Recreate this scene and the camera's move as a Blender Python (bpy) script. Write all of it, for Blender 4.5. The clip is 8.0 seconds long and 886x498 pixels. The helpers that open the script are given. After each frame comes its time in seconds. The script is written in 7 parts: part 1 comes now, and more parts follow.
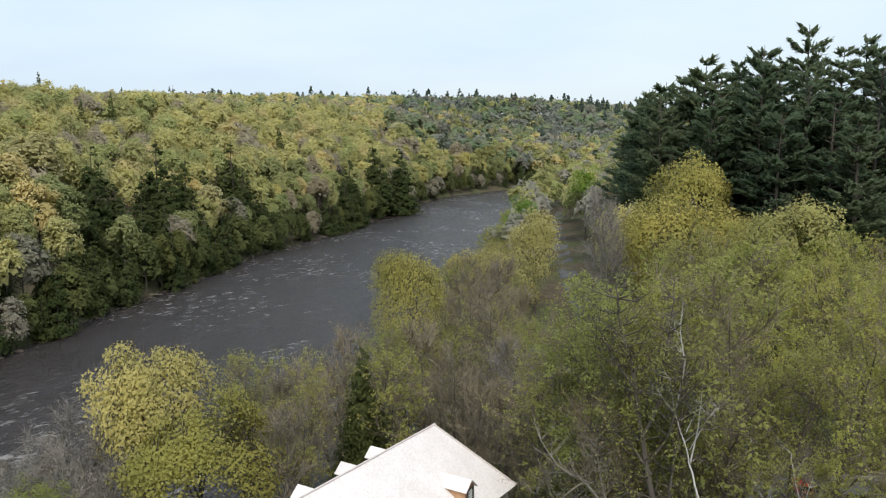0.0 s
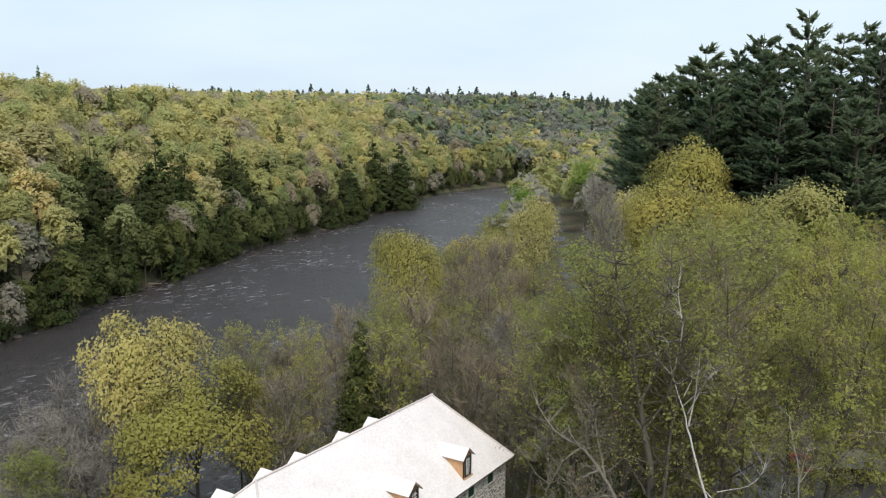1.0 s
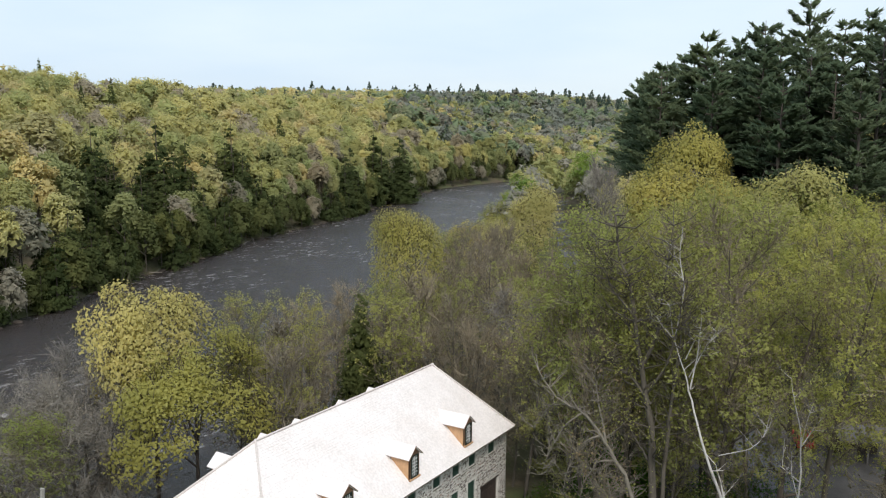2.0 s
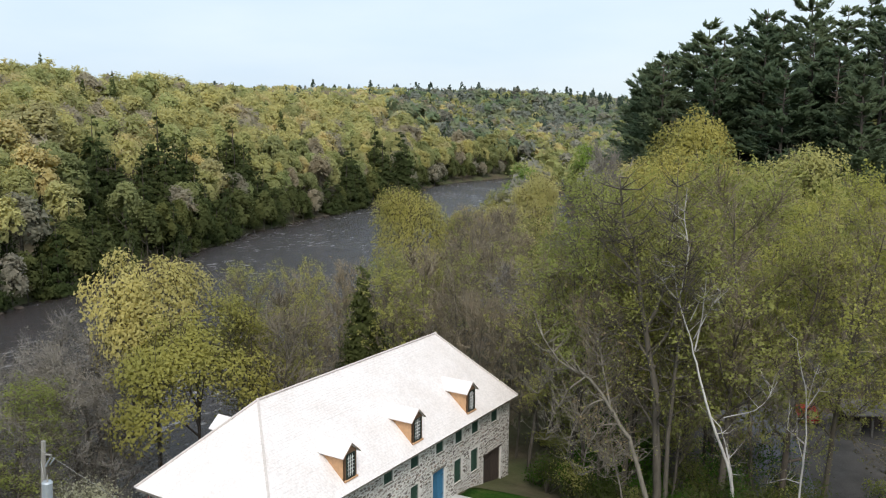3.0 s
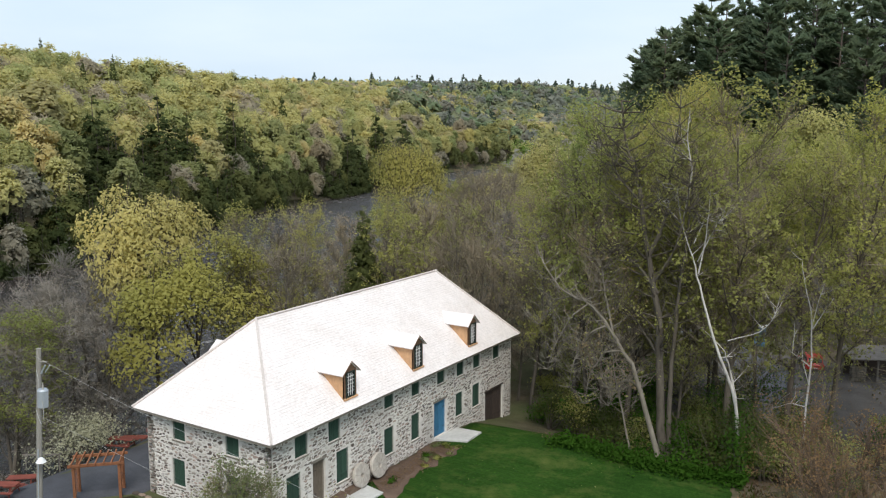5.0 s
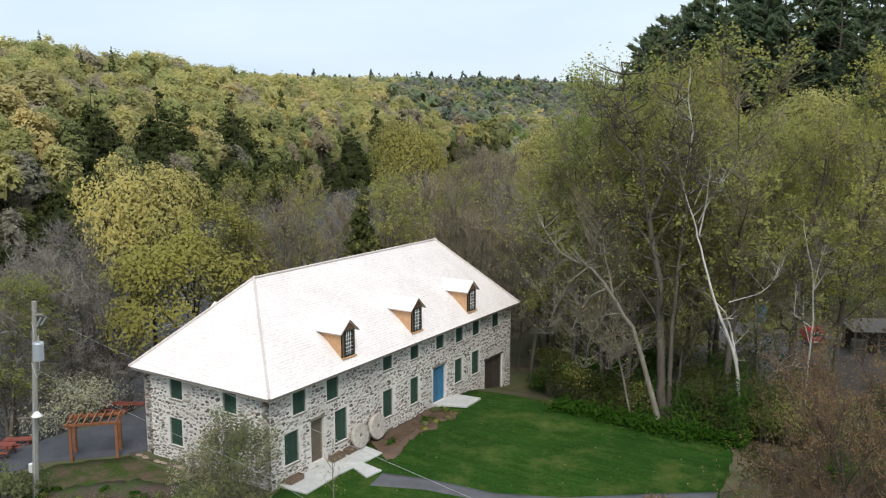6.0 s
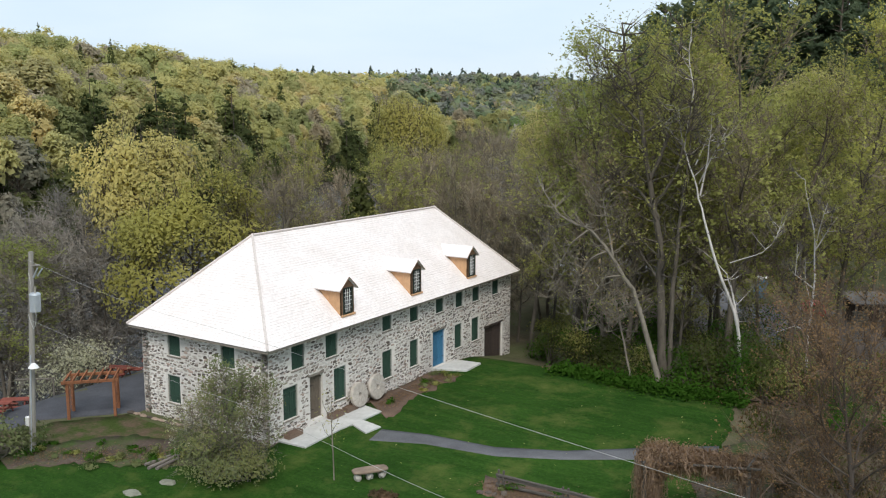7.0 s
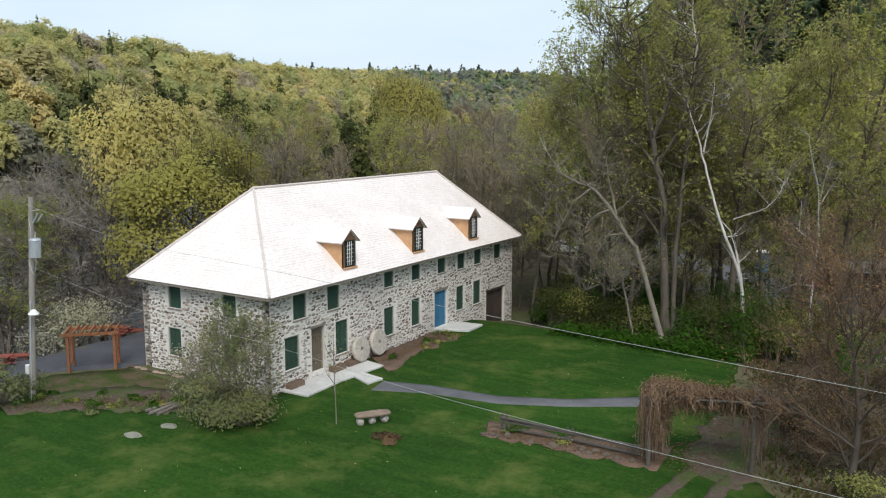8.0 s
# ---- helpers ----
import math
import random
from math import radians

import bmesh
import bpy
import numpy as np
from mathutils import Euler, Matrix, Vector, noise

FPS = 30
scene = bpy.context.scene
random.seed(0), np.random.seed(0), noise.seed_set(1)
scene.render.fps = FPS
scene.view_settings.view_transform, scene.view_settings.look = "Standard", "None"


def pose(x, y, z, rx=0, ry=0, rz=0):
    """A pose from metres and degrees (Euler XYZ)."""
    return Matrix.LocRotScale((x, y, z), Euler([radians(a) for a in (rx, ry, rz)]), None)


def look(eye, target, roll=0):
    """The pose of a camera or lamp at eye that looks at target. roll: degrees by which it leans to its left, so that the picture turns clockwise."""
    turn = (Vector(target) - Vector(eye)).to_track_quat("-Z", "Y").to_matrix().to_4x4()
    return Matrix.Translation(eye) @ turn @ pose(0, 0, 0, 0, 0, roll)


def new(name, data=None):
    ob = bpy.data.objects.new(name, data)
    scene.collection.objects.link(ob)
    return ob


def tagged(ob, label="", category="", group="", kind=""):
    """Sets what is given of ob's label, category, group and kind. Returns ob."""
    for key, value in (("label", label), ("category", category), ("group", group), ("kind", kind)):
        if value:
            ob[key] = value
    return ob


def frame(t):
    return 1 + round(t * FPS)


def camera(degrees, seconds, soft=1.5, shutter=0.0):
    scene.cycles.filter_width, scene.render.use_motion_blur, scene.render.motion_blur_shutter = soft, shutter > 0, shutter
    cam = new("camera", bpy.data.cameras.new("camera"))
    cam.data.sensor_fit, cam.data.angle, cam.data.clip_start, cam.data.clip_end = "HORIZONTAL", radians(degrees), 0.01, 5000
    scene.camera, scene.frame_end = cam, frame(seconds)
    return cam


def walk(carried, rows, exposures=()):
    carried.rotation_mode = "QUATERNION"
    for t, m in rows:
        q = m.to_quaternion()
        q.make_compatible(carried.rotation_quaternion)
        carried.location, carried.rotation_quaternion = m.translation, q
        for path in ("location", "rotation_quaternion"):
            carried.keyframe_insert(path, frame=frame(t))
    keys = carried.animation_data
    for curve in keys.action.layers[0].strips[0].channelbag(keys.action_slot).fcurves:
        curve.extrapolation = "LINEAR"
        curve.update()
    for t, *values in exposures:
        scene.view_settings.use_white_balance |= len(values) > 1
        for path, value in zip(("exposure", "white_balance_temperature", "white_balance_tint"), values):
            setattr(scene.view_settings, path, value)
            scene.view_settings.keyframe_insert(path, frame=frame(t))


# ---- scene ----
cam = camera(56.0, 8.0, soft=1.15)
PATH = [
    (0, (0.492, -1.112, 35.351), (-0.557, 0.567, 35.062), 0.4),
    (0.5, (0.781, -1.187, 34.063), (-0.268, 0.491, 33.773), 0.5),
    (1, (0.769, -1.105, 32.822), (-0.28, 0.573, 32.533), 0.4),
    (1.5, (0.905, -1.135, 31.593), (-0.145, 0.542, 31.303), 0.4),
    (3, (0.819, -1.317, 27.622), (-0.234, 0.358, 27.333), 0.4),
    (3.5, (0.879, -1.353, 26.364), (-0.175, 0.322, 26.072), 0.3),
    (4, (0.918, -1.35, 25.136), (-0.137, 0.324, 24.844), 0.3),
    (4.5, (0.959, -1.333, 23.881), (-0.098, 0.339, 23.587), 0.2),
    (6, (1.02, -1.281, 20.116), (-0.036, 0.391, 19.817), 0.1),
    (6.5, (1.05, -1.319, 18.88), (-0.005, 0.353, 18.578), 0.1),
    (7, (1.077, -1.352, 17.554), (0.022, 0.32, 17.253), 0.1),
    (7.5, (1.083, -1.499, 16.187), (0.028, 0.173, 15.885), 0.1),
    (8, (0.986, -1.57, 14.754), (-0.067, 0.103, 14.451), 0.1),
]
walk(cam, [(t, look(eye, target, roll)) for t, eye, target, roll in PATH], [(0, 0.25), (8, 0.25)])

# ---- world, sun ----
world = bpy.data.worlds.new("sky")
scene.world = world
world.use_nodes = True
wn = world.node_tree
wn.nodes.clear()
sky = wn.nodes.new("ShaderNodeTexSky")
sky.sky_type = "NISHITA"
sky.sun_disc = False
sky.sun_elevation = radians(52)
sky.sun_rotation = radians(150)
sky.air_density, sky.dust_density, sky.ozone_density = 1.0, 3.0, 1.0
veil = wn.nodes.new("ShaderNodeMix")          # thin high overcast whitens the sky
veil.data_type = "RGBA"
veil.inputs[0].default_value = 0.72
co = wn.nodes.new("ShaderNodeTexCoord")
drift = wn.nodes.new("ShaderNodeMapping")
drift.inputs[3].default_value = (1.6, 1.6, 7.0)
cloud = wn.nodes.new("ShaderNodeTexNoise")
cloud.inputs["Scale"].default_value, cloud.inputs["Detail"].default_value = 1.7, 6.0
tone = wn.nodes.new("ShaderNodeValToRGB")
tone.color_ramp.elements[0].position, tone.color_ramp.elements[0].color = 0.36, (7.75, 9.3, 11.0, 1)
tone.color_ramp.elements[1].position, tone.color_ramp.elements[1].color = 0.68, (8.9, 10.15, 11.1, 1)
wn.links.new(co.outputs["Generated"], drift.inputs[0])
wn.links.new(drift.outputs[0], cloud.inputs["Vector"])
wn.links.new(cloud.outputs[0], tone.inputs[0])
wn.links.new(tone.outputs[0], veil.inputs[7])
back = wn.nodes.new("ShaderNodeBackground")
back.inputs[1].default_value = 0.095
wout = wn.nodes.new("ShaderNodeOutputWorld")
wn.links.new(sky.outputs[0], veil.inputs[6])
wn.links.new(veil.outputs[2], back.inputs[0])
wn.links.new(back.outputs[0], wout.inputs[0])

sun_data = bpy.data.lights.new("sun", "SUN")
sun_data.energy, sun_data.angle, sun_data.color = 2.1, radians(22), (1.0, 0.95, 0.88)
sun = new("sun", sun_data)
sun.matrix_world = look((40, -20, 80), (0, 30, 0))

# ---- materials ----
class Nodes:
    """A small builder for node materials."""

    def __init__(self, name):
        self.mat = bpy.data.materials.new(name)
        self.mat.use_nodes = True
        self.tree = self.mat.node_tree
        self.tree.nodes.clear()
        self.out = self.tree.nodes.new("ShaderNodeOutputMaterial")

    def add(self, kind, values=None, **props):
        node = self.tree.nodes.new("ShaderNode" + kind)
        for key, value in props.items():
            setattr(node, key, value)
        for key, value in (values or {}).items():
            if isinstance(value, bpy.types.NodeSocket):
                self.tree.links.new(value, node.inputs[key])
            else:
                node.inputs[key].default_value = value
        return node

    def pos(self, scale=(1, 1, 1)):
        geo = self.add("NewGeometry")
        return self.add("Mapping", {0: geo.outputs["Position"], 3: scale}).outputs[0]

    def noise(self, scale, detail=4.0, rough=0.6, vec=None):
        return self.add("TexNoise", {"Vector": vec or self.pos(), "Scale": scale, "Detail": detail, "Roughness": rough}).outputs[0]

    def ramp(self, fac, stops):
        node = self.add("ValToRGB", {0: fac})
        el = node.color_ramp.elements
        while len(el) < len(stops):
            el.new(0.5)
        for e, (p, c) in zip(el, stops):
            e.position, e.color = p, (*c, 1)
        return node.outputs[0]

    def mix(self, fac, a, b, mode="MIX"):
        node = self.add("Mix", data_type="RGBA", blend_type=mode)
        for key, value in ((0, fac), (6, a), (7, b)):
            if isinstance(value, bpy.types.NodeSocket):
                self.tree.links.new(value, node.inputs[key])
            else:
                node.inputs[key].default_value = value if key == 0 else (*value, 1)
        return node.outputs[2]

    def math(self, op, a, b=0.0):
        return self.add("Math", {0: a, 1: b}, operation=op).outputs[0]

    def rand(self):
        return self.add("ObjectInfo").outputs["Random"]

    def island(self):
        return self.add("NewGeometry").outputs["Random Per Island"]

    def bump(self, height, strength=0.4, dist=0.02):
        return self.add("Bump", {"Height": height, "Strength": strength, "Distance": dist}).outputs[0]

    def done(self, color, rough=0.8, metal=0.0, normal=None, spec=0.3, **more):
        values = {"Base Color": color if isinstance(color, bpy.types.NodeSocket) else (*color, 1), "Roughness": rough, "Metallic": metal,
                  "Specular IOR Level": spec}
        if normal:
            values["Normal"] = normal
        values.update(more)
        b = self.add("BsdfPrincipled", values)
        self.tree.links.new(b.outputs[0], self.out.inputs[0])
        return self.mat


def leaf_material(name, low, mid, high, through_light=0.5):
    n = Nodes(name)
    low = tuple(a * 0.4 + b * 0.6 for a, b in zip(low, mid))
    high = tuple(a * 0.4 + b * 0.6 for a, b in zip(high, mid))
    col = n.ramp(n.island(), [(0.0, low), (0.5, mid), (1.0, high)])
    tint = n.ramp(n.rand(), [(0.0, (0.82, 0.86, 0.8)), (0.5, (1.0, 1.0, 1.0)), (1.0, (1.16, 1.08, 0.95))])
    col = n.mix(1.0, col, tint, "MULTIPLY")
    patch = n.ramp(n.noise(0.09, 3.0), [(0.3, (0.8, 0.82, 0.8)), (0.7, (1.15, 1.12, 1.05))])
    col = n.mix(1.0, col, patch, "MULTIPLY")
    d = n.add("BsdfDiffuse", {0: col})
    t = n.add("BsdfTranslucent", {0: col})
    m = n.add("MixShader", {0: through_light, 1: d.outputs[0], 2: t.outputs[0]})
    n.tree.links.new(m.outputs[0], n.out.inputs[0])
    return n.mat


def bark_material(name, low, high, scale=3.0):
    n = Nodes(name)
    vec = n.pos((1, 1, 0.25))
    f = n.noise(scale, 6.0, 0.7, vec)
    col = n.ramp(f, [(0.3, low), (0.7, high)])
    tint = n.ramp(n.rand(), [(0.0, (0.75, 0.75, 0.78)), (1.0, (1.2, 1.15, 1.08))])
    return n.done(n.mix(1.0, col, tint, "MULTIPLY"), 0.9, normal=n.bump(n.noise(scale * 6, 4.0, 0.7, vec), 0.6, 0.03))


def plain(name, color, rough=0.7, metal=0.0, vary=0.18, scale=4.0, bump=0.25):
    n = Nodes(name)
    f = n.noise(scale, 6.0, 0.65)
    g = n.noise(scale * 0.13, 2.0)
    lo, hi = [tuple(c * (1 - vary * s) for c in color) for s in (1, -0.8)]
    col = n.mix(1.0, n.ramp(f, [(0.25, lo), (0.75, hi)]), n.ramp(g, [(0.3, (1 - vary,) * 3), (0.7, (1 + vary * 0.5,) * 3)]), "MULTIPLY")
    return n.done(col, rough, metal, n.bump(n.noise(scale * 8, 4.0), bump, 0.01))


def wood(name, low, high, grain=(1, 1, 12), scale=2.0):
    n = Nodes(name)
    f = n.noise(scale, 6.0, 0.7, n.pos(grain))
    col = n.ramp(f, [(0.25, low), (0.75, high)])
    tint = n.ramp(n.rand(), [(0.0, (0.8, 0.8, 0.8)), (1.0, (1.15, 1.12, 1.1))])
    return n.done(n.mix(1.0, col, tint, "MULTIPLY"), 0.8, normal=n.bump(f, 0.4, 0.01))


M = {}
M["maple"] = leaf_material("maple_bloom", (0.3, 0.31, 0.11), (0.385, 0.39, 0.15), (0.48, 0.475, 0.21))
M["cream"] = leaf_material("cream_bloom", (0.39, 0.36, 0.15), (0.5, 0.465, 0.2), (0.6, 0.56, 0.29))
M["green"] = leaf_material("young_green", (0.26, 0.285, 0.085), (0.35, 0.375, 0.122), (0.43, 0.45, 0.175))
M["olive"] = leaf_material("olive_bud", (0.24, 0.25, 0.08), (0.345, 0.35, 0.122), (0.43, 0.43, 0.18))
M["bud"] = leaf_material("brown_bud", (0.20, 0.165, 0.11), (0.29, 0.245, 0.17), (0.39, 0.34, 0.25))
M["red_bud"] = leaf_material("red_bud", (0.2, 0.125, 0.07), (0.315, 0.195, 0.11), (0.42, 0.28, 0.165))
M["grey_bud"] = leaf_material("grey_bud", (0.20, 0.18, 0.15), (0.29, 0.27, 0.24), (0.38, 0.36, 0.33))
M["needle"] = leaf_material("pine_needle", (0.1, 0.138, 0.088), (0.15, 0.2, 0.128), (0.2, 0.255, 0.17))
M["cedar"] = leaf_material("cedar_needle", (0.06, 0.078, 0.032), (0.09, 0.113, 0.048), (0.125, 0.15, 0.07))
M["white_bloom"] = leaf_material("white_bloom", (0.30, 0.30, 0.18), (0.45, 0.44, 0.33), (0.65, 0.63, 0.55))
M["willow"] = leaf_material("willow_leaf", (0.16, 0.19, 0.085), (0.225, 0.255, 0.12), (0.3, 0.32, 0.175))
M["vine"] = leaf_material("dead_vine", (0.12, 0.08, 0.05), (0.22, 0.15, 0.10), (0.33, 0.25, 0.17))
M["bramble"] = leaf_material("bramble_stalk", (0.07, 0.05, 0.034), (0.115, 0.085, 0.058), (0.17, 0.13, 0.09))
M["bank_leaf"] = leaf_material("bank_leaf", (0.105, 0.12, 0.05), (0.155, 0.175, 0.072), (0.22, 0.24, 0.105))
M["fern"] = leaf_material("fern_leaf", (0.035, 0.095, 0.012), (0.062, 0.145, 0.02), (0.105, 0.2, 0.04))
# the next four have distance haze mixed into the leaf colour, paler and bluer
M["hazed_olive"] = leaf_material("hazed_olive", (0.26, 0.28, 0.18), (0.34, 0.355, 0.24), (0.41, 0.425, 0.3))
M["hazed_green"] = leaf_material("hazed_green", (0.22, 0.275, 0.17), (0.29, 0.35, 0.23), (0.36, 0.42, 0.29))
M["hazed_grey"] = leaf_material("hazed_grey_twig", (0.26, 0.265, 0.245), (0.33, 0.335, 0.31), (0.4, 0.405, 0.375))
M["hazed_conifer"] = leaf_material("hazed_conifer", (0.07, 0.098, 0.082), (0.105, 0.138, 0.115), (0.15, 0.185, 0.155))
# hill maple, cream and olive: blossom tones, with blue added to the colour for haze
M["hill_maple"] = leaf_material("hill_maple", (0.4, 0.39, 0.18), (0.5, 0.485, 0.23), (0.59, 0.565, 0.3))
M["hill_cream"] = leaf_material("hill_cream", (0.45, 0.405, 0.215), (0.56, 0.505, 0.275), (0.64, 0.58, 0.345))
M["hill_bare"] = leaf_material("hill_bare", (0.28, 0.255, 0.2), (0.38, 0.35, 0.28), (0.46, 0.425, 0.345))
M["hill_olive"] = leaf_material("hill_olive", (0.265, 0.28, 0.13), (0.35, 0.365, 0.175), (0.44, 0.45, 0.235))
M["pale_green"] = leaf_material("pale_green", (0.29, 0.325, 0.15), (0.375, 0.41, 0.195), (0.455, 0.48, 0.25))
M["twig"] = bark_material("fine_twig", (0.16, 0.138, 0.10), (0.29, 0.252, 0.185))
M["vivid"] = leaf_material("vivid_green", (0.15, 0.24, 0.05), (0.21, 0.33, 0.075), (0.28, 0.40, 0.11))
M["grey_twig"] = bark_material("grey_twig", (0.16, 0.148, 0.128), (0.29, 0.272, 0.24))
M["golden"] = leaf_material("golden_bloom", (0.34, 0.31, 0.09), (0.45, 0.41, 0.135), (0.55, 0.51, 0.21))
M["red_bark"] = bark_material("red_twig", (0.10, 0.072, 0.05), (0.23, 0.165, 0.115))
M["bark"] = bark_material("grey_bark", (0.06, 0.053, 0.042), (0.145, 0.128, 0.104))
M["bark_dark"] = bark_material("dark_bark", (0.055, 0.045, 0.038), (0.13, 0.11, 0.09))
M["bark_pale"] = bark_material("pale_bark", (0.105, 0.096, 0.08), (0.21, 0.195, 0.168))
M["birch"] = bark_material("birch_bark", (0.30, 0.285, 0.265), (0.70, 0.68, 0.645), 2.2)


def ground_material():
    n = Nodes("forest_floor")
    a = n.ramp(n.noise(0.5, 8.0, 0.7), [(0.3, (0.05, 0.036, 0.025)), (0.5, (0.095, 0.072, 0.048)), (0.72, (0.15, 0.115, 0.08))])
    b = n.ramp(n.noise(0.06, 4.0), [(0.42, (0.0, 0.0, 0.0)), (0.62, (0.6, 0.6, 0.6))])
    col = n.mix(b, a, (0.07, 0.10, 0.03))
    return n.done(col, 0.95, normal=n.bump(n.noise(6, 6.0), 0.8, 0.06))


def lawn_material():
    n = Nodes("lawn")
    a = n.ramp(n.noise(5, 10.0, 0.8), [(0.25, (0.0105, 0.034, 0.005)), (0.5, (0.0225, 0.063, 0.01)), (0.75, (0.043, 0.096, 0.018))])
    mown = n.noise(1.0, 5.0, 0.65, n.add("Mapping", {0: n.add("NewGeometry").outputs["Position"], 2: (0, 0, radians(-38)), 3: (0.22, 1.5, 1)}).outputs[0])
    a = n.mix(1.0, a, n.ramp(mown, [(0.3, (0.72, 0.78, 0.74)), (0.7, (1.3, 1.2, 1.2))]), "MULTIPLY")
    worn = n.ramp(n.noise(0.3, 8.0, 0.72), [(0.5, (0, 0, 0)), (0.72, (0.9, 0.9, 0.9))])
    thin = n.ramp(n.noise(2.2, 6.0, 0.7), [(0.62, (0, 0, 0)), (0.8, (0.55, 0.55, 0.55))])
    shade = n.ramp(n.noise(0.1, 4.0), [(0.3, (0.76, 0.8, 0.78)), (0.7, (1.25, 1.18, 1.15))])
    col = n.mix(thin, n.mix(worn, a, (0.10, 0.125, 0.034)), (0.13, 0.12, 0.05))
    return n.done(n.mix(1.0, col, shade, "MULTIPLY"), 0.9, normal=n.bump(n.noise(30, 6.0, 0.7), 0.8, 0.04), spec=0.05)


def rough_grass_material():
    n = Nodes("rough_grass")
    a = n.ramp(n.noise(7, 8.0, 0.75), [(0.25, (0.025, 0.044, 0.01)), (0.75, (0.065, 0.09, 0.025))])
    earth = n.ramp(n.noise(6, 8.0, 0.75), [(0.25, (0.065, 0.045, 0.031)), (0.75, (0.15, 0.112, 0.078))])
    patch = n.ramp(n.noise(0.7, 6.0, 0.7), [(0.42, (0, 0, 0)), (0.6, (1, 1, 1))])
    return n.done(n.mix(patch, a, earth), 0.95, normal=n.bump(n.noise(30, 4.0), 0.8, 0.03), spec=0.05)


def water_material():
    n = Nodes("river_water")
    vec = n.add("Mapping", {0: n.add("NewGeometry").outputs["Position"], 2: (0, 0, radians(-18)), 3: (1.0, 0.45, 1)}).outputs[0]
    waves = n.math("ADD", n.noise(1.1, 5.0, 0.6, vec), n.math("MULTIPLY", n.noise(0.16, 3.0, 0.5, vec), 1.4))
    zone = n.ramp(n.noise(0.028, 3.0, 0.6), [(0.42, (0, 0, 0)), (0.58, (1, 1, 1))])
    crest = n.ramp(n.noise(0.7, 8.0, 0.75, vec), [(0.55, (0, 0, 0)), (0.7, (0.8, 0.8, 0.8))])
    # ripple glints painted as pale flecks, added to the rapids' white water below
    fine = n.ramp(n.noise(1.3, 6.0, 0.75, vec), [(0.62, (0, 0, 0)), (0.76, (0.42, 0.42, 0.42))])
    foam_glint = n.math("MINIMUM", n.math("ADD", n.math("MULTIPLY", zone, crest), n.math("MULTIPLY", fine, 0.6)), 1.0)
    col = n.mix(foam_glint, (0.03, 0.021, 0.018), (0.62, 0.59, 0.56))
    rough = n.math("ADD", n.math("MULTIPLY", foam_glint, 0.5), 0.2)
    return n.done(col, rough, normal=n.bump(waves, 1.0, 1.1), spec=0.75)


def asphalt_material(name, lo, hi):
    n = Nodes(name)
    f = n.noise(14, 8.0, 0.8)
    col = n.mix(1.0, n.ramp(f, [(0.3, lo), (0.7, hi)]), n.ramp(n.noise(0.5, 4.0), [(0.3, (0.75,) * 3), (0.7, (1.25,) * 3)]), "MULTIPLY")
    return n.done(col, 0.9, normal=n.bump(n.noise(60, 3.0), 0.5, 0.01))


M["ground"], M["lawn"], M["water"] = ground_material(), lawn_material(), water_material()
M["door_trim"] = plain("pale_blue_trim", (0.34, 0.42, 0.48), 0.7)
M["rough_grass"] = rough_grass_material()
M["asphalt"] = asphalt_material("asphalt", (0.075, 0.077, 0.085), (0.14, 0.142, 0.15))
M["yard"] = asphalt_material("dark_asphalt", (0.04, 0.042, 0.05), (0.085, 0.088, 0.1))
M["gravel"] = asphalt_material("gravel", (0.06, 0.053, 0.048), (0.125, 0.112, 0.103))
M["dirt"] = asphalt_material("dirt", (0.075, 0.05, 0.035), (0.17, 0.115, 0.085))


def track_material():
    """Dirt with grass growing through it."""
    n = Nodes("grassy_dirt")
    earth = n.ramp(n.noise(5, 8.0, 0.75), [(0.25, (0.055, 0.042, 0.034)), (0.75, (0.13, 0.102, 0.083))])
    grass_ = n.ramp(n.noise(9, 6.0, 0.75), [(0.25, (0.03, 0.055, 0.014)), (0.75, (0.08, 0.115, 0.035))])
    patch = n.ramp(n.noise(0.55, 7.0, 0.7), [(0.44, (0, 0, 0)), (0.62, (0.9, 0.9, 0.9))])
    return n.done(n.mix(patch, earth, grass_), 0.95, normal=n.bump(n.noise(25, 5.0), 0.8, 0.03), spec=0.05)


M["track"] = track_material()
M["concrete"] = plain("concrete", (0.52, 0.52, 0.50), 0.85, vary=0.15)


def mortar_material():
    n = Nodes("lime_mortar")
    col = n.ramp(n.noise(3.0, 8.0, 0.7), [(0.25, (0.64, 0.605, 0.56)), (0.75, (0.80, 0.77, 0.725))])
    col = n.mix(1.0, col, n.ramp(n.noise(0.35, 3.0), [(0.3, (0.82,) * 3), (0.7, (1.08,) * 3)]), "MULTIPLY")
    return n.done(col, 0.95, normal=n.bump(n.noise(14, 6.0), 0.8, 0.03))


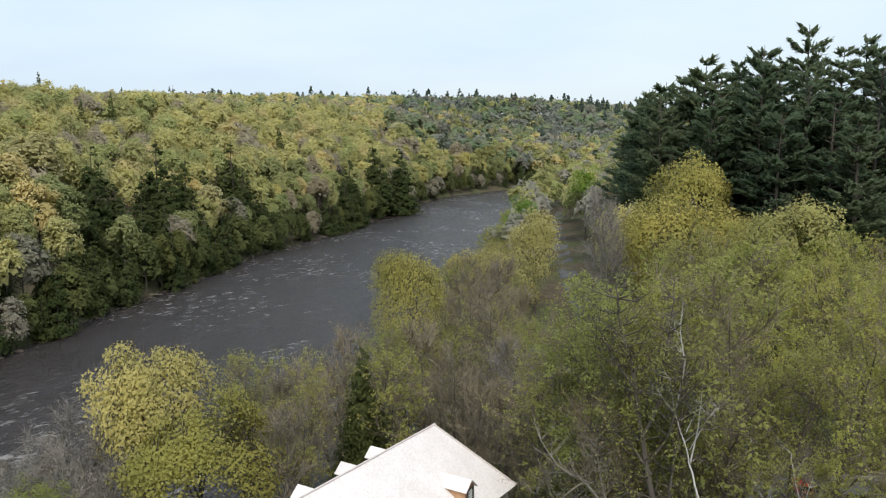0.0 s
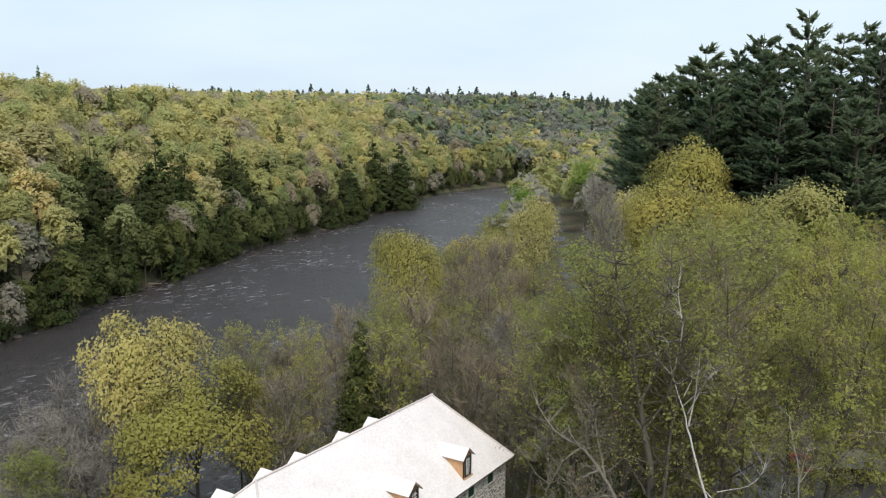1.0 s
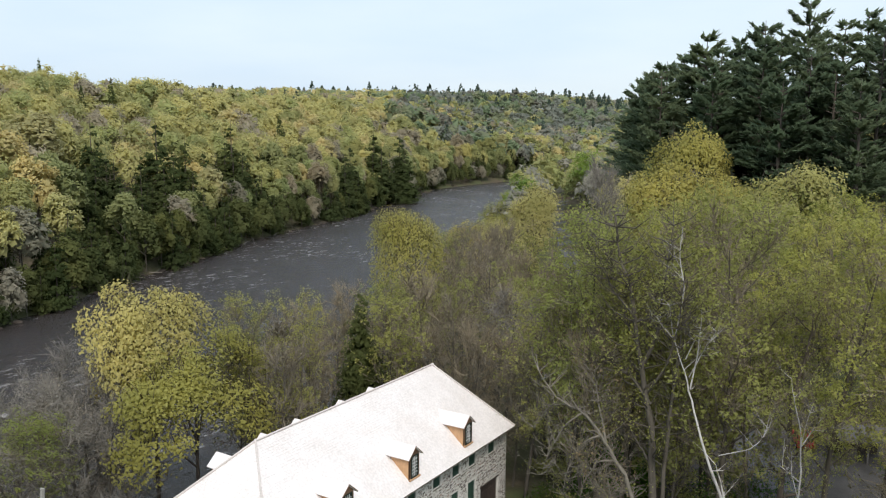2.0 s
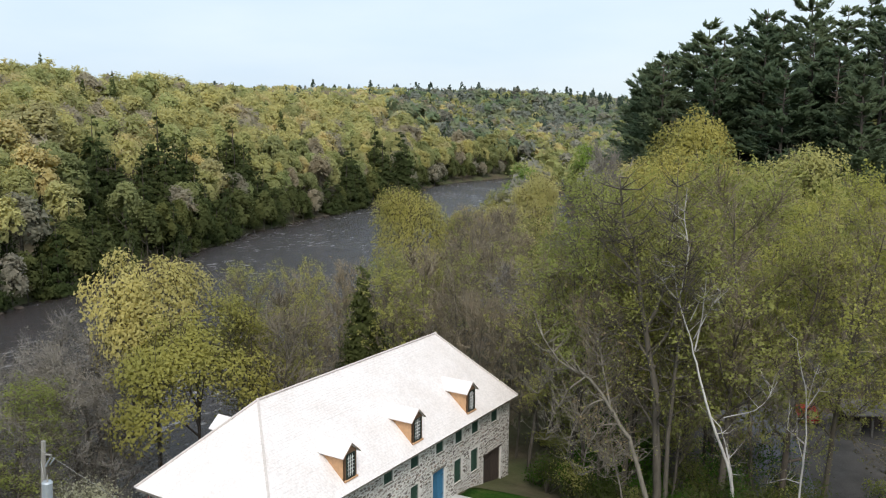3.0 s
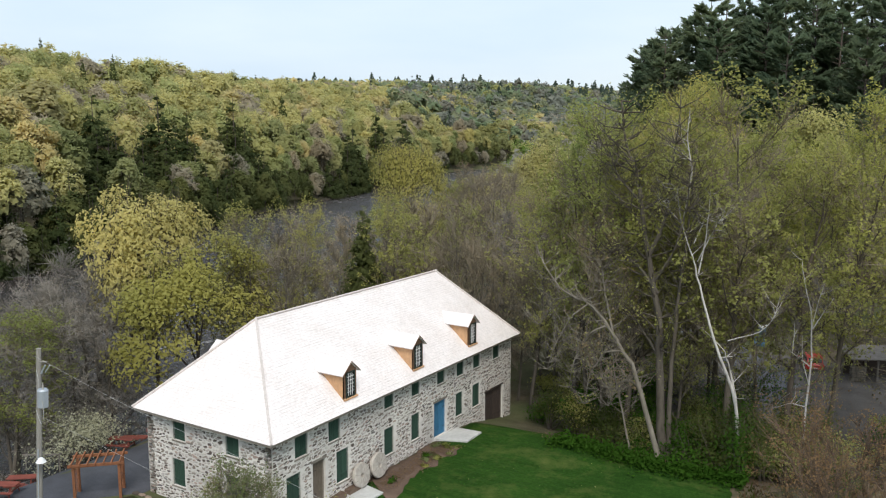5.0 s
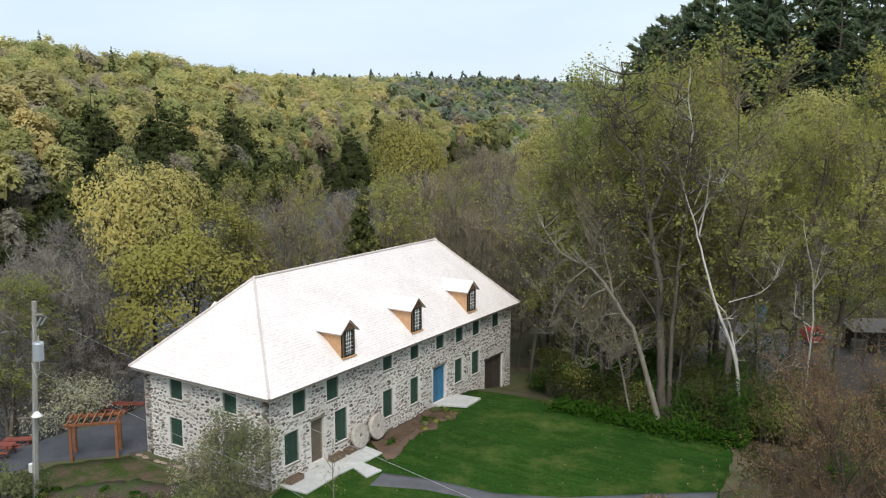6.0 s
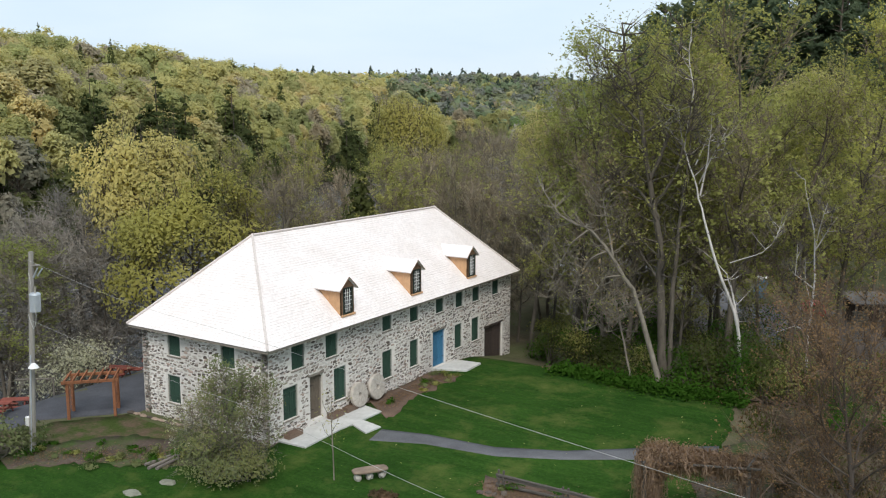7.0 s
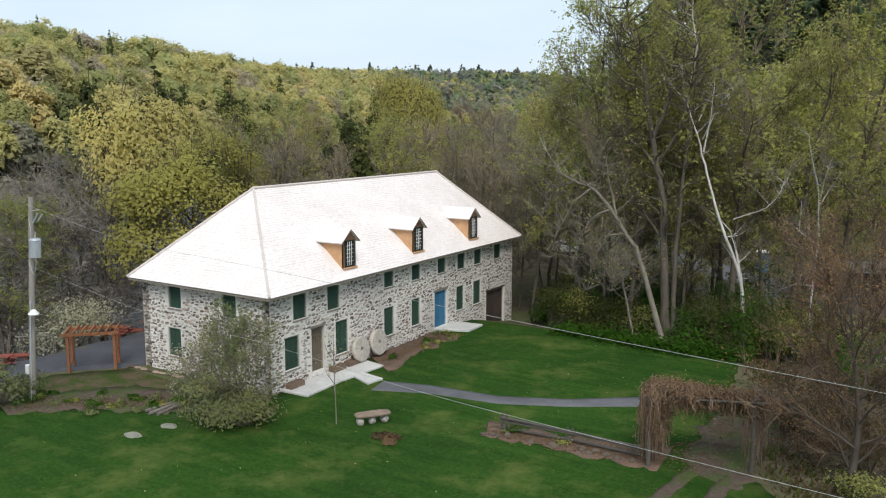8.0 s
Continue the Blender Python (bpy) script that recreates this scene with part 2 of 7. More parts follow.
def stone_material():
    n = Nodes("field_stone")
    pick = n.math("FRACT", n.math("ADD", n.rand(), n.island()))
    node = n.add("ValToRGB", {0: pick})
    node.color_ramp.interpolation = "CONSTANT"
    el = node.color_ramp.elements
    stops = [(0.0, (0.125, 0.10, 0.085)), (0.17, (0.24, 0.20, 0.168)), (0.34, (0.42, 0.385, 0.345)), (0.5, (0.53, 0.49, 0.445)), (0.64, (0.32, 0.28, 0.24)),
             (0.76, (0.42, 0.33, 0.28)), (0.84, (0.58, 0.54, 0.495)), (0.94, (0.17, 0.15, 0.14))]
    while len(el) < len(stops):
        el.new(0.5)
    for e, (p, c) in zip(el, stops):
        e.position, e.color = p, (*c, 1)
    grain = n.ramp(n.noise(9, 6.0, 0.7), [(0.25, (0.75,) * 3), (0.75, (1.2,) * 3)])
    return n.done(n.mix(1.0, node.outputs[0], grain, "MULTIPLY"), 0.9, normal=n.bump(n.noise(20, 5.0), 0.7, 0.02))


def shingle_material(name, base, stain=0.0):
    n = Nodes(name)
    geo = n.add("NewGeometry").outputs["Position"]
    cell = n.ramp(n.noise(7.0, 2.0, 0.5, n.pos((1, 1, 0.6))), [(0.35, tuple(c * 0.9 for c in base)), (0.65, tuple(min(1, c * 1.05) for c in base))])
    streak = n.ramp(n.noise(0.5, 5.0, 0.7), [(0.3, (0.92, 0.90, 0.88)), (0.7, (1.03, 1.03, 1.03))])
    col = n.mix(1.0, cell, streak, "MULTIPLY")
    if stain:
        far = n.add("MapRange", {0: n.add("SeparateXYZ", {0: geo}).outputs[1], 1: 53.5, 2: 59.5, 3: 0.0, 4: 0.17}).outputs[0]
        spots = n.math("SUBTRACT", n.noise(3.2, 8.0, 0.8), n.math("SUBTRACT", 0.74, far))
        mask = n.math("MINIMUM", n.math("MULTIPLY", n.math("MAXIMUM", spots, 0.0), 14.0), 0.85)
        col = n.mix(mask, col, (0.10, 0.085, 0.08))
    return n.done(col, 0.85, normal=n.bump(n.noise(18, 4.0, 0.6, n.pos((1, 1, 0.3))), 0.4, 0.012), spec=0.2)


M["mortar"], M["stone"] = mortar_material(), stone_material()
M["shingle"] = shingle_material("cedar_roof_shingle", (0.80, 0.75, 0.73), 1.0)
M["ridge_cap"] = shingle_material("ridge_cap_shingle", (0.62, 0.56, 0.53))
M["cheek"] = shingle_material("tan_wall_shingle", (0.56, 0.34, 0.19))
M["shutter"] = wood("green_shutter", (0.02, 0.05, 0.035), (0.045, 0.095, 0.068), (8, 8, 1))
M["pale_trim"] = wood("grey_green_trim", (0.17, 0.185, 0.165), (0.30, 0.32, 0.29))
M["gable_wood"] = wood("brown_gable_wood", (0.13, 0.075, 0.045), (0.24, 0.145, 0.09))
M["blue"] = wood("blue_door", (0.03, 0.13, 0.24), (0.06, 0.21, 0.36), (8, 8, 1))
M["brown_door"] = wood("brown_door", (0.09, 0.075, 0.055), (0.17, 0.14, 0.11), (8, 8, 1))
M["barn_door"] = wood("dark_plank", (0.035, 0.026, 0.022), (0.085, 0.065, 0.055), (8, 8, 1))
M["trim"] = wood("weathered_trim", (0.16, 0.145, 0.12), (0.30, 0.27, 0.23))
M["dark_trim"] = wood("dark_green_trim", (0.014, 0.024, 0.019), (0.03, 0.045, 0.036))
M["white"] = plain("white_paint", (0.72, 0.72, 0.70), 0.6, vary=0.06)
M["pergola_wood"] = wood("orange_cedar", (0.22, 0.088, 0.042), (0.37, 0.16, 0.08))
M["old_wood"] = wood("old_grey_wood", (0.10, 0.09, 0.08), (0.24, 0.22, 0.20))
M["pole_wood"] = wood("pole_wood", (0.17, 0.165, 0.15), (0.31, 0.30, 0.275), (6, 6, 0.6))
M["red_wood"] = wood("red_picnic_wood", (0.13, 0.035, 0.025), (0.24, 0.07, 0.05))
M["metal"] = plain("galvanised", (0.42, 0.46, 0.50), 0.45, 0.3, 0.1)
M["black"] = plain("black_rubber", (0.02, 0.02, 0.022), 0.6, vary=0.1)
M["red_paint"] = plain("red_paint", (0.42, 0.03, 0.025), 0.35, vary=0.08, bump=0.02)
M["wire"] = plain("wire", (0.46, 0.46, 0.44), 0.5, 0.2, 0.05)
M["millstone"] = plain("millstone", (0.46, 0.42, 0.37), 0.9, vary=0.25, scale=5.0, bump=0.7)
M["bench_stone"] = plain("brown_bench_stone", (0.27, 0.205, 0.155), 0.9, vary=0.3, scale=4.0, bump=0.7)
M["lawn_stone"] = plain("mossy_stone", (0.2, 0.205, 0.16), 0.9, vary=0.3, scale=5.0, bump=0.7)
M["rock"] = plain("rock", (0.40, 0.38, 0.34), 0.9, vary=0.3, scale=3.0, bump=0.7)
M["bank_rock"] = plain("bank_rock", (0.10, 0.08, 0.064), 0.9, vary=0.4, scale=0.6, bump=0.8)
n_ = Nodes("window_glass")
M["glass"] = n_.done((0.02, 0.024, 0.028), 0.08, spec=0.6)

# ---- builders ----
def empty(name, at=(0, 0, 0), label="", category="", group="", kind=""):
    ob = new(name)
    ob.location = at
    ob.empty_display_size = 0.2
    return tagged(ob, label, category, group, kind)


def put(name, mesh, mat, parent=None, label=""):
    """Links mesh data as one object, under a thing if one is given; the mesh is in world axes about the thing's base."""
    ob = new(name, mesh)
    if mat and not mesh.materials:
        mesh.materials.append(mat)
    if parent:
        ob.parent = parent
    if label:
        ob["label"] = label
    return ob


def part(name, bm, mat, parent=None, label="", smooth=False):
    mesh = bpy.data.meshes.new(name)
    bm.to_mesh(mesh)
    bm.free()
    if smooth:
        mesh.polygons.foreach_set("use_smooth", [True] * len(mesh.polygons))
    return put(name, mesh, mat, parent, label)


def tri_mesh(name, V, F, mats, index=None, smooth=False, normals=None):
    """A mesh straight from arrays of points and triangles; normals give foliage its soft, rounded shading."""
    V, F = np.asarray(V, np.float32), np.asarray(F, np.int32)
    mesh = bpy.data.meshes.new(name)
    mesh.vertices.add(len(V))
    mesh.vertices.foreach_set("co", V.ravel())
    mesh.loops.add(F.size)
    mesh.loops.foreach_set("vertex_index", F.ravel())
    mesh.polygons.add(len(F))
    mesh.polygons.foreach_set("loop_start", np.arange(0, F.size, F.shape[1], dtype=np.int32))
    for m in mats:
        mesh.materials.append(m)
    if index is not None:
        mesh.polygons.foreach_set("material_index", np.asarray(index, np.int32))
    if smooth:
        mesh.polygons.foreach_set("use_smooth", np.ones(len(F), bool))
    mesh.update(calc_edges=True)
    if normals is not None:
        soft_ = mesh.attributes.new("custom_normal", "FLOAT_VECTOR", "POINT")
        soft_.data.foreach_set("vector", np.asarray(normals, np.float32).ravel())
    return mesh


def box(bm, lo, hi, bevel=0.0, m=None):
    lo, hi = Vector(lo), Vector(hi)
    mid = Matrix.Translation((lo + hi) / 2) @ Matrix.Diagonal((*(hi - lo), 1))
    g = bmesh.ops.create_cube(bm, size=1, matrix=(m or Matrix()) @ mid)
    if bevel:
        edges = list({e for v in g["verts"] for e in v.link_edges})
        bmesh.ops.bevel(bm, geom=edges, offset=bevel, segments=1, affect="EDGES")
    return bm


def rod(bm, a, b, r0, r1=None, sides=8):
    a, b = Vector(a), Vector(b)
    d = b - a
    m = Matrix.Translation((a + b) / 2) @ d.to_track_quat("Z", "Y").to_matrix().to_4x4()
    bmesh.ops.create_cone(bm, cap_ends=True, segments=sides, radius1=r0, radius2=r0 if r1 is None else r1, depth=d.length, matrix=m)
    return bm


def slab(bm, ring, z0, z1):
    """A flat plate over a ring of plan points."""
    top = [bm.verts.new((x, y, z1)) for x, y in ring]
    low = [bm.verts.new((x, y, z0)) for x, y in ring]
    bm.faces.new(top)
    bm.faces.new(low[::-1])
    for i in range(len(ring)):
        j = (i + 1) % len(ring)
        bm.faces.new((top[i], low[i], low[j], top[j]))
    bmesh.ops.recalc_face_normals(bm, faces=bm.faces)
    return bm


def B():
    return bmesh.new()


def smoothstep(a, b, x):
    t = np.clip((np.asarray(x, float) - a) / (b - a), 0, 1)
    return t * t * (3 - 2 * t)


# ---- terrain ----
WATER = -4.7
NEAR_BANK = np.array([(-54, -400), (-54, 0), (-54.5, 40), (-56, 60), (-61, 88), (-82, 140), (-118, 220), (-160, 320), (-192, 420), (-215, 520), (-230, 620)], float)
FAR_BANK = np.array([(-118, -400), (-122, 0), (-139, 77), (-155, 112), (-168, 148), (-184, 184), (-200, 246), (-228, 324), (-254, 400), (-258, 441), (-252, 494), (-232, 560)], float)
ROAD = np.array([(-9, 66), (-14, 82), (-24, 94), (-38, 110), (-77, 181), (-103, 233), (-129, 286), (-150, 340)], float)


def near_bank(y):
    return np.interp(y, NEAR_BANK[:, 1], NEAR_BANK[:, 0])


def far_bank(y):
    return np.interp(y, FAR_BANK[:, 1], FAR_BANK[:, 0])


def road_distance(x, y):
    x, y = np.asarray(x, float), np.asarray(y, float)
    best = np.full(np.broadcast(x, y).shape, 1e9)
    for (ax, ay), (bx, by) in zip(ROAD[:-1], ROAD[1:]):
        t = np.clip(((x - ax) * (bx - ax) + (y - ay) * (by - ay)) / ((bx - ax) ** 2 + (by - ay) ** 2), 0, 1)
        best = np.minimum(best, np.hypot(x - ax - t * (bx - ax), y - ay - t * (by - ay)))
    return best


def ground(x, y):
    """The ground's height."""
    x, y = np.asarray(x, float), np.asarray(y, float)
    z = -1.5 * smoothstep(50, 59, y)                                  # falls past the mill
    nb, fb = near_bank(y), far_bank(y)
    rise = smoothstep(105, 200, y) * smoothstep(-10, 60, x - np.interp(y, ROAD[:, 1], ROAD[:, 0]) - 8)
    z = z + 19 * rise                                                 # hill with the pines
    dist = np.hypot(x, y)
    far = 4 * smoothstep(420, 700, dist) + 33 * smoothstep(560, 980, dist)
    z = z + far * (1 - 0.4 * rise)
    bank = smoothstep(-1, 7, x - nb)                                  # down to the river
    z = (WATER - 1.2) * (1 - bank) + z * bank
    left = fb - x
    hill = WATER + 1.4 * smoothstep(0, 4, left) + 14 * smoothstep(3, 46, left) + 20.5 * smoothstep(32, 108, left)
    hill = hill * (1 - 0.1 * smoothstep(220, 460, y)) + far * 0.62
    west = smoothstep(-3, 1, left)
    z = np.where(x < (nb + fb) / 2, (WATER - 1.2) * (1 - west) + hill * west, z)
    closing = smoothstep(500, 560, y) * smoothstep(-420, -330, x) * (1 - smoothstep(-150, -80, x))
    z = z * (1 - closing) + (1.0 + far) * closing
    return z + 0.12 * np.sin(x * 0.31 + 1.3) * np.cos(y * 0.27) * smoothstep(60, 80, dist)


def gz(x, y):
    return float(ground(x, y))


def spread(lo, hi, knots):
    out = [lo]
    for end, n in knots:
        out.extend(np.linspace(out[-1], end, n + 1)[1:])
    return np.array(out)


gx = spread(-2600, 2600, [(-900, 14), (-300, 30), (-66, 44), (-56, 10), (-44, 10), (10, 28), (80, 22), (300, 16), (2600, 18)])
gy = spread(-1200, 2800, [(-100, 10), (10, 14), (46, 18), (62, 14), (110, 22), (300, 50), (620, 40), (1300, 26), (2800, 18)])
XX, YY = np.meshgrid(gx, gy, indexing="ij")
ZZ = ground(XX, YY)
ii = np.arange(XX.size).reshape(XX.shape)
quads = np.stack([ii[:-1, :-1], ii[1:, :-1], ii[1:, 1:], ii[:-1, 1:]], -1).reshape(-1, 4)
tagged(put("ground", tri_mesh("ground", np.stack([XX, YY, ZZ], -1).reshape(-1, 3), quads, [M["ground"]], smooth=True), None),
       "leaf-littered brown forest floor with mossy patches", "ground", kind="structure")

bm = B()
slab(bm, [(-700, -500), (-30, -500), (-30, 640), (-700, 640)], WATER - 0.6, WATER)
tagged(part("water", bm, M["water"]), "dark peat-brown river with ripples and small rapids", "river", kind="structure")


def drape(name, left, right, mat, lift, label, category, steps=4, across=4, rough=0.0):
    """A strip of paving between two lines of plan points, laid on the ground."""
    def dense(line):
        return [np.array(p) * (1 - k / steps) + np.array(q) * k / steps for p, q in zip(line[:-1], line[1:]) for k in range(steps)] + [np.array(line[-1])]
    bm = B()
    rows = []
    for p, q in zip(dense(left), dense(right)):
        way = (q - p) / (np.hypot(*(q - p)) + 1e-9)
        p, q = [e + way * rough * noise.fractal(Vector((e[0] * 1.1, e[1] * 1.1, 3.7)), 0.8, 2.0, 3) for e in (p, q)]
        pts = [p + (q - p) * k / across for k in range(across + 1)]
        rows.append([bm.verts.new((x, y, gz(x, y) + lift)) for x, y in pts])
        rows[-1] = [bm.verts.new((*rows[-1][0].co.xy, rows[-1][0].co.z - lift - 0.1))] + rows[-1] + [bm.verts.new((*rows[-1][-1].co.xy, rows[-1][-1].co.z - lift - 0.1))]
    for a, b in zip(rows[:-1], rows[1:]):
        for i in range(len(a) - 1):
            bm.faces.new((a[i], b[i], b[i + 1], a[i + 1]))
    bmesh.ops.recalc_face_normals(bm, faces=bm.faces)
    if sum(f.normal.z for f in bm.faces) < 0:
        bmesh.ops.reverse_faces(bm, faces=bm.faces)
    return tagged(part(name, bm, mat, smooth=True), label, category, kind="structure")


# lawn round the mill and before it
drape("lawn", [(-43, 2), (-42.5, 20.6), (-38.5, 22.6), (-34.5, 24.6), (-31, 26.5), (-30, 30.2), (-29.9, 44), (-29.9, 52.5), (-25, 54)],
      [(14, 2), (8, 16), (3, 24), (-3.5, 31), (-8.3, 35.5), (-9.0, 41.5), (-9.6, 47.5), (-10.2, 50.6), (-14, 52.0)], M["lawn"], 0.03,
      "mown green lawn with pale worn patches", "lawn", steps=10, across=20, rough=0.25)
drape("lawn_strip", [(-44.6, 22.6), (-43.4, 26.0), (-40.9, 29.4)], [(-40.2, 23.2), (-37.5, 26.2), (-34.8, 29.0)], M["rough_grass"], 0.03, "strip of thin patchy grass beside the mill", "lawn", steps=8, rough=0.4)
w = 2.4
off = []
for k in range(len(ROAD)):
    d = ROAD[min(k + 1, len(ROAD) - 1)] - ROAD[max(k - 1, 0)]
    off.append(np.array([-d[1], d[0]]) / np.hypot(*d) * w)
drape("road", [tuple(p + o) for p, o in zip(ROAD, off)], [tuple(p - o) for p, o in zip(ROAD, off)], M["asphalt"], 0.06,
      "narrow grey asphalt road through the woods", "road", steps=6)
drape("parking", [(-15, 60), (-22, 72), (-24, 84), (-20, 90)], [(10, 60), (12, 72), (12, 84), (10, 92)], M["gravel"], 0.04, "grey gravel parking ground among trees", "parking lot", steps=4, across=8)
drape("driveway", [(-8.6, 32.6), (-8.7, 36), (-9.2, 42), (-7.5, 52), (-6, 61)], [(-5.8, 31.6), (-5.6, 36), (-5.2, 42), (-2, 52), (6, 61)], M["track"], 0.05, "brown dirt driveway with thin grass", "driveway", steps=12, across=8, rough=0.6)
drape("tyre_track", [(-8.9, 26), (-8.75, 29), (-8.3, 32.7)], [(-8.3, 26), (-8.15, 29), (-7.5, 32.7)], M["track"], 0.062, "brown tyre track worn into the grass", "track", steps=10, rough=0.12)
drape("tyre_track", [(-7.0, 26), (-6.85, 29.5), (-6.75, 32.4)], [(-6.35, 26), (-6.2, 29.5), (-6.0, 32.4)], M["track"], 0.062, "brown tyre track worn into the grass", "track", steps=10, rough=0.12)
drape("footpath", [(-26.4, 35.6), (-23.7, 36.35), (-19.6, 36.75), (-16.2, 38.3), (-12.7, 41.0), (-9.3, 43.5)],
      [(-26.0, 33.9), (-23.1, 35.1), (-19.0, 35.7), (-15.8, 37.2), (-12.2, 39.5), (-9.0, 41.6)], M["asphalt"], 0.06, "smooth grey asphalt footpath across the lawn", "path")
drape("paved_yard", [(-51.6, 18), (-51.6, 28), (-51.2, 36), (-50, 46), (-48, 56)], [(-44.8, 18), (-44.4, 26), (-40.7, 30), (-40.7, 46), (-41, 56)], M["yard"], 0.05,
      "dark asphalt yard behind the mill", "yard", across=8)
drape("planting_bed", [(-30.1, 39.2), (-30.1, 42.5), (-30.1, 46.6)], [(-27.0, 37.0), (-28.0, 42), (-27.7, 46.6)], M["dirt"], 0.07, "brown earth planting bed along the stone wall", "flower bed", steps=14, rough=0.5)
drape("planting_bed", [(-41.5, 21.6), (-39.8, 25.0), (-37.5, 27.4), (-34.2, 28.2)], [(-38.9, 20.8), (-37.4, 22.8), (-34.6, 24.5), (-32.4, 25.4)], M["track"], 0.07,
      "brown garden bed with sparse green plants", "flower bed", steps=12, rough=0.6)

# ---- the mill ----
WX0, WX1, WY0, WY1, WTOP = -40.5, -30.12, 30.4, 58.5, 5.45
mill = empty("stone_mill", (-35.3, 44.3, 0), "long two-storey fieldstone mill with a pale shingled hip roof", "building")
ORG = Vector(mill.location)
MI = Matrix.Translation(-ORG)

FRONT_OPEN = [  # y0, y1, z0, z1, what
    (32.25, 33.35, 3.75, 5.25, "shutter"), (35.18, 36.3, 3.75, 5.25, "shutter"), (40.8, 41.83, 4.15, 5.22, "shutter"), (43.93, 44.94, 4.12, 5.22, "shutter"),
    (47.17, 48.2, 4.1, 5.2, "shutter"), (49.85, 50.9, 4.0, 5.18, "shutter"), (52.3, 53.35, 4.0, 5.16, "shutter"), (55.4, 56.45, 4.0, 5.2, "shutter"),
    (31.5, 32.7, 1.02, 2.92, "shutter"), (33.72, 34.86, 0.36, 2.98, "brown_door"), (35.88, 37.05, 0.9, 2.96, "shutter"), (40.76, 41.85, 0.95, 2.84, "shutter"),
    (43.9, 44.92, 0.97, 2.86, "shutter"), (46.75, 48.42, 0.22, 2.84, "blue_door"), (49.72, 50.78, 0.92, 2.76, "shutter"), (52.2, 53.32, 0.92, 2.76, "shutter"),
    (54.2, 57.1, -1.35, 1.55, "barn_door")]
SIDE_OPEN = [(-38.2, -37.12, 3.9, 5.25, "shutter"), (-33.75, -32.65, 3.9, 5.25, "shutter"), (-38.35, -37.25, 1.0, 2.72, "shutter"), (-33.8, -32.7, 1.0, 2.72, "shutter")]
REAR_OPEN = [(y, y + 1.1, 3.8, 5.2, "shutter") for y in (33, 37, 41, 45, 49, 53)] + [(y, y + 1.1, 0.9, 2.8, "shutter") for y in (33, 37, 41, 45, 49, 53)]


def wall_with_openings(a0, a1, z0, z1, holes, depth):
    """A wall in its own plane (along, out, up); out = 0 is the face, the wall goes inwards."""
    bm = B()
    us = sorted({a0, a1, *[h[0] for h in holes], *[h[1] for h in holes]})
    zs = sorted({z0, z1, *[h[2] for h in holes], *[h[3] for h in holes]})
    def solid(u, z):
        return not any(h[0] < u < h[1] and h[2] < z < h[3] for h in holes)
    def quad(*pts):
        bm.faces.new([bm.verts.new(p) for p in pts])
    for u0, u1 in zip(us[:-1], us[1:]):
        for za, zb in zip(zs[:-1], zs[1:]):
            if solid((u0 + u1) / 2, (za + zb) / 2):
                quad((u0, 0, za), (u1, 0, za), (u1, 0, zb), (u0, 0, zb))
                quad((u0, depth, za), (u0, depth, zb), (u1, depth, zb), (u1, depth, za))
    for h in holes:
        quad((h[0], 0, h[2]), (h[0], 0, h[3]), (h[0], depth, h[3]), (h[0], depth, h[2]))
        quad((h[1], 0, h[2]), (h[1], depth, h[2]), (h[1], depth, h[3]), (h[1], 0, h[3]))
        quad((h[0], 0, h[3]), (h[1], 0, h[3]), (h[1], depth, h[3]), (h[0], depth, h[3]))
        quad((h[0], 0, h[2]), (h[0], depth, h[2]), (h[1], depth, h[2]), (h[1], 0, h[2]))
    for p in ((a0, a1),):
        quad((a0, 0, z1), (a1, 0, z1), (a1, depth, z1), (a0, depth, z1))
    bmesh.ops.remove_doubles(bm, verts=bm.verts, dist=0.0005)
    return bm


# along-out-up frames of the four walls: columns are the along, inward and up directions
FRAMES = {"front": Matrix(((0, -1, 0, WX1), (1, 0, 0, 0), (0, 0, 1, 0), (0, 0, 0, 1))), "side": Matrix(((1, 0, 0, 0), (0, 1, 0, WY0), (0, 0, 1, 0), (0, 0, 0, 1))),
          "rear": Matrix(((0, 1, 0, WX0), (1, 0, 0, 0), (0, 0, 1, 0), (0, 0, 0, 1))), "end": Matrix(((1, 0, 0, 0), (0, -1, 0, WY1), (0, 0, 1, 0), (0, 0, 0, 1)))}
WALLS = {}
for key, a0, a1, holes in (("front", WY0, WY1, FRONT_OPEN), ("side", WX0 + 0.55, WX1 - 0.55, SIDE_OPEN), ("rear", WY0, WY1, REAR_OPEN), ("end", WX0 + 0.55, WX1 - 0.55, [])):
    bm = wall_with_openings(a0, a1, -2.2, WTOP, holes, 0.55)
    bm.transform(MI @ FRAMES[key])
    bmesh.ops.recalc_face_normals(bm, faces=bm.faces)
    WALLS[key] = part("wall", bm, M["mortar"], mill, "rubble fieldstone wall in pale mortar")

